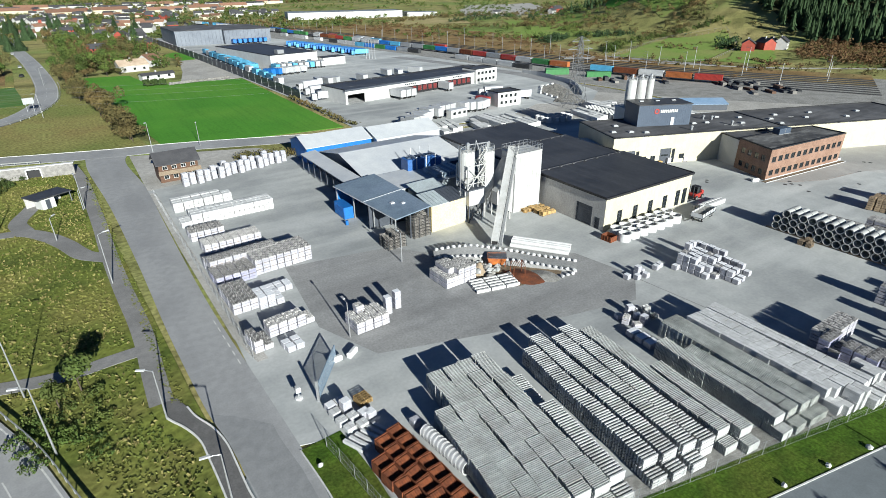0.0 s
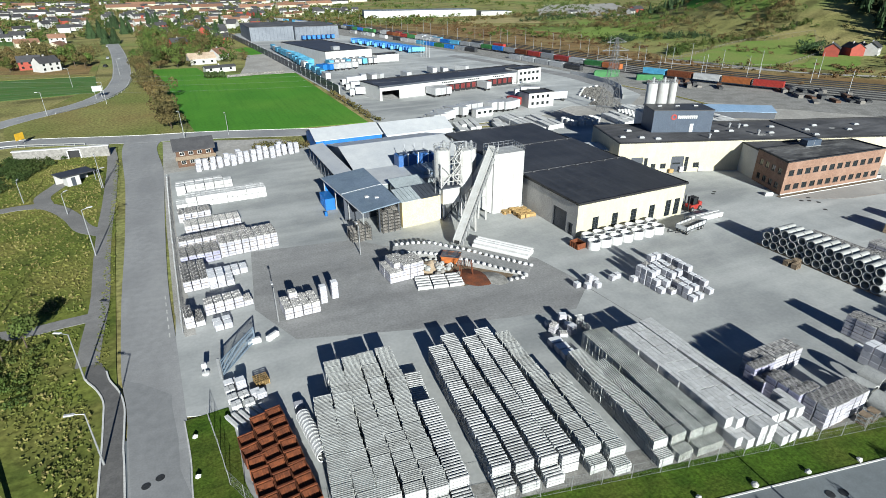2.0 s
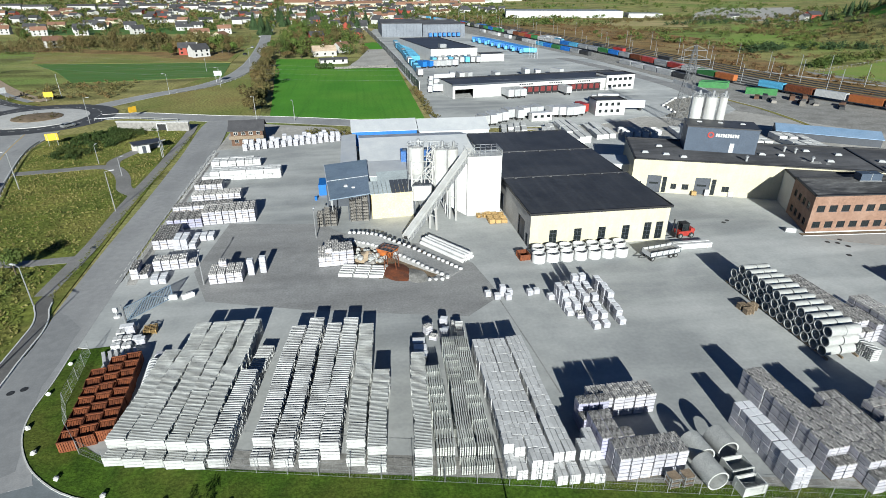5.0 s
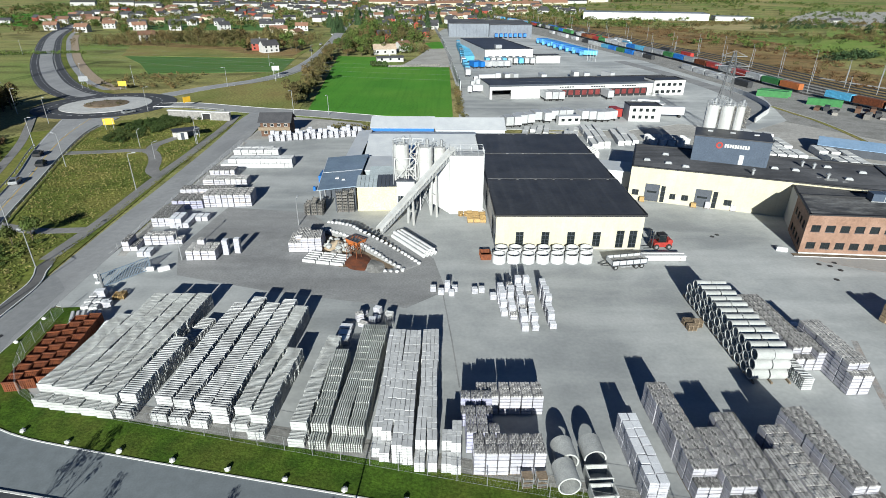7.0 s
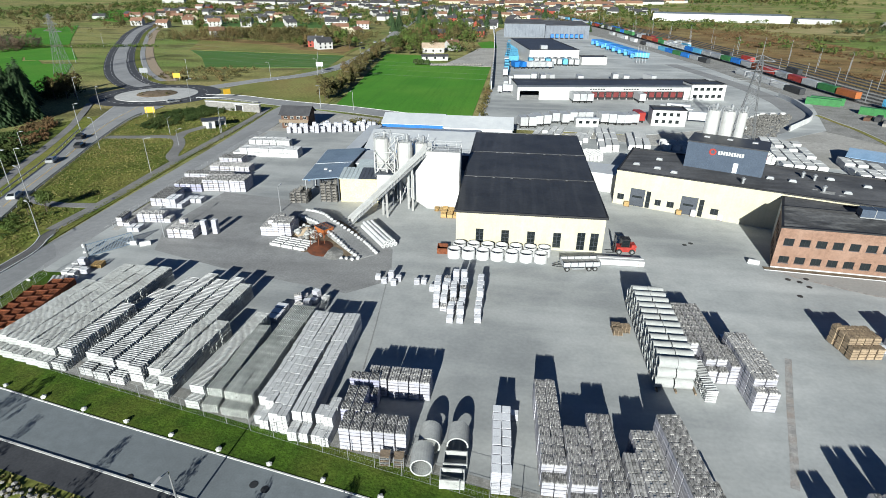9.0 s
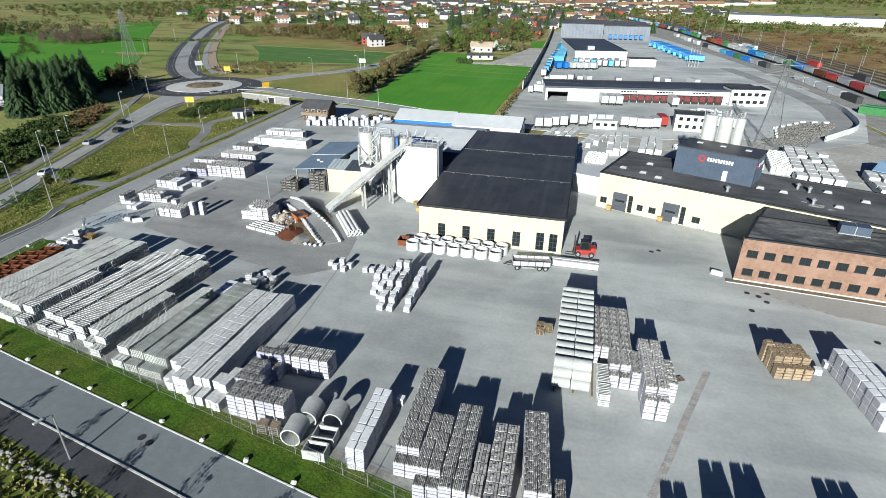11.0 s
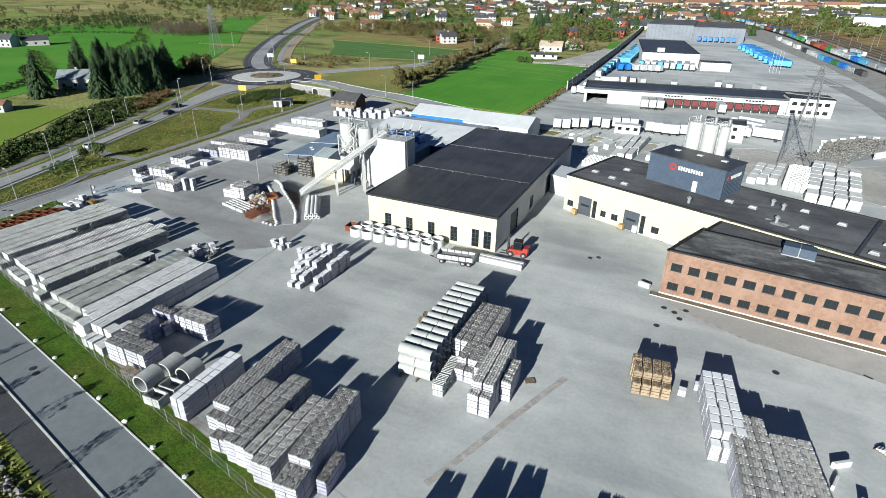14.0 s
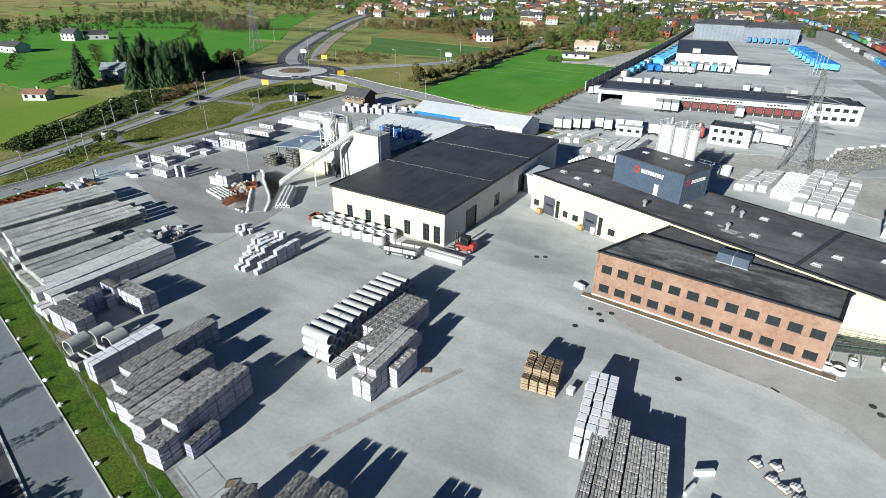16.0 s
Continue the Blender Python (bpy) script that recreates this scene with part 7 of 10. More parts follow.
# pale half-round concrete pieces beside the cages
for k in range(12):
    solid("gutter_piece", Geo().tube(0.72, 0.1, 0.52, 18, bell=0.03), "concrete_pale", "pale round concrete section in a row", "concrete section", pose(22.3 - 0.06 * k, 30.6 + k * 0.55, 0.72, 82, 0, 6), "row of round sections")
solid("cement_bag", Geo().box(-0.5, 0.5, -0.5, 0.5, 0, 0.9, ch=0.15), "wrap_white", "white bulk bag on the ground", "bulk bag", rz(21.6, 38.6))

# goods behind the gate
for k, (x, y, n) in enumerate(((15.0, 45.4, 1), (16.2, 45.6, 1), (15.0, 44.2, 1), (16.3, 44.2, 2), (15.1, 42.6, 1), (16.4, 42.6, 1), (17.6, 42.4, 1), (15.4, 41.2, 1), (16.8, 41.0, 1), (18.2, 42.0, 1))):
    pile("plain" if k % 3 else "wrapped", x, y, 8, 1.1, 1.0, 0.8, n, "goods behind the gate")
for k in range(6):
    solid("concrete_beam", Geo().box(-0.2, 0.2, 0, 2.6, 0.08, 0.45, ch=0.03), "concrete_pale", "short pale concrete beam laid in a fan", "concrete beam", rz(15.2 + k * 0.72, 38.2 + 0.1 * k, 0, 24), "short beams behind the gate")
crate = thing("pallet_stack", "orange-yellow timber pallets beside the gate", "pallets", rz(18.6, 44.3, 0, 8))
for k in range(5):
    part("pallet", pallet_mesh(1.6, 1.6), None, crate, at=pose(0, 0, k * 0.14)).data.materials[0] = M["timber_yellow"]
for x, y, a in ((18.8, 53.6, 5), (21.2, 53.7, 35), (128.7, 61.2, -20)):
    solid("concrete_trough", Geo().box(-0.9, 0.9, -0.3, 0.3, 0, 0.75, ch=0.12), "concrete_pale", "pale concrete barrier block on the yard", "barrier block", rz(x, y, 0, a))
gate = thing("sliding_gate", "blue-grey steel lattice sliding gate standing open", "gate", rz(14.4, 48.0, 0, 52))
g = Geo().beam((0, 0, 0.2), (7.4, 0, 0.2), 0.12).beam((0, 0, 2.3), (7.4, 0, 2.3), 0.12)
part("gate_frame", g.beam((0, 0, 0.2), (0, 0, 2.3), 0.12).beam((7.4, 0, 0.2), (7.4, 0, 2.3), 0.12), "sheet_blue", gate)
for k in range(30):
    part("bar", Geo().beam((0.24 + k * 0.24, 0, 0.2), (0.24 + k * 0.24, 0, 2.3), 0.05), "sheet_blue", gate)
part("brace", Geo().beam((0, 0, 0.2), (3.7, 0, 2.3), 0.07).beam((3.7, 0, 2.3), (7.4, 0, 0.2), 0.07), "sheet_blue", gate)
part("post", Geo().box(-0.25, -0.05, -0.15, 0.15, 0, 2.9), "galv", gate)
cart = thing("entry_terminal", "small white entry terminal on a post", "entry terminal", rz(12.6, 49.6, 0, 0))
part("post", Geo().box(-0.08, 0.08, -0.08, 0.08, 0, 1.0), "galv", cart)
part("cabinet", Geo().box(-0.3, 0.3, -0.2, 0.2, 0.9, 1.6, ch=0.06), "white_box", cart)
part("base", Geo().lathe([(0.45, 0), (0.45, 0.25), (0.2, 0.3)], 12), "concrete_pale", cart)

# pipes and culverts by the fence
for x, y, a, L in ((79.0, 9.4, 4, 2.5), (79.4, 12.2, 4, 2.5), (82.2, 12.6, 2, 2.4)):
    solid("culvert_pipe", Geo().tube(1.12, 0.16, L, 26, at=pose(0, 0, 0, -90, 0, 0)), "pipe", "very large concrete culvert pipe lying on the yard", "concrete pipe", rz(x, y, 1.12, a), "culvert pipes by the fence")


def trough(x, y, a, w, d, h):
    g = Geo().box(0, w, 0, 0.12, 0, h).box(0, w, d - 0.12, d, 0, h).box(0, 0.12, 0.12, d - 0.12, 0, h).box(w - 0.12, w, 0.12, d - 0.12, 0, h).box(0.12, w - 0.12, 0.12, d - 0.12, 0, 0.14)
    solid("culvert_box", g, "concrete", "open rectangular concrete culvert box", "culvert box", rz(x, y, 0, a), "culvert boxes by the fence")


trough(80.9, 8.2, 3, 2.4, 1.5, 1.2)
trough(81.0, 10.2, 3, 2.4, 1.7, 1.2)
for x in (75.2, 76.6):
    rack = thing("mesh_rack", "small grey steel mesh rack by the fence", "rack", rz(x, 10.6, 0, 4))
    for k in range(5):
        part("shelf", Geo().box(-0.5, 0.5, -0.5, 0.5, 0.1 + k * 0.28, 0.15 + k * 0.28), "galv" if k % 2 else "timber", rack)
    for u in (-0.48, 0.48):
        for v in (-0.48, 0.48):
            part("upright", Geo().beam((u, v, 0), (u, v, 1.4), 0.06), "galv", rack)
yp = thing("pallet_stack", "stacks of used wooden pallets by the pipe pile", "pallets", rz(101.9, 36.6, 0, 2))
for j in range(3):
    for k in range(6 if j != 1 else 8):
        part("pallet", pallet_mesh(1.2, 0.9), None, yp, at=pose((j % 2) * 1.1, -0.6 + 0.7 * j, k * 0.14, 0, 0, random.uniform(-3, 3)))

# stillages and yellow drums beside the tower
for k in range(9):
    x, y = 73.2 + (k % 3) * 1.3, 74.2 + (k // 3) * 1.7
    t = thing("timber_crate", "yellow-brown timber crate beside the batching tower", "crate", rz(x, y, 0, random.uniform(-15, 15)), "timber crates by the tower")
    for s in range(4):
        part("board", Geo().box(-0.55, 0.55, -0.5 + s * 0.3, -0.4 + s * 0.3, 0.1, 0.9 - 0.1 * (k % 3)), "timber_yellow", t)
    part("base", Geo().box(-0.6, 0.6, -0.55, 0.55, 0, 0.12), "timber", t)
for k in range(10):
    solid("cable_drum", Geo().lathe([(0.55, 0), (0.55, 0.08), (0.25, 0.1), (0.25, 0.5), (0.55, 0.52), (0.55, 0.6)], 14), "timber_yellow", "yellow timber cable drum beside the tower", "cable drum",
          rz(71.4 + (k % 5) * 1.15, 77.6 + (k // 5) * 1.0, 0.0), "cable drums")
solid("manhole_ring", Geo().tube(0.9, 0.12, 0.8, 22), "concrete_pale", "low pale concrete ring by the hall wall", "manhole ring", rz(75.6, 79.0))
# stillages in front of the open shed
slat_a = mesh_of("slat", Geo().box(-0.56, 0.56, -0.46, -0.3, 0, 0.1).box(-0.56, 0.56, -0.08, 0.08, 0, 0.1).box(-0.56, 0.56, 0.3, 0.46, 0, 0.1), "timber_grey")
for k in range(18):
    front = k < 9
    x, y = (39.8 + (k % 3) * 1.35, 78.0 + (k // 3) * 1.2) if front else (46.2 + (k % 3) * 1.25, 79.6 + 1.05 * (k // 3 - 3))
    tiers = 7 + (k * 5) % 3 if front else 11 + (k * 7) % 4
    t = thing("stillage", "grey weathered timber and steel stillage stacked by the shed", "stillage", rz(x, y, 0, random.uniform(-10, 10)), "stillages by the shed")
    for q in range(tiers):
        part("slat", slat_a, None, t, at=pose(random.uniform(-0.06, 0.06), 0, 0.08 + q * 0.32, 0, 0, 90 * (q % 2) + random.uniform(-4, 4)))
    for u, v in ((-0.55, -0.45), (0.55, -0.45), (0.55, 0.45), (-0.55, 0.45)):
        part("upright", Geo().beam((u, v, 0), (u, v, tiers * 0.32), 0.08), "iron", t)
bc = thing("blue_container", "bright blue steel container beside the shed", "container", rz(38.8, 95.0, 0, 0))
part("body", Geo().box(0, 2.0, 0, 5.0, 0.1, 2.6, ch=0.04), "blue_bright", bc)
g = Geo()
for k in range(12):
    g.box(-0.04, 0.0, 0.2 + k * 0.4, 0.4 + k * 0.4, 0.2, 2.5)
part("ribs", g, "blue_bright", bc)
solid("drum", Geo().lathe([(0.3, 0), (0.3, 0.9)], 12), "blue_bright", "blue plastic drum by the shed", "drum", rz(38.2, 92.6))

# manhole covers
for x, y in ((118.9, 67.3), (120.2, 68.1), (132.2, 56.0), (133.7, 55.3), (135.2, 56.5), (134.5, 53.8), (131.7, 50.6), (146.3, 46.4), (166.4, 53.4), (167.1, 52.2), (6.4, 34.4), (7.6, 34.9), (49.3, 5.3), (51.0, 5.6), (63.3, 6.4), (64.6, 6.0)):
    solid("manhole_cover", Geo().lathe([(0.42, 0), (0.42, 0.035), (0.36, 0.04)], 16), "iron", "dark cast-iron manhole cover set in the surface", "manhole cover", rz(x, y, 0.0), "manhole covers")
solid("drain_grate", Geo().box(-0.5, 0.5, -0.15, 0.15, 0, 0.03), "iron", "dark rectangular drain grate in the yard", "drain grate", rz(156.6, 50.5, 0.0, -25))

# platform and goods at the end of the offices
pf = thing("steel_platform", "green steel walkway platform with railings", "platform", rz(161.9, 59.2, 0, 20))
part("deck", Geo().box(0, 8, 0, 2.2, 2.3, 2.42), "metal_dark", pf)
for x in (0.2, 4, 7.8):
    for y in (0.1, 2.1):
        part("post", Geo().beam((x, y, 0), (x, y, 2.3), 0.14), "galv", pf)
g = Geo()
for y in (0.05, 2.15):
    for z in (2.9, 3.4):
        g.beam((0, y, z), (8, y, z), 0.06)
    for k in range(9):
        g.beam((k, y, 2.4), (k, y, 3.4), 0.05)
part("railing", g, "green_dark", pf, "dark green painted railing")
for x, y, r in ((161.9, 58.6, 0.6), (163.2, 58.4, 0.75), (164.8, 61.4, 0.5), (168.5, 62.4, 0.6)):
    solid("concrete_ring", Geo().tube(r, 0.1, 0.7, 18), "concrete_pale", "pale concrete ring stored under the platform", "concrete ring", rz(x, y))
for x, y, a in ((155.2, 36.4, -35), (156.8, 35.0, -30), (157.8, 34.4, -35), (158.8, 35.2, -28), (157.0, 37.0, -40), (159.2, 33.8, -30)):
    t = thing("mixed_pallet", "pallet with pale leftover stones", "pallet", rz(x, y, 0, a), "odd pallets in the yard")
    part("pallet", pallet_mesh(1.2, 0.9), None, t)
    for k in range(4):
        part("stone", Geo().box(-0.5 + 0.27 * k, -0.27 + 0.27 * k, 0.1, 0.75, 0.125, 0.3 + 0.12 * (k % 3), ch=0.03), "concrete_pale", t)
solid("kerb_slab", Geo().box(-1.0, 1.0, -0.2, 0.2, 0, 0.7, ch=0.05), "concrete_pale", "pale upright concrete slab lying askew", "concrete slab", rz(151.2, 32.6, 0, 35))
solid("kerb_slab", Geo().box(-0.9, 0.9, -0.15, 0.15, 0, 0.5, ch=0.05), "concrete_pale", "pale narrow concrete slab lying askew", "concrete slab", rz(150.3, 29.8, 0, 70))
for k, (x, y, a) in enumerate(((112.8, 6.8, 40), (113.8, 6.5, 40), (114.6, 7.2, 40), (119.4, 30.8, 30))):
    solid("pallet", pallet_mesh(1.2, 0.9), None, "flat wooden pallet lying on the yard", "pallet", rz(x, y, 0, a), "loose pallets")
for x, y, u in ((121.5, 83.2, 0.5), (124.2, 82.6, 1.0), (111.5, 86.6, 0.6), (129.0, 81.2, 0.8)):
    t = thing("pallet_load", "small pallet of goods by the warehouse wall", "pallet", rz(x, y - 1.2, 0, WA), "pallets by the warehouse")
    part("pallet", pallet_mesh(1.2, 0.9), None, t)
    part("load", Geo().box(-0.5, 0.5, 0.05, 0.85, 0.125, 0.5 + u, ch=0.04), "timber_yellow" if u < 0.7 else "wrap_white", t)

# ---------------------------------------------------------------- fences, lamps, markers
def fence_run(pts, height, every, label):
    t = thing("mesh_fence", label, "fence")
    wires = Geo()
    for a, b in zip(pts, pts[1:]):
        a, b = Vector(a), Vector(b)
        n = max(1, round((b - a).length / every))
        for k in range(n):
            p = a.lerp(b, k / n)
            part("post", Geo().rod((p.x, p.y, 0), (p.x, p.y, height), 0.035, n=6), "galv", t)
        for z in (0.1, height * 0.5, height - 0.05):
            wires.beam((*a, z), (*b, z), 0.016)
        d = (b - a)
        m = max(2, round(d.length / 0.28))
        for k in range(m):
            p, q = a.lerp(b, k / m), a.lerp(b, (k + 1) / m)
            wires.beam((*p, 0.08), (*q, height - 0.05), 0.004).beam((*q, 0.08), (*p, height - 0.05), 0.004)
    part("mesh", wires, "galv", t, "thin galvanised wire mesh")


fence_run([(12.4, 41), (13.1, 35.7), (13.6, 31.2), (15.8, 26.6), (18.2, 23.4), (21.3, 21.5), (60, 12.9), (100, 4.2), (150, -6.6)], 1.9, 3.0, "galvanised wire mesh fence round the works yard")
fence_run([(10.4, 60), (9.9, 80), (9.4, 101), (9.0, 133)], 1.9, 3.0, "galvanised wire mesh fence beside the side road")
mk = [Vector((34.2, 14.2)), Vector((105, 0.0))]
spots = [mk[0].lerp(mk[1], k / 12) + Vector((0.12, 0.55)) for k in range(17)] + [Vector(q) for q in ((28.3, 16.0), (22.6, 17.6), (17.4, 20.4), (13.6, 24.2), (11.3, 28.0), (10.9, 33.4), (10.9, 39.0))]
for p in spots:
    solid("marker_stone", boulder(random.Random(int(p.x * 9)), 0.34), "paint", "white painted marker stone along the verge", "marker stone", rz(p.x, p.y, 0.15, p.x * 40), "white marker stones")


def lamp(x, y, h, a, group="street lamps"):
    t = thing("street_lamp", "tall galvanised street lamp on a straight pole", "street lamp", rz(x, y, 0, a), group)
    part("pole", Geo().rod((0, 0, 0), (0, 0, h), 0.11, 0.06, 8), "galv", t)
    part("arm", Geo().rod((0, 0, h - 0.05), (1.0, 0, h + 0.12), 0.045, n=6), "galv", t)
    part("head", Geo().box(0.8, 1.7, -0.16, 0.16, h + 0.08, h + 0.22, ch=0.05), "white_box", t)


for x, y, h, a in ((-2.7, 92.4, 8.6, 20), (-0.6, 54.6, 6.6, 150), (-10.8, 55.4, 8.6, 160), (-9.9, 117.0, 4.5, 60), (2.6, 39.0, 6.6, 170), (27.0, 172.6, 7, 260), (14.2, 173.0, 8.5, 250), (-4.6, 132.5, 7.5, 100),
                   (-13.8, 67.7, 8.6, 160), (-29.6, 110.0, 8.6, 160), (-28.5, 78.2, 8.6, 0), (-47.0, 103.0, 6.0, 0), (-37.8, 91.3, 5.0, 0), (-49.4, 127.6, 8.6, 0), (-40.8, 177.6, 8.6, 20), (-73, 232, 9, 300),
                   (-12.2, 247, 8.5, 200), (-30, 231, 8.5, 200), (-19.4, 128.2, 5, 90), (-64.4, 157.4, 8.6, 330), (-85, 172, 9, 0), (-100, 238, 9, 320), (-140, 282, 9, 320), (-165, 272, 9, 140), (-205, 350, 9, 320),
                   (-4.9, 132.3, 4.5, 30), (-30, 300, 8.5, 180), (-12, 330, 8.5, 0)):
    lamp(x, y, h, a)
for x, y, h, a in ((58.6, 2.1, 6.0, 260), (22.6, 57.4, 5.4, 90), (39.2, 72.5, 5.4, 90)):
    lamp(x, y, h, a, "yard lamps")


def car(x, y, a, col):
    t = thing("car", {"black": "black estate car driving on the main road", "galv": "silver estate car on the road", "white_box": "white hatchback on the road"}[col], "car", rz(x, y, 0.03, a), "cars on the roads")
    g = Geo()
    prof = [(-2.2, 0.35), (2.2, 0.35), (2.25, 0.75), (1.3, 0.95), (0.6, 1.42), (-1.3, 1.45), (-2.1, 1.0), (-2.25, 0.8)]
    n = len(prof)
    vs = [(px, -0.88 if pz < 1.2 else -0.7, pz) for px, pz in prof] + [(px, 0.88 if pz < 1.2 else 0.7, pz) for px, pz in prof]
    g.add(vs, [tuple(range(n)), tuple(range(2 * n - 1, n - 1, -1))] + [(k, n + k, n + (k + 1) % n, (k + 1) % n) for k in range(n)])
    part("body", g, col, t)
    part("windscreen", Geo().add([(1.26, -0.7, 0.99), (1.26, 0.7, 0.99), (0.66, 0.6, 1.41), (0.66, -0.6, 1.41)], [(0, 1, 2, 3)]), "glass", t)
    part("rear_window", Geo().add([(-2.05, -0.7, 1.05), (-1.36, -0.6, 1.43), (-1.36, 0.6, 1.43), (-2.05, 0.7, 1.05)], [(0, 1, 2, 3)]), "glass", t)
    for s in (-1, 1):
        part("side_window", Geo().add([(1.0, s * 0.885, 1.0), (-1.8, s * 0.885, 1.02), (-1.2, s * 0.74, 1.38), (0.5, s * 0.74, 1.38)], [(0, 1, 2, 3)]), "glass", t)
        for px in (-1.35, 1.4):
            wheel(t, px, s * 0.8, 0.32, 0.32, 0.2)


for x, y, a, c in ((-21.4, 72.0, 111, "white_box"), (-33.4, 97, 111, "galv"), (-36.5, 111, 111, "black"), (-43.2, 120, 111, "black"), (-46, 174, 60, "galv"), (-22, 375, 85, "black"), (-31, 510, 95, "white_box"), (-24, 420, 92, "galv")):
    car(x, y, a, c)


# guard rails along the main road
def guard_rail(line, off):
    t = thing("guard_rail", "galvanised steel guard rail beside the road", "guard rail")
    pts = [Vector(q) for q in line]
    for i, q in enumerate(pts):
        d = (pts[min(len(pts) - 1, i + 1)] - pts[max(0, i - 1)]).normalized()
        a = q + Vector((-d.y, d.x)) * off
        part("post", Geo().box(a.x - 0.06, a.x + 0.06, a.y - 0.06, a.y + 0.06, 0, 0.7), "galv", t)
    part("rail", ribbon(line, off - 0.04, off + 0.04, 0.8, 0.3), "galv", t)


guard_rail(MAIN_E[20:57], -0.5)
guard_rail(MAIN_W[24:52], 0.5)
guard_rail(EAST[8:30], -5.2)
guard_rail(JUNC[:14], -5.2)

# bus shelter, underpass wall, signs, timber house
sh = thing("flat_shelter", "small white shelter with flat dark roof", "shelter", rz(-12.0, 136.6, 0, 30))
part("wall", Geo().box(0, 2.8, 0, 2.6, 0, 2.4), "wall_white", sh)
part("roof", Geo().box(-1.2, 6.4, -0.4, 4.6, 2.4, 2.65), "roof_felt", sh)
part("wall", Geo().box(-1.0, 6.2, 4.2, 4.4, 0, 2.4), "wall_grey", sh)
part("post", Geo().box(6.0, 6.15, -0.2, -0.05, 0, 2.4), "galv", sh)
part("door", Geo().box(0.9, 1.8, -0.04, 0, 0.02, 2.05), "metal_dark", sh)
uw = thing("underpass", "grey stone retaining wall with a footpath underpass", "underpass", rz(-15.1, 163.9, 0, -9.2))
part("wall", Geo().box(-13, 0, 0, 1.0, -0.1, 2.8).box(2.8, 10, 0, 1.0, -0.1, 2.8).box(0, 2.8, 0, 1.0, 2.2, 2.8).weld(), "rock", uw, "rough grey stone wall")
part("coping", Geo().box(-13.2, 10.2, -0.1, 1.1, 2.8, 3.0), "concrete_pale", uw)
part("frame", Geo().box(-0.3, 0, -0.1, 0, 0, 2.5).box(2.8, 3.1, -0.1, 0, 0, 2.5).box(-0.3, 3.1, -0.1, 0, 2.2, 2.5).weld(), "concrete_pale", uw)
# black plate across the opening stands in for the shade inside the tunnel
part("passage", Geo().box(0, 2.8, 0.9, 1.0, 0, 2.2), "black", uw)
for x, y, a in ((-30, 187, 60), (-39.7, 149.8, 200), (-73.5, 223, 20)):
    t = thing("road_sign", "yellow direction sign on two posts", "road sign", rz(x, y, 0, a))
    part("board", Geo().box(-1.6, 1.6, -0.04, 0.04, 1.6, 3.6), "yellow", t)
    for u in (-1.1, 1.1):
        part("post", Geo().box(u - 0.05, u + 0.05, 0.04, 0.14, 0, 3.6), "galv", t)
for x, y, a in ((-92, 226, 30), (-16, 262, 10)):
    t = thing("road_sign", "grey back of a large road sign", "road sign", rz(x, y, 0, a))
    part("board", Geo().box(-1.8, 1.8, -0.04, 0.04, 3.0, 5.2), "galv", t)
    for u in (-1.1, 1.1):
        part("post", Geo().box(u - 0.06, u + 0.06, 0.04, 0.16, 0, 5.2), "galv", t)
th = thing("timber_house", "brown timber house with dark pitched roof and veranda", "house", rz(11.8, 141.4, 0, 2))
part("wall", Geo().box(0, 9.0, 0, 6.5, 0, 4.6), "timber_brown", th)
g = Geo()
for s in (-1, 1):
    y0, y1 = (3.25, -0.7) if s < 0 else (3.25, 7.2)
    vs = [(-0.6, y1, 4.3), (9.6, y1, 4.3), (9.6, y0, 6.6), (-0.6, y0, 6.6)]
    vs += [(x, y, z + 0.18) for x, y, z in vs]
    g.add(vs, [(0, 3, 2, 1), (4, 5, 6, 7), (0, 1, 5, 4), (1, 2, 6, 5), (2, 3, 7, 6), (3, 0, 4, 7)])
part("roof", g, "tile_dark", th)
part("gable", Geo().add([(0, 0, 4.6), (0, 6.5, 4.6), (0, 3.25, 6.6), (9, 0, 4.6), (9, 6.5, 4.6), (9, 3.25, 6.6)], [(0, 1, 2), (3, 4, 5)]), "timber_brown", th)
part("veranda", Geo().box(-0.3, 9.3, -1.6, 0, 2.2, 2.45).box(-0.3, 9.3, -1.6, -1.5, 2.45, 3.2), "timber", th)
for k in range(4):
    window_part(th, pose(0.9 + k * 2.1, -0.12, 3.1), 1.1, 0.9, (1, 0), "white-framed house window", "paint")
    window_part(th, pose(0.9 + k * 2.1, -0.12, 0.8), 1.1, 1.0, (1, 0), "white-framed house window", "paint")

# ---------------------------------------------------------------- freight terminal
def trailer_mesh(L, w, h):
    return Geo().box(-w / 2, w / 2, 0, L, 1.05, 1.05 + h, ch=0.06)


def truck(x, y, a, col, cab=None, L=8.0, group="parked trailers"):
    """A box trailer, with a cab if one is named."""
    name = {"white_box": "white", "blue_sky": "light blue", "blue_bright": "blue", "red": "red"}[col]
    t = thing("truck" if cab else "box_trailer", f"{name} box {'truck with cab' if cab else 'trailer'} parked at the terminal", "truck" if cab else "trailer", rz(x, y, 0.02, a), group)
    part("box_body", trailer_mesh(L, 2.5, 2.75), col, t)
    wheel_simple(t, 0, 1.4)
    if cab:
        part("cab", Geo().box(-1.2, 1.2, L + 0.4, L + 2.4, 0.6, 3.1, ch=0.25), cab, t)
        part("windscreen", Geo().box(-1.05, 1.05, L + 2.38, L + 2.43, 1.9, 2.8), "glass", t)
        wheel_simple(t, 0, L + 1.4)


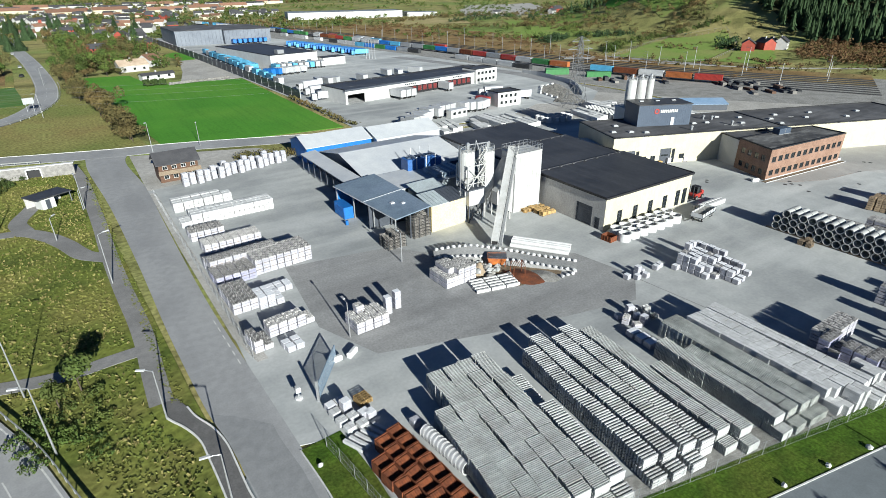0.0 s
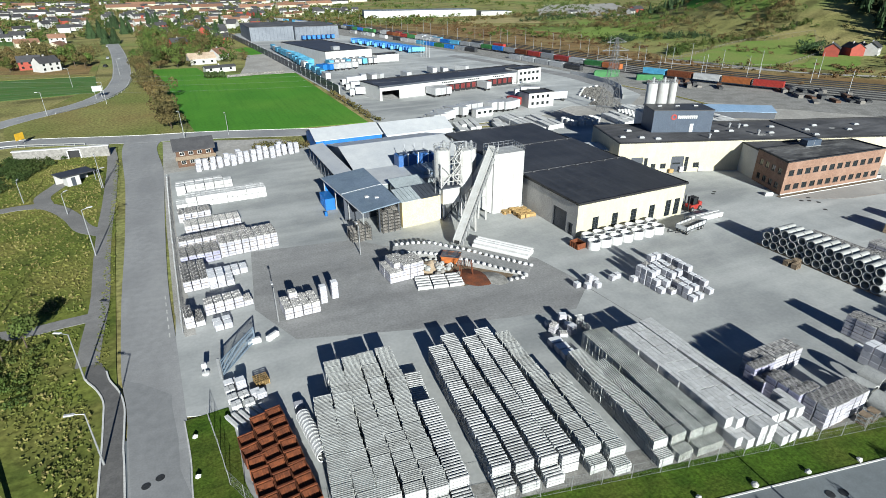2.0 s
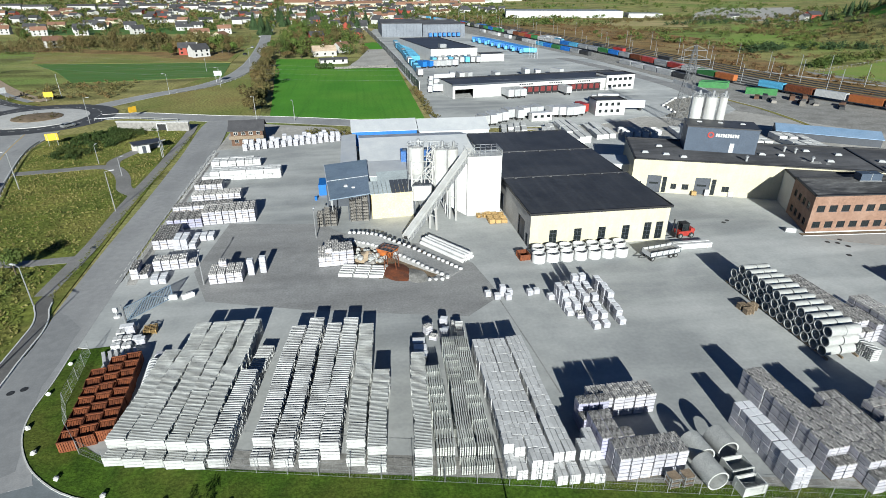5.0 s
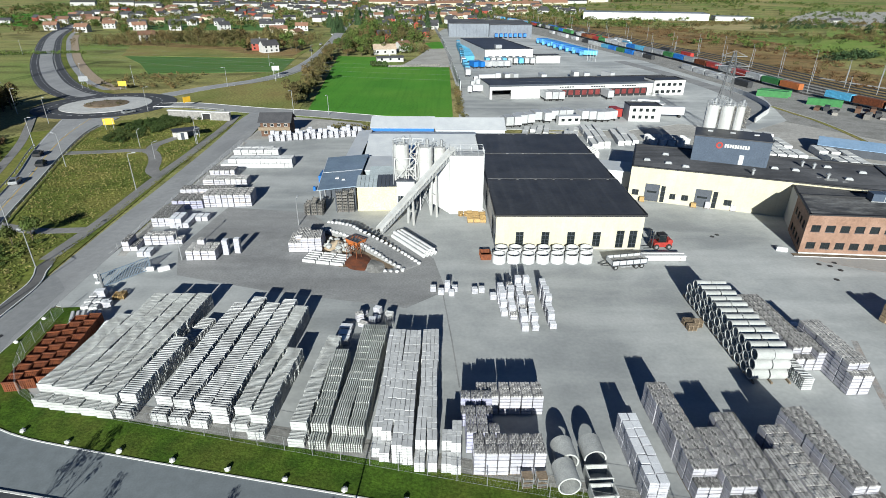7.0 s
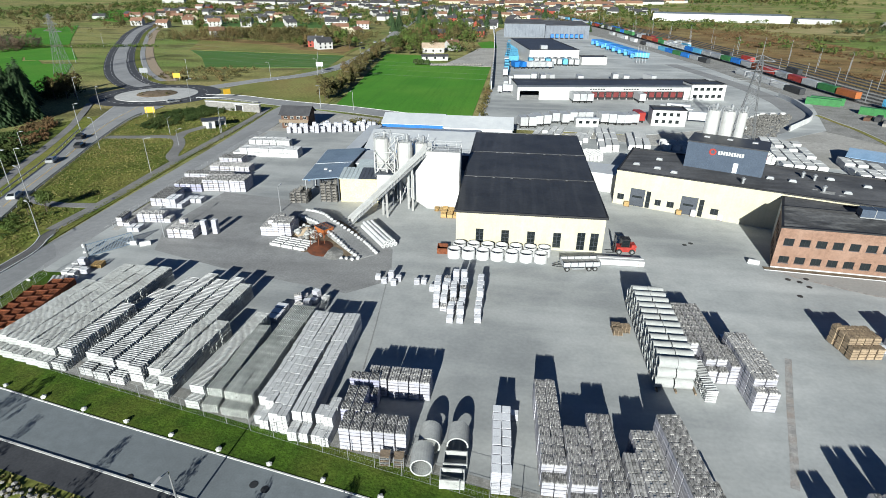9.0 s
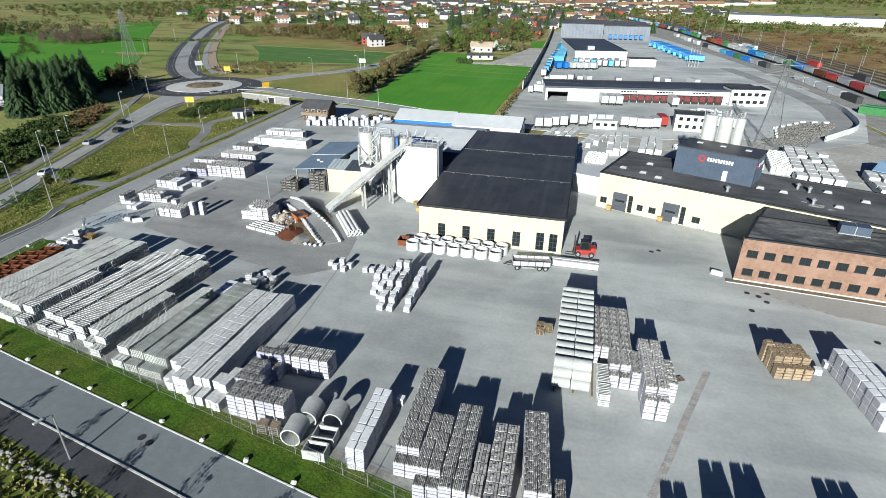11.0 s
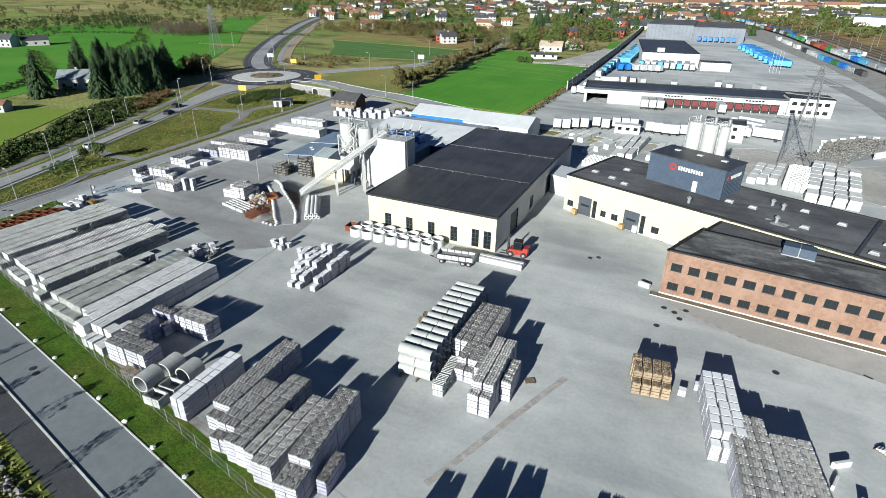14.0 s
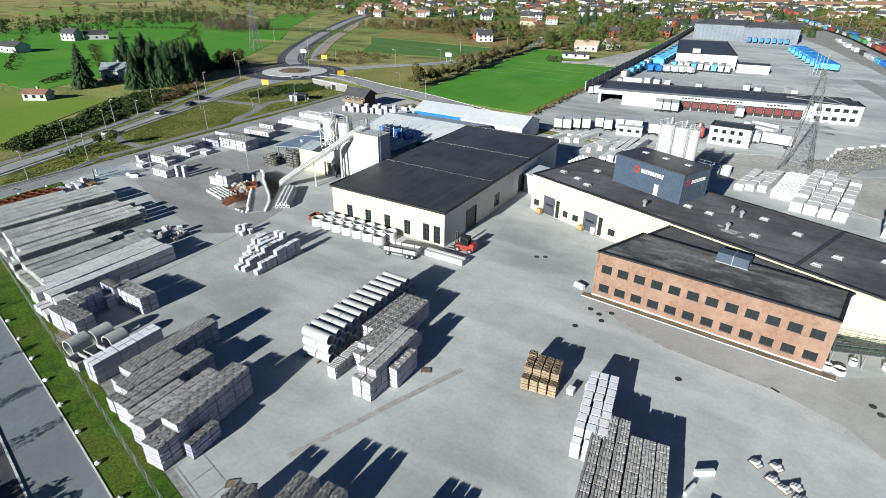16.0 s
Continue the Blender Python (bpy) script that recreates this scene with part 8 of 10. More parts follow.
WH_MESH = mesh_of("axle", Geo().lathe([(0.3, -1.2), (0.5, -1.18), (0.5, -0.9), (0.1, -0.88), (0.1, 0.88), (0.5, 0.9), (0.5, 1.18), (0.3, 1.2)], 10, at=pose(0, 0, 0, 0, 90, 0)), "tyre")


def wheel_simple(t, x, y):
    part("axle", WH_MESH, None, t, at=pose(x, y, 0.5))


# long loading terminal
TA = 9.0
TF = local(88.0, 202.6, TA)
dock = [(22 + 3.0 * k, 24.2 + 3.0 * k, 0.9, 3.1) for k in range(16)]
term, tm = building("terminal_building", "long white freight terminal with black roof and loading docks", "terminal building",
                    [TF(0, 0), TF(86, 0), TF(86, 18), TF(0, 18)], 5.5, "wall_white", "roof_felt",
                    {0: [(1.0, 9.0, 0.05, 3.6)] + dock + [(30 + 14 * j + 1.1 * k, 30.8 + 14 * j + 1.1 * k, 4.0, 4.5) for j in range(3) for k in range(6)]})
for s0, s1, z0, z1 in dock:
    part("dock_door", Geo().box(s0, s1, 0.1, 0.16, z0, z1, at=tm[0]), "dock_red", term, "dark red loading dock door")
    part("dock_shelter", Geo().box(s0 - 0.35, s0, -0.25, 0, z0 - 0.1, z1 + 0.3, at=tm[0]).box(s1, s1 + 0.35, -0.25, 0, z0 - 0.1, z1 + 0.3, at=tm[0]).box(s0, s1, -0.25, 0, z1, z1 + 0.3, at=tm[0]), "black", term)
    part("dock_bumper", Geo().box(s0 - 0.2, s1 + 0.2, -0.5, 0, 0.2, 1.0, at=tm[0]), "black", term)
for j in range(3):
    for k in range(6):
        part("window", Geo().box(30 + 14 * j + 1.1 * k, 30.8 + 14 * j + 1.1 * k, 0.1, 0.14, 4.0, 4.5, at=tm[0]), "glass", term)
part("roof_edge", Geo().box(-0.4, 86.4, -0.5, 0.0, 5.15, 5.8, at=tm[0]), "metal_dark", term, "deep dark roof edge")
part("canopy_wall", Geo().box(0, 86, -0.12, 0, 3.7, 3.8, at=tm[0]), "wall_white", term)
endb, em = building("terminal_office", "white three-storey office at the terminal's end", "office building", [TF(72, -1.2), TF(86.4, -1.2), TF(86.4, 8), TF(72, 8)], 6.3, "wall_white", "roof_felt",
                    {0: [(1 + 2.6 * k, 2.6 + 2.6 * k, z, z + 1.2) for k in range(5) for z in (1.0, 3.9)]})
for k in range(5):
    for z in (1.0, 3.9):
        part("window", Geo().box(1 + 2.6 * k, 2.6 + 2.6 * k, 0.1, 0.14, z, z + 1.2, at=em[0]), "glass", endb)
# small white office block
OF = local(133.2, 163.6, -2)
ob_, obm = building("yard_office", "small white two-storey yard office", "office building", [OF(0, 0), OF(11, 0), OF(11, 7), OF(0, 7)], 5.3, "wall_white", "roof_felt",
                    {0: [(1.2 + 2.2 * k, 2.3 + 2.2 * k, z, z + 1.1) for k in range(4) for z in (1.0, 3.4)]})
for k in range(4):
    for z in (1.0, 3.4):
        part("window", Geo().box(1.2 + 2.2 * k, 2.3 + 2.2 * k, 0.1, 0.14, z, z + 1.1, at=obm[0]), "glass", ob_)
# second terminal and the dark hall behind it
SF = local(95.0, 318.0, 10)
se, sm = building("parcel_terminal", "white parcel terminal with black roof", "terminal building", [SF(0, 0), SF(30, 0), SF(30, 76), SF(1, 76)], 7.6, "wall_white", "roof_felt",
                  {0: [(2 + 4.2 * k, 4.6 + 4.2 * k, 1.0, 3.8) for k in range(6)]})
for k in range(6):
    part("dock_door", Geo().box(2 + 4.2 * k, 4.6 + 4.2 * k, 0.1, 0.16, 1.0, 3.8, at=sm[0]), "metal_dark", se)
part("roof_plant", Geo().box(8, 12, 6, 10, 7.6, 9.6, at=pose(95, 318, 0, 0, 0, 10)), "galv", se)
SW = local(126.0, 318, 8)
building("terminal_annex", "low white annex of the parcel terminal", "annex", [SW(0, 0), SW(15, 0), SW(15, 8), SW(0, 8)], 4.2, "wall_white", "roof_felt")
dk = thing("clad_warehouse", "large blue-grey clad warehouse in two bays", "warehouse")
for x0, x1, y0, y1, h in ((76, 112, 497, 565, 11.0), (112.3, 150, 492, 560, 10.4)):
    part("wall", Geo().prism([(x0, y0), (x1, y0), (x1, y1), (x0, y1)], 0, h), "clad_blue", dk)
    part("roof", Geo().prism([(x0 - 0.4, y0 - 0.4), (x1 + 0.1, y0 - 0.4), (x1 + 0.1, y1), (x0 - 0.4, y1)], h, h + 0.3), "roof_felt_grey", dk)
for k in range(24):
    y = 492 if k > 11 else 497
    part("panel_joint", Geo().box(77 + k * 3.0, 77.15 + k * 3.0, y - 0.15, y, 0, 10.4), "metal_dark", dk)
# screen wall beside the terminal
sw = thing("screen_wall", "long dark timber noise screen beside the terminal", "screen wall")
for a, b in zip([(76.5, 222), (74.5, 300), (72, 380), (68, 480)], [(74.5, 300), (72, 380), (68, 480), (62, 600)]):
    part("panel", Geo().beam((*a, 2.0), (*b, 2.0), 0.3, h=4.0), "metal_dark", sw)
    for k in range(8):
        p = Vector(a).lerp(Vector(b), k / 8)
        part("post", Geo().box(p.x - 0.2, p.x + 0.2, p.y - 0.2, p.y + 0.2, 0, 4.3), "galv", sw)
# parked vehicles
for k, (x, y) in enumerate(((90.4, 152.5), (93.2, 152.9), (95.4, 155.4), (98.2, 156.9), (101.2, 160.8), (104.4, 159.3), (107.2, 162.4), (110.0, 163.2), (112.6, 164.0), (117.6, 162.0), (120.2, 161.6), (122.7, 161.2), (125.2, 161.6), (127.8, 163.0), (130.4, 166.0))):
    truck(x, y + random.uniform(-0.3, 0.3), 12 + random.uniform(-4, 4), "red" if k == 14 else "white_box", "white_box" if k % 2 == 0 else None, 4.4 + (k % 3) * 0.6)
for k, (s, c) in enumerate(((22.6, "white_box"), (25.4, "white_box"), (28.2, "white_box"), (49.4, "white_box"))):
    x, y = TF(s, -8.2)
    truck(x, y, TA, c, None, 7.4)
for x, y, a in ((150, 176, 60), (146, 172, 65), (151, 183, 70), (155, 170, 80), (90, 216, 80), (92, 232, 95), (94, 247, 100)):
    truck(x, y, a, "white_box", "white_box", 8)
for k in range(14):
    truck(82.0 + 0.4 * math.sin(k), 262 + k * 12, 2, "blue_sky" if k % 4 else "white_box", None, 7.5, "trailers along the screen wall")
for k in range(20):
    truck(88.5 - 0.06 * k, 322 + k * 4.3, 100, "blue_sky", None, 7.0, "blue trailers by the parcel terminal")
for k in range(24):
    truck(172 - 0.72 * k, 352 + k * 3.9, 75, "blue_bright" if k % 5 else "blue_sky", "blue_sky" if k % 3 == 0 else None, 9.0, "blue trucks on the apron")
for k in range(9):
    truck(96 + k * 3.3, 309, 5, "white_box" if k % 3 else "blue_sky", None, 7, "trailers at the parcel docks")
for k in (0, 1, 2, 5, 9, 10, 13):
    truck(96 + k * 4.4, 241 + 0.16 * k * 4.4 + random.uniform(0, 9), 10 + random.uniform(-20, 20), "white_box", None, 6.5 + k % 2, "trailers behind the terminal")
for k in range(6):
    truck(88 + k * 4, 292 + k, 20 + 8 * k, "blue_bright" if k < 2 else "white_box", None, 7, "trailers behind the terminal")
for k in range(7):
    x = 118 + k * 4.2
    truck(x, 484 + 0.2 * k, 0, "blue_bright", "blue_bright", 6, "blue vans by the clad warehouse")

# ---------------------------------------------------------------- railway
TRACK = smooth_line([(275, 90), (246, 155), (232, 200), (225.5, 240), (222, 290), (217, 345), (208, 405), (197, 490), (186, 580), (168, 670), (140, 780), (100, 920), (40, 1110)], 8)
def shift_line(line, off):
    out = []
    for i, q in enumerate(line):
        d = (Vector(line[min(len(line) - 1, i + 1)]) - Vector(line[max(0, i - 1)])).normalized()
        out.append((q[0] - d.y * off, q[1] + d.x * off))
    return out


rails = Geo()
for k in range(8):
    ln = shift_line(TRACK, -k * 6.0)
    for o in (-0.75, 0.75):
        ribbon(ln, o - 0.08, o + 0.08, 0.22, 0.2, rails)
strip("rail_grass", TRACK, -62, -22, 0.02, "moor", "weedy brown grass between the outer tracks", "grass")
bed = Geo()
for k in range(8):
    ribbon(shift_line(TRACK, -k * 6.0), -1.6, 1.6, 0.03, 0.05, bed)
solid("track_bed", bed, "ballast", "dark ballast strips under the rails", "ballast", kind="structure")
solid("rail_tracks", rails, "iron", "steel rails of the freight yard", "railway track", kind="structure")
COLS = ["green", "blue_sky", "white_box", "white_box", "red", "iron", "orange", "blue_bright", "green", "white_box", "galv", "rust", "iron", "white_box"]
CN = {"green": "green", "blue_sky": "light blue", "white_box": "white", "red": "red", "orange": "orange", "blue_bright": "blue", "galv": "grey", "rust": "brown", "iron": "dark"}
CMESH = {}
for c in set(COLS):
    g = Geo().box(0, 12.0, -1.22, 1.22, 0, 2.6)
    for k in range(24):
        g.box(0.1 + k * 0.5, 0.34 + k * 0.5, -1.26, -1.22, 0.15, 2.45).box(0.1 + k * 0.5, 0.34 + k * 0.5, 1.22, 1.26, 0.15, 2.45)
    CMESH[c] = mesh_of("container", g, c)
WAGON = mesh_of("flat_wagon", Geo().box(-0.4, 12.6, -1.3, 1.3, 0.75, 1.05).box(0.8, 2.6, -0.9, 0.9, 0.25, 0.75).box(9.8, 11.6, -0.9, 0.9, 0.25, 0.75), "iron")


def train(off, s0, s1, seed, skip=0.12, stacked=0.0, wagons=True):
    """Containers along a track between two distances from its start."""
    rnd = random.Random(seed)
    ln = [Vector(q) for q in shift_line(TRACK, off)]
    dist, nxt = 0.0, s0
    for a, b in zip(ln, ln[1:]):
        L = (b - a).length
        while nxt < dist + L and nxt < s1:
            p = a + (b - a) * ((nxt - dist) / L)
            ang = math.degrees(math.atan2((b - a).y, (b - a).x))
            if wagons and rnd.random() < 0.6:
                solid("flat_wagon", WAGON, None, "dark flat rail wagon under a container", "rail wagon", rz(p.x, p.y, 0.2, ang), "freight wagons")
            if rnd.random() > skip:
                for lev in range(1 + (rnd.random() < stacked)):
                    c = rnd.choice(COLS)
                    solid("container", CMESH[c], None, f"{CN[c]} corrugated steel shipping container in the rail yard", "shipping container",
                          rz(p.x, p.y, (1.25 if wagons else 0.05) + lev * 2.62, ang), "shipping containers")
            nxt += 13.2
        dist += L


train(0, 60, 640, 1, 0.06)
train(-6, 330, 700, 2, 0.35)
train(14, 158, 215, 3, 0.0, 0.0, False)
train(14, 262, 470, 5, 0.35, 0.0, False)
train(-18, 130, 420, 4, 0.72, 0.0, False)
for x, y, a in ((205, 214, -30), (208, 217, -30), (216, 196, -35)):
    solid("container", CMESH["green"], None, "bright green corrugated steel container by the ramp", "shipping container", rz(x, y, 0.02, a), "shipping containers")


def mast(x, y, h, a, name="rail_mast", label="tall slim lighting and catenary mast by the tracks"):
    t = thing(name, label, "mast", rz(x, y, 0, a), "masts along the railway")
    part("pole", Geo().rod((0, 0, 0), (0, 0, h), 0.16, 0.09, 6), "galv", t)
    part("arm", Geo().rod((0, 0, h - 0.6), (2.8, 0, h - 0.2), 0.06, n=5), "galv", t)


for k in range(40):
    for off, h in ((-3, 9), (-30, 9), (-48, 10)):
        ln = shift_line(TRACK, off)
        i = min(len(ln) - 2, 2 + k * 2)
        if (k + int(-off)) % 2 == 0 and k * 2 + 2 < len(ln) - 1:
            mast(*ln[i], h + (k % 3), 80)
for x, y in ((160, 330), (161.5, 329), (163, 328), (164.5, 327)):
    solid("flag_pole", Geo().rod((0, 0, 0), (0, 0, 11), 0.12, 0.07, 6), "white_box", "white flag pole in a row", "flag pole", rz(x, y), "flag poles")
RAMP = smooth_line([(160, 151), (163, 154), (172, 163), (181, 173.5), (187.6, 181.5), (191.2, 189), (193.2, 199), (195.2, 215), (194.5, 238), (192, 262), (187.5, 290), (180, 328)], 6)
strip("ramp_road", RAMP, -4, 4, 0.06, "yard_dark", "curved asphalt access ramp", "road")
solid("ramp_wall", ribbon(RAMP[13:46], -4.5, -4.25, 1.9, 1.9), "concrete_white", "pale parapet wall round the curved ramp", "wall", kind="structure")
ISLE = smooth_line([(198.6, 190), (199.4, 178), (200.6, 167), (200, 153), (198.6, 141), (197, 131)], 5)
strip("kerb_island", ISLE, -0.8, 0.8, 0.09, "heath", "narrow planted island beside the ramp", "verge")
solid("island_kerb", ribbon(ISLE, 0.8, 1.1, 0.16, 0.16), "concrete_white", "white kerb along the planted island", "kerb", kind="structure")
bl = gable_hall("blue_roof_shed", "long low shed with pale blue metal roof", 0, 27, 0, 11, 2.2, 3.4, "metal_dark", "sheet_sky")
bl.matrix_basis = rz(175.5, 125.4, 0, -34)
# precast goods stored behind the warehouse
def unit_row(x, y, a, n, w, L, h, lays, label, group, mat="concrete_white"):
    """A row of precast units end to end, each a few slabs one over another."""
    f = local(x, y, a)
    me = mesh_of("slab", Geo().box(-w / 2, w / 2, 0.05, L - 0.08, 0.0, h / lays - 0.01, ch=0.07), mat)
    for j in range(n):
        px_, py_ = f(random.uniform(-0.12, 0.12), j * L)
        t = thing("precast_unit", label, "precast unit", rz(px_, py_, 0, a + random.uniform(-0.8, 0.8)), group)
        for k in range(lays if random.random() < 0.85 else lays - 1):
            part("slab", me, None, t, at=pose(random.uniform(-0.05, 0.05), random.uniform(-0.04, 0.04), k * h / lays))


def upright_pipes(x, y, a, nu, nv, r, h, group):
    """Pipes standing on end, packed like a honeycomb."""
    f, me = local(x, y, a), mesh_of("upright_pipe", Geo().tube(r, 0.16 * r, h, 14), "concrete_white")
    for i in range(nu):
        for j in range(nv):
            q = f((i + 0.5 * (j % 2)) * 2.04 * r, j * 1.78 * r)
            solid("upright_pipe", me, None, "pale concrete pipe standing on end in a packed group", "concrete pipe", rz(*q, 0, 10 * i), group)


GQ = "precast units behind the warehouse"
for k, n in enumerate((9, 9, 8, 8)):
    unit_row(157.0 + 2.6 * k, 116.0 - 0.4 * k, -9, n, 2.3, 3.3, 2.1, 3, "white stacked precast slabs in a long outdoor row", GQ)
for k, n in enumerate((5, 5, 4)):
    unit_row(172.6 + 2.6 * k, 110.4 - 1.0 * k, -9, n, 2.3, 3.3, 1.8, 3, "white stacked precast slabs in a long outdoor row", GQ)
for k in range(3):
    unit_row(145.4 + 2.3 * k, 124.0 + 0.8 * k, -12, 4, 1.9, 3.9, 1.5, 3, "pale precast slabs stacked on bearers", GQ)
upright_pipes(152.6, 123.4, -9, 4, 16, 0.62, 1.8, "upright pipes behind the warehouse")
GH = "precast units behind the hall"
for k in range(3):
    unit_row(112.2 + 2.0 * k, 127.6 + 0.6 * k, -4, 3, 1.7, 7.6, 2.0, 4, "long white precast beams stacked behind the hall", GH)
for k in range(3):
    unit_row(121.2 + 2.2 * k, 131.8 + 0.4 * k, -7, 2, 1.8, 8.6, 1.4, 3, "long white precast beams stacked behind the hall", GH)
for k in range(4):
    unit_row(93.0 + 2.4 * k, 139.0 + 0.9 * k, -14, 2, 1.7, 5.8, 1.4, 2, "pale precast units on bearers behind the hall", GH)
for k in range(3):
    unit_row(104.0 + 2.3 * k, 130.6 + 3.5 * k, -14, 3, 1.7, 5.0, 1.4, 2, "pale precast units on bearers behind the hall", GH)
upright_pipes(106.2, 119.6, -8, 5, 8, 0.5, 1.4, "upright pipes behind the hall")
for k in range(14):
    solid("manhole_ring", ring_mesh, None, "pale concrete manhole ring stored behind the hall", "manhole ring", rz(131.5 + 2.5 * (k % 5), 139.0 - 2.6 * (k // 5) - 0.5 * (k % 5), 0.0, 7 * k), "rings behind the warehouse")
wu = thing("site_hut", "long white site hut beside the parked lorries", "site hut", rz(107.6, 157.6, 0, 8))
part("wall", Geo().box(0, 7.6, 0, 2.6, 0.1, 2.8), "wall_white", wu)
part("roof", Geo().box(-0.1, 7.7, -0.1, 2.7, 2.8, 2.92), "sheet_white", wu)
for k in range(3):
    part("window", Geo().box(0.9 + 2.4 * k, 2.1 + 2.4 * k, -0.03, 0.0, 1.2, 2.1), "glass", wu)
# stone bank below the terminal apron, with white barrier blocks on its edge
rk = random.Random(51)
RIP = [(157.5, 158.5), (164, 163.8), (166.8, 176), (178.3, 187.6), (190, 190), (183, 176), (174, 162.5), (168.5, 151.2), (163.5, 150.5)]
area("stone_bank", RIP, 0.05, "riprap", "grey stony bank below the terminal apron", "stone bank")


def inside(x, y, poly):
    c = False
    for (x0, y0), (x1, y1) in zip(poly, poly[1:] + poly[:1]):
        if (y0 > y) != (y1 > y) and x < (x1 - x0) * (y - y0) / (y1 - y0) + x0:
            c = not c
    return c


rip, n = Geo(), 0
while n < 900:
    x, y = rk.uniform(157, 190), rk.uniform(150, 190)
    if inside(x, y, RIP):
        b = boulder(rk, rk.uniform(0.2, 0.42))
        rip.add([(p[0] + x, p[1] + y, p[2] + 0.15) for p in b.v], b.f)
        n += 1
solid("riprap", rip, "riprap", "loose grey riprap stones on the bank", "riprap", kind="stuff")
for (x0, y0), (x1, y1) in zip(RIP[1:4], RIP[2:5]):
    m = max(2, int(math.hypot(x1 - x0, y1 - y0) / 3.6))
    for k in range(m):
        solid("barrier_block", Geo().box(-0.9, 0.9, -0.3, 0.3, 0, 0.8, ch=0.1), "concrete_white", "white concrete barrier block along the apron edge", "barrier block", rz(x0 + (x1 - x0) * k / m, y0 + (y1 - y0) * k / m, 0.02, math.degrees(math.atan2(y1 - y0, x1 - x0))), "barrier blocks by the apron")

# dark lumber and scrap beside the tracks
rq = random.Random(15)
for k in range(34):
    x, y = rq.choice(((222, 172), (230, 165), (216, 178), (252, 142), (262, 130), (246, 120)))
    solid("timber_baulk", Geo().box(-0.9, 0.9, 0, rq.uniform(4, 8), 0, rq.uniform(0.7, 1.8), ch=0.15), rq.choice(("timber_brown", "iron", "timber_grey")), "dark timber baulk lying beside the railway", "timber", rz(x + rq.gauss(0, 5), y + rq.gauss(0, 5), 0, -40 + rq.uniform(-12, 12)), "timber by the railway")

# post fence round the eastern pasture, and its farm
pf2 = thing("post_fence", "weathered timber post fence round the pasture", "fence")
ring_pts = [(292, 245), (355, 273), (418, 297), (466, 275), (422, 239), (386, 218), (317, 194), (303, 201), (292, 245)]
for (x0, y0), (x1, y1) in zip(ring_pts, ring_pts[1:]):
    n = int(math.hypot(x1 - x0, y1 - y0) / 5)
    for k in range(n):
        x, y = x0 + (x1 - x0) * k / n, y0 + (y1 - y0) * k / n
        part("post", Geo().box(x - 0.09, x + 0.09, y - 0.09, y + 0.09, rise(x, y), rise(x, y) + 1.6), "timber_grey", pf2)
    part("rail", Geo().beam((x0, y0, rise(x0, y0) + 1.3), (x1, y1, rise(x1, y1) + 1.3), 0.1), "timber_grey", pf2)

# ---------------------------------------------------------------- pylons and wires
def pylon(x, y, h, a):
    t = thing("lattice_pylon", "tall grey steel lattice power pylon", "pylon", rz(x, y, 0, a))
    g = Geo()
    lev = [0, 0.2, 0.38, 0.54, 0.68, 0.8, 0.9, 1.0]
    wid = [3.4, 2.6, 2.0, 1.5, 1.15, 0.9, 0.7, 0.3]
    cor = [[Vector((sx * w, sy * w, h * l)) for sx, sy in ((-1, -1), (1, -1), (1, 1), (-1, 1))] for l, w in zip(lev, wid)]
    for lo, hi in zip(cor, cor[1:]):
        for k in range(4):
            j = (k + 1) % 4
            g.beam(lo[k], hi[k], 0.13).beam(lo[k], hi[j], 0.06).beam(lo[j], hi[k], 0.06).beam(hi[k], hi[j], 0.06)
            mid = (lo[k] + lo[j]) / 2
            g.beam(mid, hi[k], 0.045).beam(mid, hi[j], 0.045)
    part("tower", g, "steel_dull", t)
    for z, L in ((0.72, 6.5), (0.84, 5.0), (0.95, 3.6)):
        part("crossarm", Geo().beam((-L, 0, h * z), (L, 0, h * z), 0.2).beam((-L, 0, h * z), (0, 0, h * z + 1.6), 0.12).beam((L, 0, h * z), (0, 0, h * z + 1.6), 0.12), "steel_dull", t)


pylon(156.2, 145.8, 25, -15)
pylon(-143, 236, 28, -15)
for dz, L in ((0.72, 6.5), (0.84, 5.0)):
    for s in (-1, 1):
        a, b = Vector((156 + s * L * 0.3, 147.8 + s * L * 0.9, 24 * dz)), Vector((-143 + s * L * 0.3, 236 + s * L * 0.9, 28 * dz))
        vs, fs = [], []
        for k in range(25):
            u = k / 24
            p = a.lerp(b, u)
            z = p.z - 24 * u * (1 - u)
            vs += [(p.x, p.y - 0.01, z), (p.x, p.y + 0.01, z), (p.x, p.y, z + 0.018)]
            if k:
                fs += [(3 * k - 3 + i, 3 * k - 3 + (i + 1) % 3, 3 * k + (i + 1) % 3, 3 * k + i) for i in range(3)]
        solid("power_line", Geo().add(vs, fs), "steel_dull", "thin sagging power line between the pylons", "power line", group="power lines")

# ---------------------------------------------------------------- trees, hedges, houses
def quad_mesh(name, q, mat):
    """A mesh of loose four-sided leaves from an array of shape (n, 4, 3)."""
    n = len(q)
    me = bpy.data.meshes.new(name)
    me.vertices.add(4 * n)
    me.vertices.foreach_set("co", np.ascontiguousarray(q, dtype=np.float32).ravel())
    me.loops.add(4 * n)
    me.loops.foreach_set("vertex_index", np.arange(4 * n, dtype=np.int32))
    me.polygons.add(n)
    me.polygons.foreach_set("loop_start", np.arange(0, 4 * n, 4, dtype=np.int32))
    me.materials.append(M[mat])
    me.update(calc_edges=True)
    return me


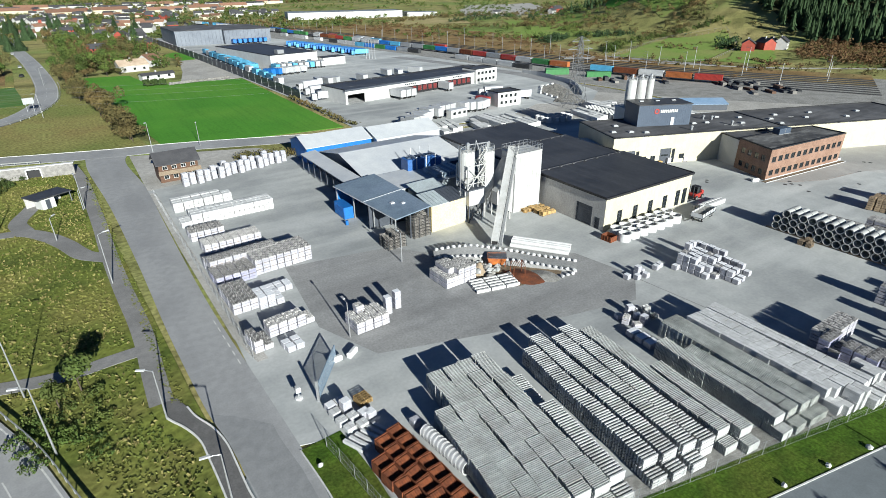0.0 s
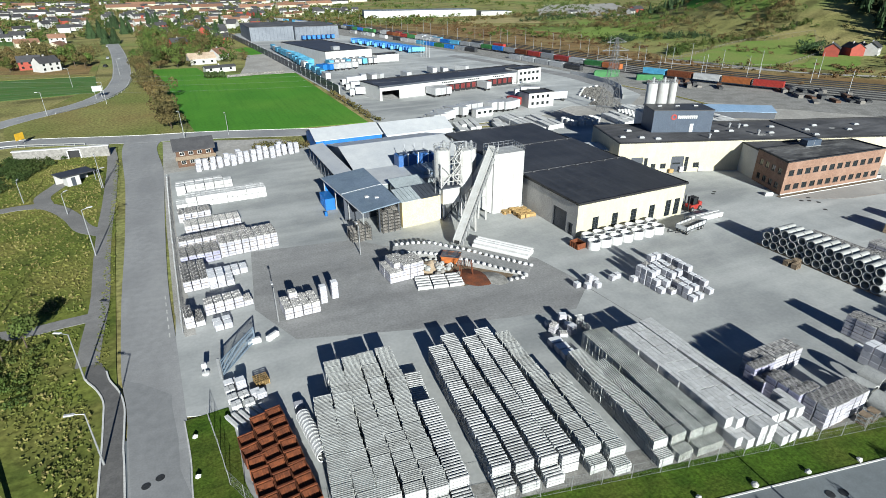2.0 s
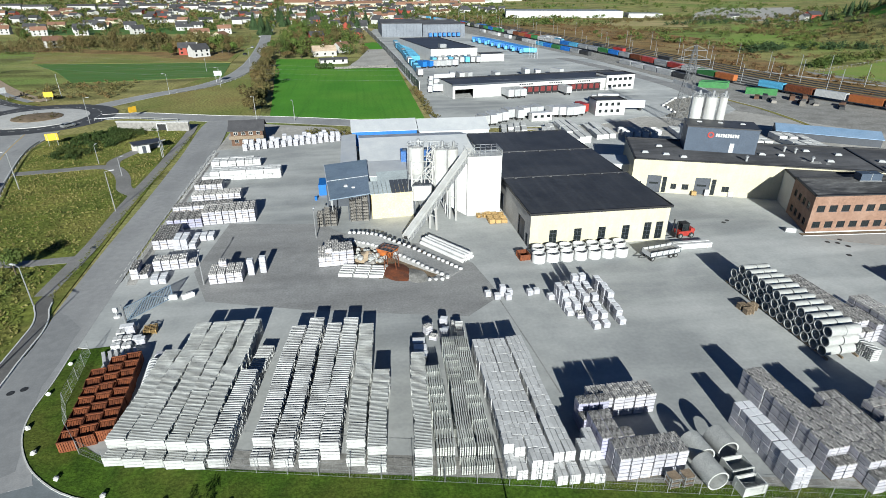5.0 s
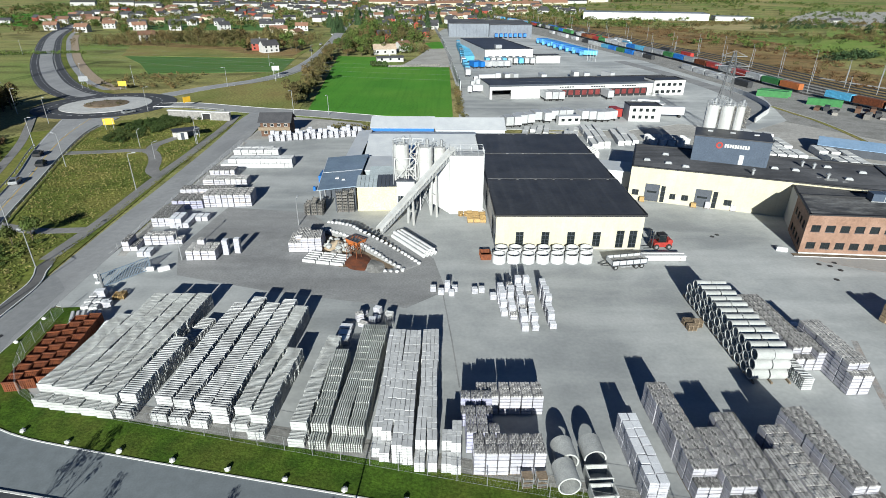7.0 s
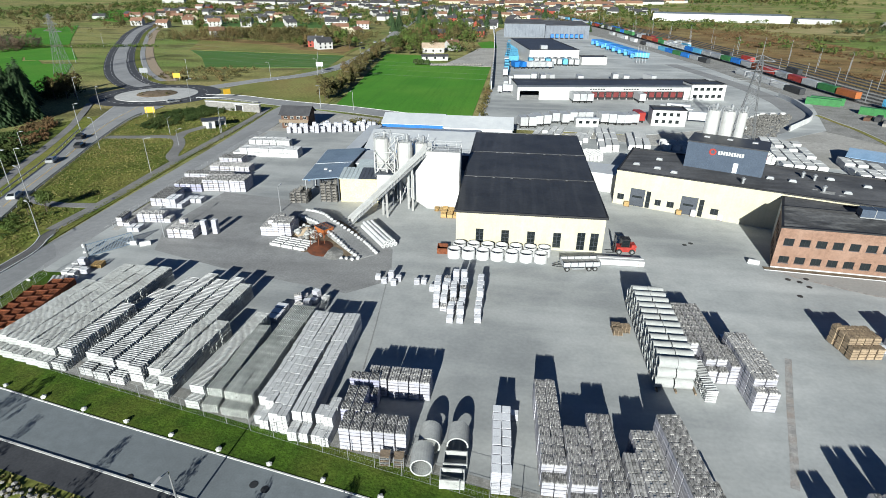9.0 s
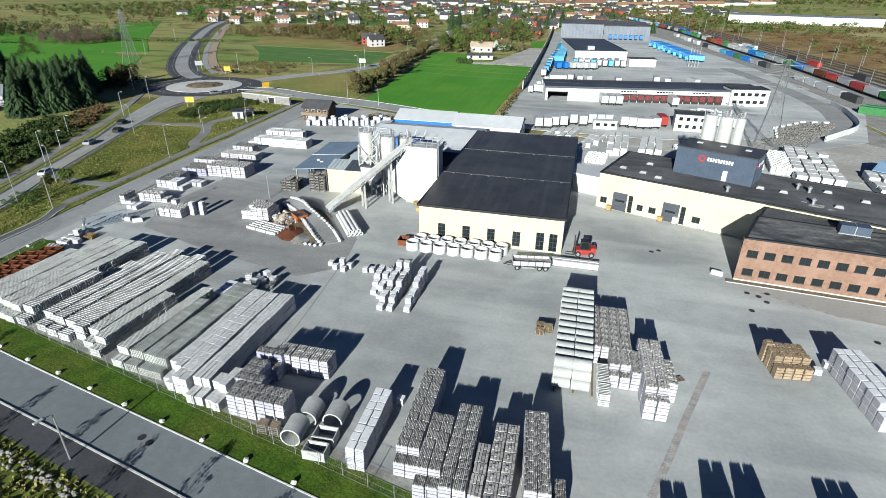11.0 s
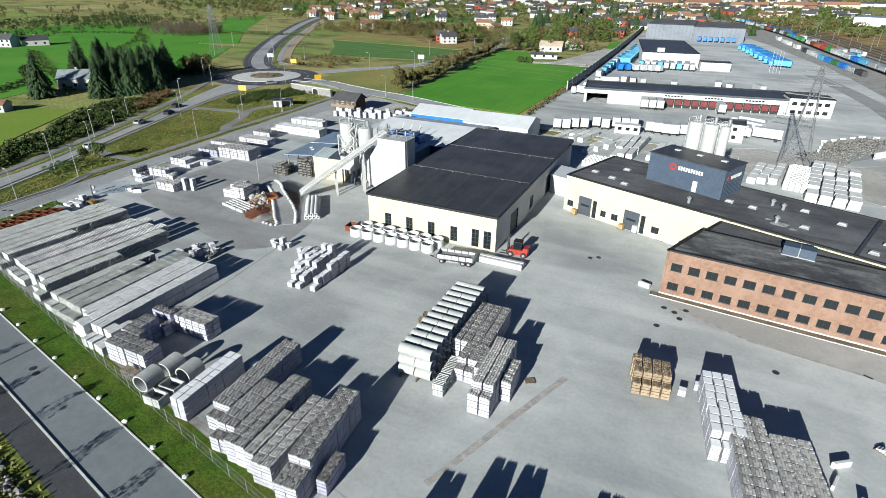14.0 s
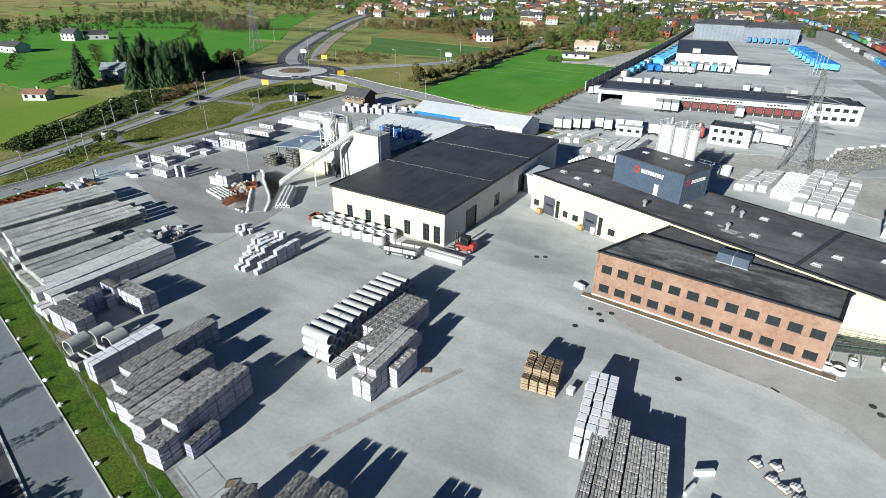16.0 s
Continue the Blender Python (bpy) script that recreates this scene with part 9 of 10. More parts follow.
def leaf_quads(rng, spots, n, s):
    """Leaf clumps on lumpy crowns, facing outwards; spots: centre and three radii, s: clump size."""
    spots = np.array(spots, dtype=float)
    m, lumps = len(spots) * n, 7
    own = np.repeat(np.arange(len(spots)), n)
    mid = rng.normal(0, 1, (len(spots), lumps, 3)) * (0.42, 0.42, 0.34)
    rad = rng.uniform(0.35, 0.62, (len(spots), lumps))
    pick = rng.integers(0, lumps, m)
    d = rng.normal(0, 1, (m, 3)) + (0, 0, 0.3)
    d /= np.linalg.norm(d, axis=1)[:, None]
    p = spots[own, :3] + (mid[own, pick] + d * (rad[own, pick] * rng.uniform(0.72, 1.06, m))[:, None]) * spots[own, 3:]
    p[:, 2] = np.maximum(p[:, 2], spots[own, 2] - 0.8 * spots[own, 5])
    out = d + rng.normal(0, 0.4, (m, 3))
    out /= np.linalg.norm(out, axis=1)[:, None]
    u = np.cross(out, rng.normal(0, 1, (m, 3)))
    u /= np.linalg.norm(u, axis=1)[:, None]
    w = np.cross(out, u) * 0.75
    k = np.asarray(s)[own][:, None] * rng.uniform(0.6, 1.3, (m, 1)) if np.ndim(s) else s * rng.uniform(0.6, 1.3, (m, 1))
    return np.stack([p - u * k, p + w * k, p + u * k, p - w * k], axis=1)


def tree_proto(seed, h, spread, n, s, leaf):
    rnd = random.Random(seed)
    t = thing("tree", {"leaf": "green deciduous tree with thinning autumn crown", "leaf_brown": "brown autumn tree with thinning crown"}[leaf], "tree", rz(0, 0), "deciduous trees")
    g = Geo().rod((0, 0, -0.2), (0.1, 0, h * 0.55), 0.05 * h * 0.5, 0.03 * h * 0.4, 7)
    for k in range(6):
        a = k * 1.05 + rnd.uniform(-0.3, 0.3)
        z = h * rnd.uniform(0.25, 0.5)
        g.rod((0.05, 0, z), (math.cos(a) * spread * 0.6, math.sin(a) * spread * 0.6, z + h * 0.28), 0.012 * h, 0.004 * h, 5)
    part("trunk", g, "bark", t)
    part("crown", quad_mesh("crown", leaf_quads(np.random.default_rng(seed), [(0, 0, h * 0.62, spread, spread, h * 0.4)], n, s), leaf), None, t)
    return t


def fir_proto(seed, h):
    """A broad spruce: whorls of drooping branch fans, each set with needle sprays."""
    rnd = random.Random(seed)
    t = thing("fir_tree", "dark green broad dense spruce tree", "tree", rz(0, 0), "spruce trees")
    part("trunk", Geo().rod((0, 0, -0.2), (0, 0, h * 0.92), 0.022 * h, 0.004 * h, 6), "bark", t)
    g, n = Geo(), 26
    for k in range(n):
        z = h * (0.05 + 0.94 * k / n)
        r = (1 - k / n) ** 0.75 * h * 0.3 + 0.12
        m = 9 + int(12 * (1 - k / n))
        for j in range(m):
            a = 2 * math.pi * (j + rnd.random()) / m
            q = r * rnd.uniform(0.6, 1.15)
            c, s = math.cos(a), math.sin(a)
            for b in range(3):
                f0, f1, w = q * (0.15 + 0.28 * b), q * (0.45 + 0.28 * b), (0.2 - 0.04 * b) * q + 0.1
                zz, droop = z - 0.16 * q * b + rnd.uniform(-0.1, 0.1), rnd.uniform(0.1, 0.34) * q
                e = rnd.uniform(-0.35, 0.35)
                g.add([(f0 * c, f0 * s, zz + 0.14 * q), (f1 * 0.8 * c - w * s, f1 * 0.8 * s + w * c, zz - droop * 0.4 + e * w), (f1 * c, f1 * s, zz - droop), (f1 * 0.8 * c + w * s, f1 * 0.8 * s - w * c, zz - droop * 0.4 - e * w)], [(0, 1, 2, 3)])
    part("crown", g, "needle", t)
    return t


PROTO = [tree_proto(1, 7, 3.0, 900, 0.3, "leaf"), tree_proto(2, 9, 3.6, 1000, 0.34, "leaf_brown"), tree_proto(3, 6, 2.6, 800, 0.28, "leaf_brown"), tree_proto(4, 10, 4.0, 1100, 0.36, "leaf")]
FIRS = [fir_proto(5, 16), fir_proto(6, 14), fir_proto(7, 15)]


def put_tree(x, y, protos, lo=0.7, hi=1.25, used=set()):
    p = random.choice(protos)
    s = random.uniform(lo, hi)
    z = max(0.0, rise(x, y) + 0.16)
    if p.name not in used:
        used.add(p.name)
        p.matrix_basis = rz(x, y, z)
        return
    c = copy_thing(p, rz(x, y, z, random.uniform(0, 360)))
    w = 1.15 if p in FIRS else 1.0
    c.scale = (s * w, s * w, s * random.uniform(0.85, 1.15))


random.seed(21)
# hedge trees along the green field, trees by the town road
for k in range(46):
    u = k / 45
    put_tree(12.5 - 17 * u + random.uniform(-2.5, 2.5), 188 + 160 * u + random.uniform(-2, 2), PROTO[1:3], 0.6, 0.95)
for x0, x1, y0, y1, n, pr in ((-8, 30, 350, 440, 34, PROTO), (-6, 40, 440, 560, 30, PROTO), (-10, 45, 560, 760, 14, PROTO), (-190, -60, 425, 470, 44, PROTO[1:3]), (-70, -30, 372, 430, 14, PROTO), (-120, -50, 300, 345, 0, PROTO),
                              (-300, -70, 480, 640, 16, PROTO), 
                              (-100, -92, 172, 184, 5, PROTO[1:3])):
    for _ in range(n):
        put_tree(random.uniform(x0, x1), random.uniform(y0, y1), pr)
WOOD = [(-85.2, 117.6), (-73.6, 142.0), (-112.0, 178.0), (-131.0, 152.0)]


def in_quad(x, y, q):
    return all((b[0] - a[0]) * (y - a[1]) - (b[1] - a[1]) * (x - a[0]) > 0 for a, b in zip(q, q[1:] + q[:1]))


firs = 0
while firs < 62:
    x, y = random.uniform(-135, -70), random.uniform(112, 180)
    if not in_quad(x, y, WOOD) or (x < -98 and y < 152):
        continue
    put_tree(x, y, FIRS, 0.78, 1.08)
    firs += 1
for x, y in ((-104, 109), (-109, 112), (-113, 113), (-132, 141), (-136, 147), (-141, 150), (-128, 150)):
    put_tree(x, y, FIRS, 0.8, 1.05)
for _ in range(26):
    put_tree(random.uniform(-60, 160), random.uniform(520, 900), FIRS, 0.7, 1.1)


def scrub(name, label, cat, mat, spots, n, s, seed):
    """Low bushes over a stretch of land, joined, as nobody could count them."""
    rng = np.random.default_rng(seed)
    full = [(x, y, rise(x, y) + 0.16 + h * 0.45, r, r, h * 0.55) for x, y, r, h in spots]
    q = leaf_quads(rng, full, round(n * 1.9), 0.75 * s * np.array([p[3] for p in full]))
    return solid(name, quad_mesh(name, q, mat), None, label, cat, kind="stuff")


def scatter(seed, n, x0, x1, y0, y1, r0, r1, keep=lambda x, y: True):
    rnd = random.Random(seed)
    out = []
    while len(out) < n:
        x, y = rnd.uniform(x0, x1), rnd.uniform(y0, y1)
        if keep(x, y):
            r = rnd.uniform(r0, r1)
            out.append((x, y, r, r * rnd.uniform(0.9, 1.5)))
    return out


def off_rails(x, y):
    return min((Vector(q) - Vector((x, y))).length for q in TRACK[::3]) > 52


scrub("scrub", "brown and green scrub beside the railway", "scrub", "leaf_brown", scatter(1, 1000, 285, 600, 100, 800, 0.6, 2.4, lambda x, y: off_rails(x, y) and noise.noise((x * 0.02, y * 0.012, 2)) > 0.05), 26, 0.26, 11)
scrub("scrub", "green bushes on the far rough land", "scrub", "leaf", scatter(2, 760, 260, 900, 420, 1500, 1.6, 5.0, lambda x, y: off_rails(x, y) and noise.noise((x * 0.01, y * 0.006, 4)) > 0.02), 24, 0.28, 12)
scrub("far_wood", "far deciduous woods round the town", "wood", "leaf", scatter(3, 2600, -700, 340, 590, 1500, 2.0, 5.0), 18, 0.33, 13)
scrub("far_wood", "far brown autumn woods", "wood", "leaf_brown", scatter(4, 1100, -640, 330, 600, 1500, 2.5, 5.0), 18, 0.33, 14)
scrub("far_wood", "dark woods beyond the town", "wood", "leaf", scatter(5, 900, -1100, 900, 1480, 2500, 5.0, 10.0), 20, 0.33, 140)
scrub("far_wood", "brown woods beyond the town", "wood", "leaf_brown", scatter(6, 500, -1100, 900, 1480, 2500, 5.0, 10.0), 20, 0.33, 141)
scrub("hill_scrub", "scattered trees on the eastern slopes", "scrub", "leaf_brown", [(x, y, r, 1.6 * r) for x, y, r, h in scatter(7, 420, 430, 760, 300, 720, 1.6, 3.4, lambda x, y: noise.noise((x * 0.012, y * 0.012, 9)) > -0.05)], 30, 0.26, 142)
scrub("hill_scrub", "dark trees on the eastern slopes", "scrub", "needle", [(x, y, r, 2.0 * r) for x, y, r, h in scatter(8, 260, 470, 800, 340, 760, 1.8, 3.6, lambda x, y: noise.noise((x * 0.01, y * 0.01, 12)) > 0.1)], 30, 0.26, 143)
def bank_spots(n, seed):
    """Places on the bank between the main road and the pasture."""
    rnd, out = random.Random(seed), []
    low, high = smooth_line([(-23, 46), (-30, 64), (-40, 88), (-49, 107), (-57, 122)], 5), smooth_line([(-36, 52), (-50, 78), (-60, 92), (-67, 106), (-71, 118)], 5)
    for _ in range(n):
        i = rnd.randrange(len(low) - 1)
        a, b = Vector(low[i]).lerp(Vector(low[i + 1]), rnd.random()), Vector(high[i]).lerp(Vector(high[i + 1]), rnd.random())
        p = a.lerp(b, rnd.random())
        r = rnd.uniform(1.2, 2.4)
        out.append((p.x, p.y, r, r * rnd.uniform(0.7, 1.1)))
    return out


scrub("hedgerow", "dense dark green hedge on the main road bank", "hedge", "leaf_dark", bank_spots(340, 15), 40, 0.22, 15)
scrub("hedgerow", "rust-brown shrubs on the main road bank", "hedge", "leaf_rust", [(x, y, 1.5, 1.7) for x, y, r, h in scatter(1510, 70, -70, -50, 108, 138, 1, 2, lambda x, y: -0.62 * (y - 120) - 65 < x < -0.62 * (y - 120) - 55)], 40, 0.22, 151)
scrub("birch_wood", "bare brown birch wood between the pastures", "wood", "twig", [(random.uniform(-292, -246), random.uniform(303, 345), 2.2, 9.0) for k in range(110)], 44, 0.25, 152)
scrub("birch_wood", "dense brown-green young birch plantation", "wood", "leaf_brown", [(x, y, r, 3.4 * r) for x, y, r, h in scatter(153, 460, -205, -30, 400, 480, 1.6, 2.4)], 34, 0.24, 153)
scrub("far_wood", "tall green trees round the houses by the town road", "wood", "leaf", [(x, y, r, 2.6 * r) for x, y, r, h in scatter(154, 130, -8, 56, 362, 700, 2.4, 3.8)], 40, 0.24, 154)
scrub("far_wood", "tall brown trees round the houses by the town road", "wood", "leaf_brown", [(x, y, r, 2.4 * r) for x, y, r, h in scatter(155, 70, -8, 60, 362, 640, 2.4, 3.6)], 40, 0.24, 155)
scrub("far_wood", "dark trees round the western farms", "wood", "leaf_dark", [(x, y, r, 2.2 * r) for x, y, r, h in scatter(156, 170, -480, -330, 190, 420, 2.4, 4.0)], 30, 0.27, 156)
scrub("far_wood", "brown trees round the western farms", "wood", "leaf_brown", [(x, y, r, 2.2 * r) for x, y, r, h in scatter(157, 150, -640, -300, 330, 700, 2.4, 4.0)], 30, 0.27, 157)
SLOPE = [(-35.3, 136), (-27.7, 130.8), (-21.3, 151.6), (-14.8, 167), (-27.6, 175), (-36.5, 156.5)]
scrub("shrubs", "dense dark green shrubs on the slope below the roundabout", "shrubs", "leaf_dark", [(x, y, 1.1, 1.2) for x, y, r, h in scatter(158, 260, -37, -14, 130, 176, 1, 2, lambda x, y: inside(x, y, SLOPE))], 40, 0.22, 158)
scrub("bushes", "dark bushes beside the roundabout", "bushes", "leaf_dark", [(random.uniform(-107, -96), random.uniform(174, 188), 2.4, 3.4) for k in range(16)], 60, 0.2, 159)
scrub("hedgerow", "low green hedge between the pastures", "hedge", "leaf", [(-100 - 2.5 * k, 118 + 1.2 * k + random.uniform(-2, 2), 1.6, 1.8) for k in range(60)], 24, 0.25, 16)
scrub("hedgerow", "low green hedge between the pastures", "hedge", "leaf", [(-290 + 2.0 * k, 330 + 0.5 * k, 2.2, 2.2) for k in range(60)], 24, 0.25, 17)
scrub("bushes", "low bushes beside the terminal fence", "bushes", "leaf_brown", [(75.2 + random.uniform(-0.8, 0.8), 168 + k * 1.6, 1.2, 1.4) for k in range(40)], 30, 0.25, 18)
scrub("bushes", "bare bushes behind the pallets", "bushes", "leaf_brown", [(32 + k * 0.7 + random.uniform(-1, 1), 151 - 0.2 * k + random.uniform(-2, 2), 1.4, 2.0) for k in range(24)], 40, 0.2, 19)
scrub("shrubs", "brown shrubs on the roundabout bed", "shrubs", "leaf_brown", [(RB[0] + random.uniform(-6, 6), RB[1] + random.uniform(-6, 6), 0.9, 1.3) for _ in range(26)], 30, 0.22, 22)
scrub("shrubs", "green and brown shrubs by the roundabout approach", "shrubs", "leaf_brown", scatter(23, 120, -92, -52, 226, 268, 0.7, 1.4), 30, 0.25, 23)


# wooded hill in the east
def hill_wood():
    rnd = random.Random(31)
    g = Geo()
    done = 0
    while done < 2600:
        x, y = (rnd.uniform(455, 660), rnd.uniform(60, 345)) if done % 4 else (rnd.uniform(455, 920), rnd.uniform(30, 560))
        if (x < 540 and y > 200 + (x - 455) * 1.6) or x < 452 + max(0, 120 - y) * 0.5:
            continue
        z, h = rise(x, y), rnd.uniform(9, 16)
        for k in range(4):
            z0, z1, r = z + h * (0.1 + 0.2 * k), z + h * (0.42 + 0.2 * k), h * 0.24 * (1 - k * 0.22)
            n = 7
            for j in range(n):
                a0, a1 = 2 * math.pi * (j + rnd.uniform(-0.2, 0.2)) / n, 2 * math.pi * (j + 0.8) / n
                q = r * rnd.uniform(0.7, 1.15)
                g.add([(x, y, z1), (x + q * math.cos(a0), y + q * math.sin(a0), z0), (x + q * math.cos(a1), y + q * math.sin(a1), z0 + rnd.uniform(-0.4, 0.4))], [(0, 1, 2)])
        done += 1
    solid("hill_forest", g, "needle", "dense dark spruce forest on the hillside", "forest", kind="stuff")


hill_wood()
scrub("hill_scrub", "reddish brown scrub at the foot of the wooded hill", "scrub", "leaf_rust", [(x, y, r, 2.0 * r) for x, y, r, h in scatter(33, 520, 360, 470, 84, 205, 1.2, 3.0, lambda x, y: y < 170 + (x - 360) * 0.3)], 30, 0.26, 34)


def belt(seed, line, n, wide, r0, r1, tall):
    """Places of bushes strewn along a line."""
    rnd, pts, out = random.Random(seed), smooth_line(line, 8), []
    for _ in range(n):
        i = rnd.randrange(len(pts) - 1)
        p = Vector(pts[i]).lerp(Vector(pts[i + 1]), rnd.random())
        r = rnd.uniform(r0, r1)
        out.append((p.x + rnd.gauss(0, wide), p.y + rnd.gauss(0, wide), r, r * tall * rnd.uniform(0.8, 1.3)))
    return out


EAST_BELTS = [([(300, 258), (345, 282), (420, 303), (480, 290)], 90, 2.5), ([(420, 305), (500, 330), (560, 372)], 110, 7), ([(318, 330), (350, 350), (420, 335)], 60, 5), ([(300, 420), (370, 350), (430, 420), (520, 430)], 90, 5),
              ([(330, 520), (410, 480), (470, 440)], 70, 6), ([(400, 600), (480, 600), (580, 555), (640, 570)], 90, 8), ([(470, 300), (540, 410), (660, 520), (800, 640)], 120, 8), ([(350, 640), (480, 690), (600, 620)], 80, 8),
              ([(385, 222), (402, 236), (440, 250)], 30, 3), ([(290, 700), (420, 760), (560, 720)], 90, 10), ([(600, 640), (720, 760), (900, 900)], 110, 14)]
for k, (ln, n, wd) in enumerate(EAST_BELTS):
    scrub("hedgerow", "dark hedgerow trees between the eastern fields", "hedge", "leaf" if k % 3 == 0 else "leaf_brown" if k % 3 == 1 else "needle", belt(300 + k, ln, n, wd, 1.6, 3.6, 1.5), 34, 0.24, 320 + k)
scrub("bramble", "low rust-brown bramble along the railway", "scrub", "leaf_rust", [(x, y, r, 0.7 * r) for x, y, r, h in scatter(36, 700, 266, 345, 150, 640, 0.8, 2.0, lambda x, y: noise.noise((x * 0.05, y * 0.02, 6)) > -0.05 and not (290 < x < 470 and 195 < y < 300))], 22, 0.3, 37)

# houses
def house_proto(name, label, L, D, he, hr, wall, roof, windows=True):
    t = thing(name, label, "house", rz(0, 0), "houses")
    g = Geo()
    e = Geo().box(-L / 2, L / 2, -D / 2, D / 2, -0.5, he)
    for s in (-1, 1):
        a, b, c, d = (-L / 2 - 0.4, s * (D / 2 + 0.4), he - 0.2), (L / 2 + 0.4, s * (D / 2 + 0.4), he - 0.2), (L / 2 + 0.4, 0, hr), (-L / 2 - 0.4, 0, hr)
        vs = [a, b, c, d] + [(p[0], p[1], p[2] + 0.2) for p in (a, b, c, d)]
        g.add(vs, [(0, 3, 2, 1), (4, 5, 6, 7), (0, 1, 5, 4), (1, 2, 6, 5), (2, 3, 7, 6), (3, 0, 4, 7)])
        e.add([(s * L / 2, -D / 2, he), (s * L / 2, D / 2, he), (s * L / 2, 0, hr)], [(0, 1, 2)])
    part("roof", g, roof, t)
    part("wall", e, wall, t)
    if windows:
        part("chimney", Geo().box(-0.35, 0.35, 0.3, 1.0, he, hr + 0.9), "wall_grey", t)
    if windows:
        for k in range(3):
            for z in (0.9, 3.2) if he > 4 else (0.9,):
                x = -L / 2 + L * (k + 0.5) / 3
                part("window", Geo().box(x - 0.6, x + 0.6, -D / 2 - 0.05, -D / 2, z, z + 1.2), "glass", t)
    return t


HOUSES = [house_proto("house", "white timber house with dark tiled roof", 11, 8, 4.8, 7.8, "house_white", "tile_dark"),
          house_proto("house", "white timber house with orange tiled roof", 12, 8, 4.8, 7.6, "house_white", "tile_orange"),
          house_proto("house", "red timber house with dark roof", 11, 8, 4.6, 7.4, "house_red", "tile_dark"),
          house_proto("house", "low pale house with orange tiled roof", 16, 9, 3.4, 6.0, "wall_cream", "tile_orange"),
          house_proto("house", "low white house with grey tiled roof", 15, 9, 3.6, 6.0, "house_white", "tile_dark")]
FARH = [house_proto("house", "white timber house with dark tiled roof", 11, 8, 4.8, 7.8, "house_white", "tile_dark", False),
        house_proto("house", "white timber house with orange tiled roof", 12, 8, 4.8, 7.6, "house_white", "tile_orange", False),
        house_proto("house", "low pale house with orange tiled roof", 16, 9, 3.4, 6.0, "wall_cream", "tile_orange", False),
        house_proto("house", "red timber house with dark roof", 11, 8, 4.6, 7.4, "house_red", "tile_dark", False),
        house_proto("house", "low white house with grey tiled roof", 15, 9, 3.6, 6.0, "house_white", "tile_dark", False)]
ROWH = house_proto("terraced_block", "long white terraced block with dark roof", 46, 10, 6.0, 9.0, "house_white", "tile_dark", False)
ORH = house_proto("terraced_block", "long block with orange tiled roof", 60, 14, 6.0, 11.0, "wall_cream", "tile_orange", False)
placed = set()


def put_house(p, x, y, a):
    z = max(0.0, rise(x, y) + 0.16)
    if p.name not in placed:
        placed.add(p.name)
        p.matrix_basis = rz(x, y, z, a)
    else:
        copy_thing(p, rz(x, y, z, a))


random.seed(5)
for x, y, a, k in ((-273, 582, 10, 1), (-245, 590, 20, 0), (-211, 594, 0, 0), (-207, 630, 5, 0), (-175, 624, 10, 0), (-123, 618, 0, 0), (-171, 449, 30, 1), (-50, 371, 40, 0), (-118, 608, 10, 4), (-106, 611, 0, 0), (-62, 500, 80, 3),
                   (53, 498, 0, 2), (61, 612, 10, 0), (-60, 385, 10, 2), (-291, 200, 20, 0), (-285, 214, 60, 4), (-252, 147, 10, 4), (-316, 555, 10, 1), (-272, 532, 0, 1), (-260, 605, 0, 0), (-232, 560, 30, 1), (-196, 560, 15, 0), (-150, 566, 40, 0), (-88, 540, 20, 3), (-70, 560, 10, 1), (20, 470, 15, 2), (-24, 673, 10, 1), (0, 657, 40, 0), (8, 696, 0, 2), (32, 621, 20, 0), (47, 596, 60, 2), (58, 587, 10, 4), (-62, 939, 30, 0), (-64, 1029, 15, 0), (-116, 857, 0, 4), (-113, 788, 50, 0), (-125, 732, 20, 4), (-25, 927, 35, 0), (-81, 847, 10, 1), (-46, 805, 70, 0), (8, 600, 20, 0), (36, 660, 10, 1)):
    put_house(HOUSES[k], x, y, a)
for _ in range(300):
    y = 640 + 900 * random.random() ** 1.15
    x = random.uniform(-460, 330)
    if abs(x - (-40 - (y - 640) * 0.08)) < 25 or (110 < x < 460 and y < 900):
        continue
    put_house(random.choice((FARH[0], FARH[0], FARH[1], FARH[2], FARH[3], FARH[4], FARH[4])), x, y, random.uniform(-40, 40))
for k in range(9):
    put_house(ROWH, -620 + k * 62, 1130 + 25 * (k % 2), 4)
for k in range(26):
    put_house(ROWH if k % 6 else ORH, -520 + k * 41 + random.uniform(-12, 12), 1480 + random.uniform(-60, 240), random.uniform(-20, 25))
for x, y in ((20, 1180), (90, 1240), (170, 1160), (250, 1230), (-60, 1320), (330, 1320)):
    put_house(ORH, x, y, 12)
farm = house_proto("farmhouse", "white farmhouse with grey and red metal roof", 13, 10, 4.0, 7.0, "house_white", "sheet_grey")
farm.matrix_basis = rz(-113, 130, 0, 40)
low = house_proto("outbuilding", "low white outbuilding with orange roof", 9, 5, 2.6, 3.8, "house_white", "tile_orange")
low.matrix_basis = rz(-93, 86, 0, 30)
big = house_proto("barn", "pale barn with faded tan metal roof", 15, 11, 3.4, 6.0, "wall_grey", "roof_tan")
big.matrix_basis = rz(30, 366, 0, 10)
redh = house_proto("farmhouse", "white farmhouse with red tiled roof", 9, 9, 3.6, 6.6, "house_white", "tile_orange")
redh.matrix_basis = rz(41.5, 383, 0, 40)
big2 = house_proto("long_house", "long white hut with low dark roof", 16, 5, 2.4, 3.2, "house_white", "tile_dark")
big2.matrix_basis = rz(37, 324, 0, 14)
barn_hedge = Geo()
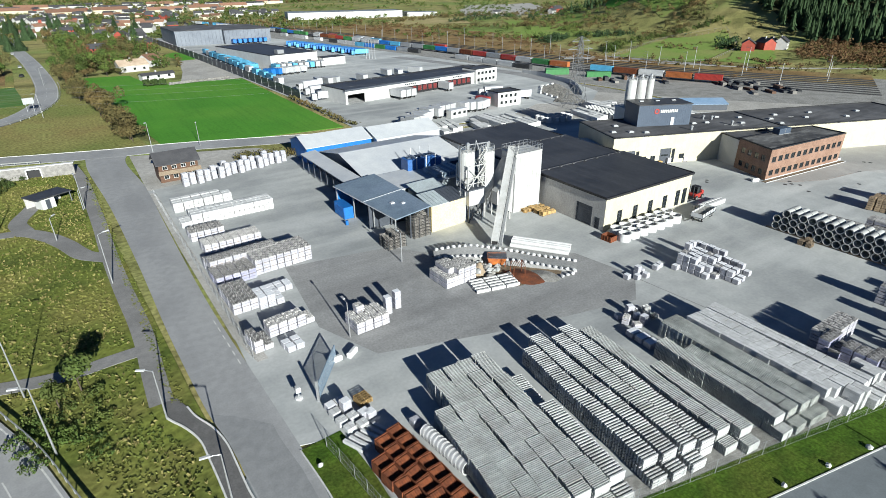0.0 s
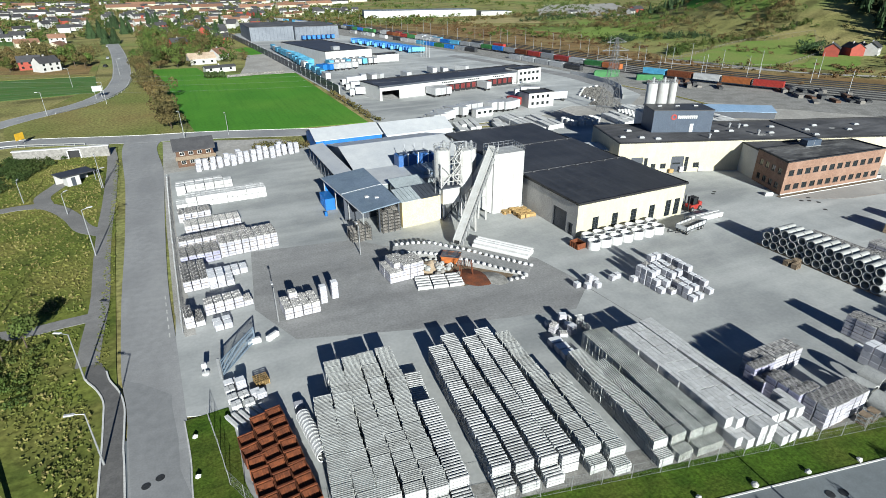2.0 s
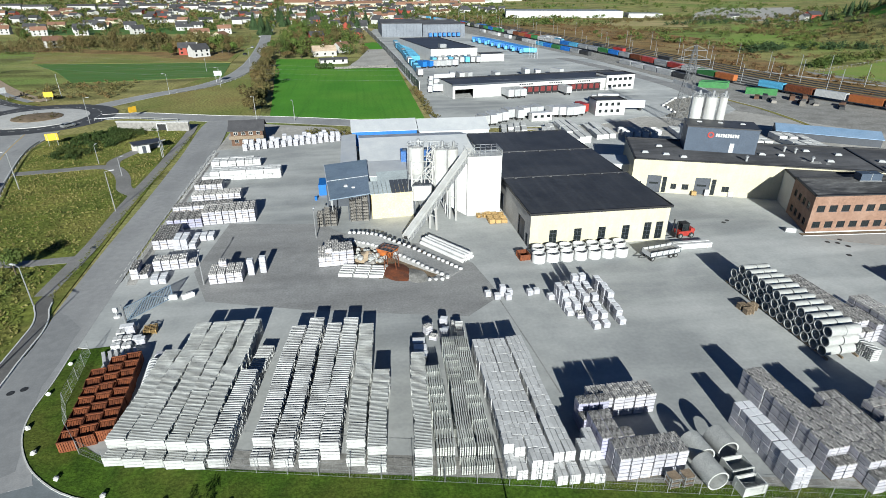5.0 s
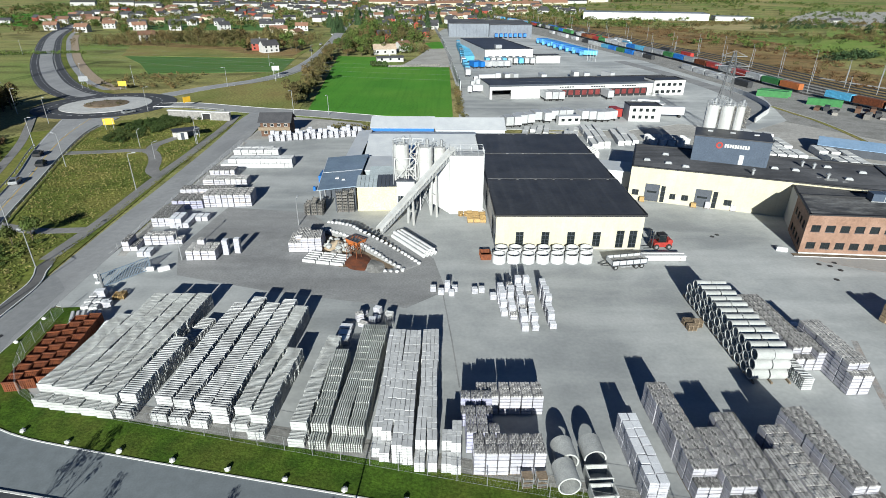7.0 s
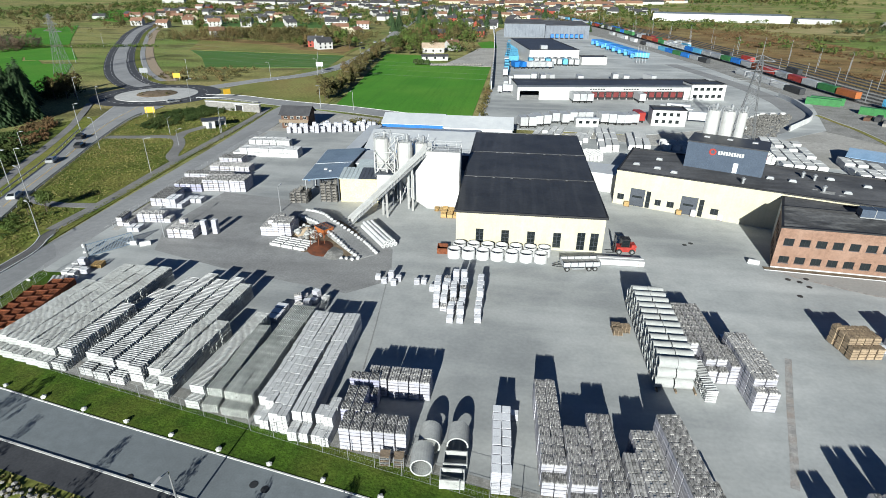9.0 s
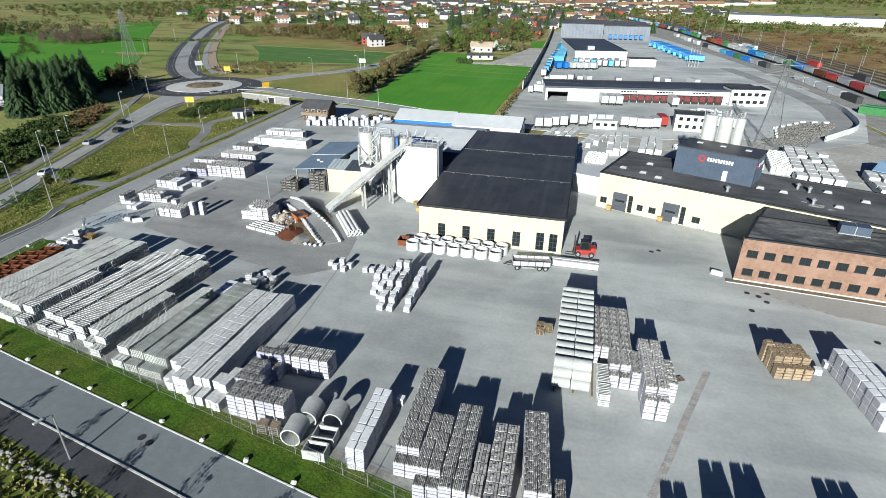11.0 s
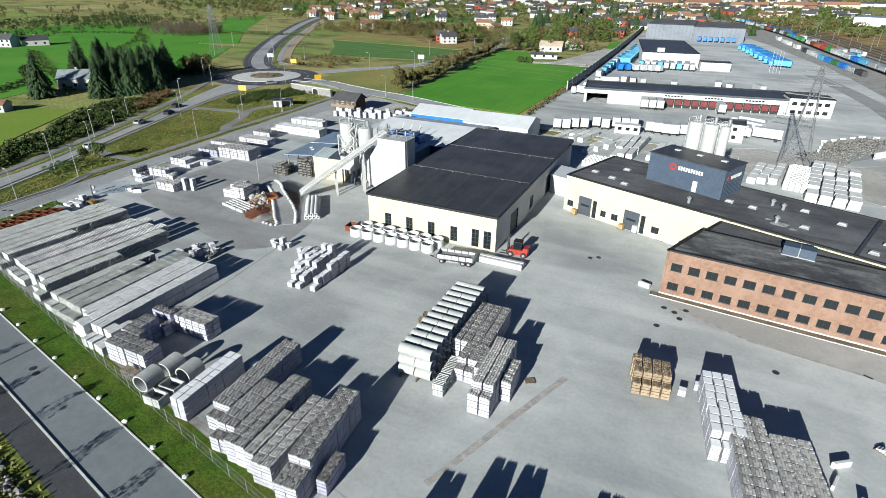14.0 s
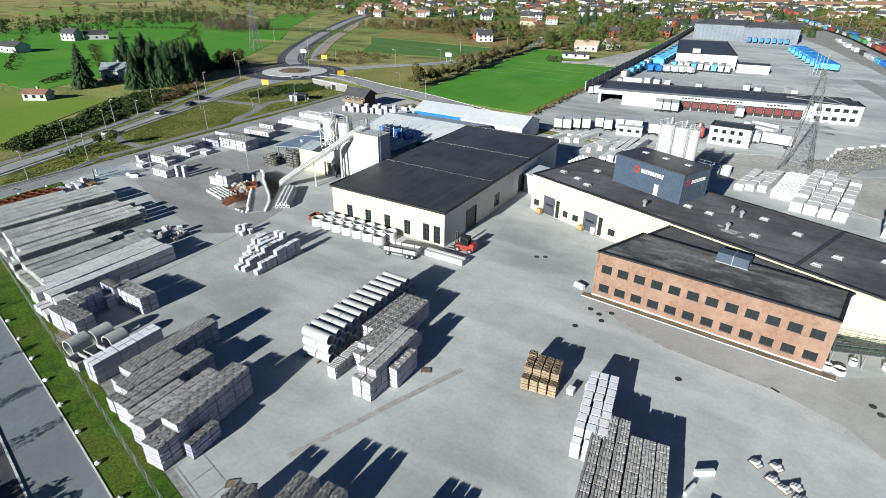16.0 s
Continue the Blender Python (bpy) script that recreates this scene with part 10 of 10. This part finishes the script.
for k in range(60):
    kx, ky, kr = random.uniform(28, 37), random.uniform(298.5, 301.5), random.uniform(0.7, 1.3)
    barn_hedge.add([tuple(Vector(v) + Vector((kx, ky, random.uniform(0.6, 2.8)))) for v in boulder(random, kr).v], boulder(random, kr).f)
solid("hedge", barn_hedge, "leaf_dark", "dark clipped hedge at the edge of the green field", "hedge", kind="stuff")
field_wall = Geo()
for k in range(70):
    u = k / 69
    field_wall.add([tuple(Vector(v) + Vector((38.5 + 29 * u, 296.6 + 5 * u, 0.5 + 0.5 * (k % 2)))) for v in boulder(random, 0.62).v], boulder(random, 0.62).f)
solid("field_wall", field_wall, "rock", "low grey dry stone wall along the green field", "stone wall", kind="stuff")
hr = house_proto("farmhouse", "red and white farmhouse on the far slope", 26, 12, 6, 10, "house_red", "tile_dark")
hr.matrix_basis = rz(640, 655, max(0, rise(640, 655)), 20)
for x, y, a, k in ((386, 210, 30, 2), (400, 206, 60, 2), (411, 201, 20, 0), (418, 210, 40, 4), (610, 632, 15, 0), (560, 700, 10, 4)):
    put_house(HOUSES[k], x, y, a)
# far white warehouses
for x0, y0, L, D, h, a in ((267, 786, 162, 50, 9, -13.8), (432, 746, 46, 30, 6, -13.8)):
    f9 = local(x0, y0, a)
    building("far_warehouse", "very long white warehouse on the far side of the railway", "warehouse", [f9(0, 0), f9(L, 0), f9(L, D), f9(0, D)], h, "wall_white", "sheet_grey")

# grass in the meadow and on the bank
def tufts(name, label, pts_fn, n, h0, h1, mat, seed):
    rnd = random.Random(seed)
    g = Geo()
    for _ in range(n):
        x, y = pts_fn(rnd)
        for _ in range(3):
            a = rnd.uniform(0, math.pi)
            w, h = rnd.uniform(0.05, 0.18), rnd.uniform(h0, h1)
            dx, dy = math.cos(a) * w, math.sin(a) * w
            ox, oy = rnd.uniform(-0.25, 0.25), rnd.uniform(-0.25, 0.25)
            g.add([(x - dx, y - dy, 0.0), (x + dx, y + dy, 0.0), (x + dx * 0.6 + ox, y + dy * 0.6 + oy, h), (x - dx * 0.6 + ox, y - dy * 0.6 + oy, h)], [(0, 1, 2, 3)])
    return solid(name, g, mat, label, "grass", kind="stuff")


def in_poly(x, y, poly):
    c = False
    for (x0, y0), (x1, y1) in zip(poly, poly[1:] + poly[:1]):
        if (y0 > y) != (y1 > y) and x < (x1 - x0) * (y - y0) / (y1 - y0) + x0:
            c = not c
    return c


MEADOW = [(2.2, 30), (-4.5, 42), (-11.6, 59), (-18, 73.5), (-27.6, 99), (-35.2, 119), (-43, 145), (-42, 158), (-20, 168), (-6, 166), (-4.6, 120), (-3.6, 95), (-2.4, 71), (-2.2, 58), (-1.4, 54), (0.6, 48), (1.4, 42)]


BENDS = [Vector(q) for q in smooth_line([(-2.4, 103), (-6, 107), (-8.6, 114), (-11.5, 120), (-15, 124.4), (-20, 125.5), (-27, 124), (-37, 122.5)], 8) + smooth_line([(-15, 125), (-16.4, 131), (-14.6, 138), (-13.8, 141)], 6)]


def meadow_pt(rnd):
    while True:
        x, y = rnd.uniform(-46, 4), rnd.uniform(30, 168)
        if in_poly(x, y, MEADOW) and not (68.4 < y + 0.12 * (x + 9) < 73.2) and all((q - Vector((x, y))).length > 2.0 for q in BENDS):
            return x, y


tufts("meadow_grass", "tall green and straw-coloured meadow grass", meadow_pt, 9000, 0.06, 0.2, "tuft", 41)
tufts("straw_grass", "patches of dry straw-coloured grass", lambda r: (lambda p: p if noise.noise((p[0] * 0.09, p[1] * 0.09, 7)) > 0.15 else meadow_pt(r))(meadow_pt(r)), 2600, 0.12, 0.32, "straw", 42)
tufts("shoulder_grass", "rough grass between footpath and road", lambda r: (lambda y: (0.9 - (y - 60) * 0.037 + r.uniform(-0.9, 0.6), y))(r.uniform(56, 158)), 600, 0.05, 0.14, "tuft", 43)


def bank_pt(rnd):
    i = rnd.randrange(len(FAR) - 1)
    a, b = Vector(FAR[i]), Vector(FAR[i + 1])
    p = a.lerp(b, rnd.random())
    d = (b - a).normalized()
    return p.x + d.y * rnd.uniform(3.2, 12), p.y - d.x * rnd.uniform(3.2, 12)


tufts("bank_grass", "rough dry grass on the bank below the road", bank_pt, 4200, 0.15, 0.45, "straw", 44)
rnd = random.Random(9)
for k in range(180):
    p = Vector((36, 4.2)).lerp(Vector((92, -7.4)), k / 179)
    solid("rubble_stone", boulder(rnd, rnd.uniform(0.16, 0.38)), "rock", "grey rubble stone along the footway edge", "rubble stone", rz(p.x + rnd.uniform(-0.3, 0.3), p.y + rnd.uniform(-0.9, 0.3), 0.2, rnd.uniform(0, 360)), "rubble stones by the footway")


def sapling(x, y, h, seed):
    """A slim, nearly bare young tree: a thin stem, upswept twigs and a few last leaves."""
    rnd = random.Random(seed)
    t = thing("young_tree", "slim nearly bare young tree on the road bank", "tree", rz(x, y, 0.0), "young trees on the bank")
    g = Geo().rod((0, 0, 0), (0, 0, h), 0.05, 0.012, 5)
    tips = []
    for k in range(34):
        a, z = rnd.uniform(0, 6.28), h * rnd.uniform(0.3, 0.95)
        L = (h - z) * 0.45 + 0.35
        tip = (math.cos(a) * L * 0.55, math.sin(a) * L * 0.55, z + L * 0.8)
        g.rod((0, 0, z), tip, 0.018, 0.006, 4)
        tips.append((*tip, 0.28, 0.28, 0.3))
    part("trunk", g, "bark", t)
    part("crown", quad_mesh("crown", leaf_quads(np.random.default_rng(seed), tips, 9, 0.09), "leaf_brown"), None, t)


put_tree(-8.2, 65.4, PROTO[:1], 0.62, 0.66)
put_tree(-10.4, 63.2, PROTO[:1], 0.5, 0.55)
for k, (x, y, h) in enumerate(((35.0, -3.0, 5.0), (46.4, -5.5, 5.2), (55.4, -6.0, 5.0), (31.4, 3.2, 5.2), (29.8, 3.6, 4.6), (71.7, -6.4, 5.0), (80.5, -9.0, 4.6), (63.5, -7.4, 4.8), (88.6, -11, 5.0))):
    sapling(x, y, h, 500 + k)
for x, y in ((94.5, -13.0), (97.5, -13.6)):
    put_tree(x, y, PROTO[2:3], 0.75, 0.85)
scrub("shrubs", "brown-green shrubs on the bank below the footway", "shrubs", "leaf_brown", [(50 + k * 1.1 + random.uniform(-1, 1), -2.6 - 0.2 * (k * 1.1) - random.uniform(1.5, 6), 1.3, 1.4) for k in range(44)], 60, 0.18, 61)
scrub("shrubs", "red-brown bare shrubs on the bank", "shrubs", "leaf_brown", [(64 + k * 2.2, -4.6 - 0.44 * k - random.uniform(0, 2), 1.1, 1.6) for k in range(9)], 60, 0.16, 62)
scrub("bushes", "bright green low bushes in the meadow", "bushes", "leaf", [(random.uniform(-15, -6), random.uniform(52, 64), 1.0, 0.8) for k in range(26)], 70, 0.16, 63)
for k, line in enumerate(([(-150, 160), (-200, 205), (-249, 260), (-331, 331)], [(-128, 104), (-146, 127), (-170, 140), (-186, 150)], [(-230, 255), (-300, 300), (-357, 271)], [(-178, 112), (-260, 150), (-340, 190)])):
    scrub("hedgerow", "dark green hedge between the pastures", "hedge", "leaf_dark", [(x + random.uniform(-1, 1), y + random.uniform(-1, 1), 1.7, 1.9) for x, y in smooth_line(line, 16)], 26, 0.25, 70 + k)
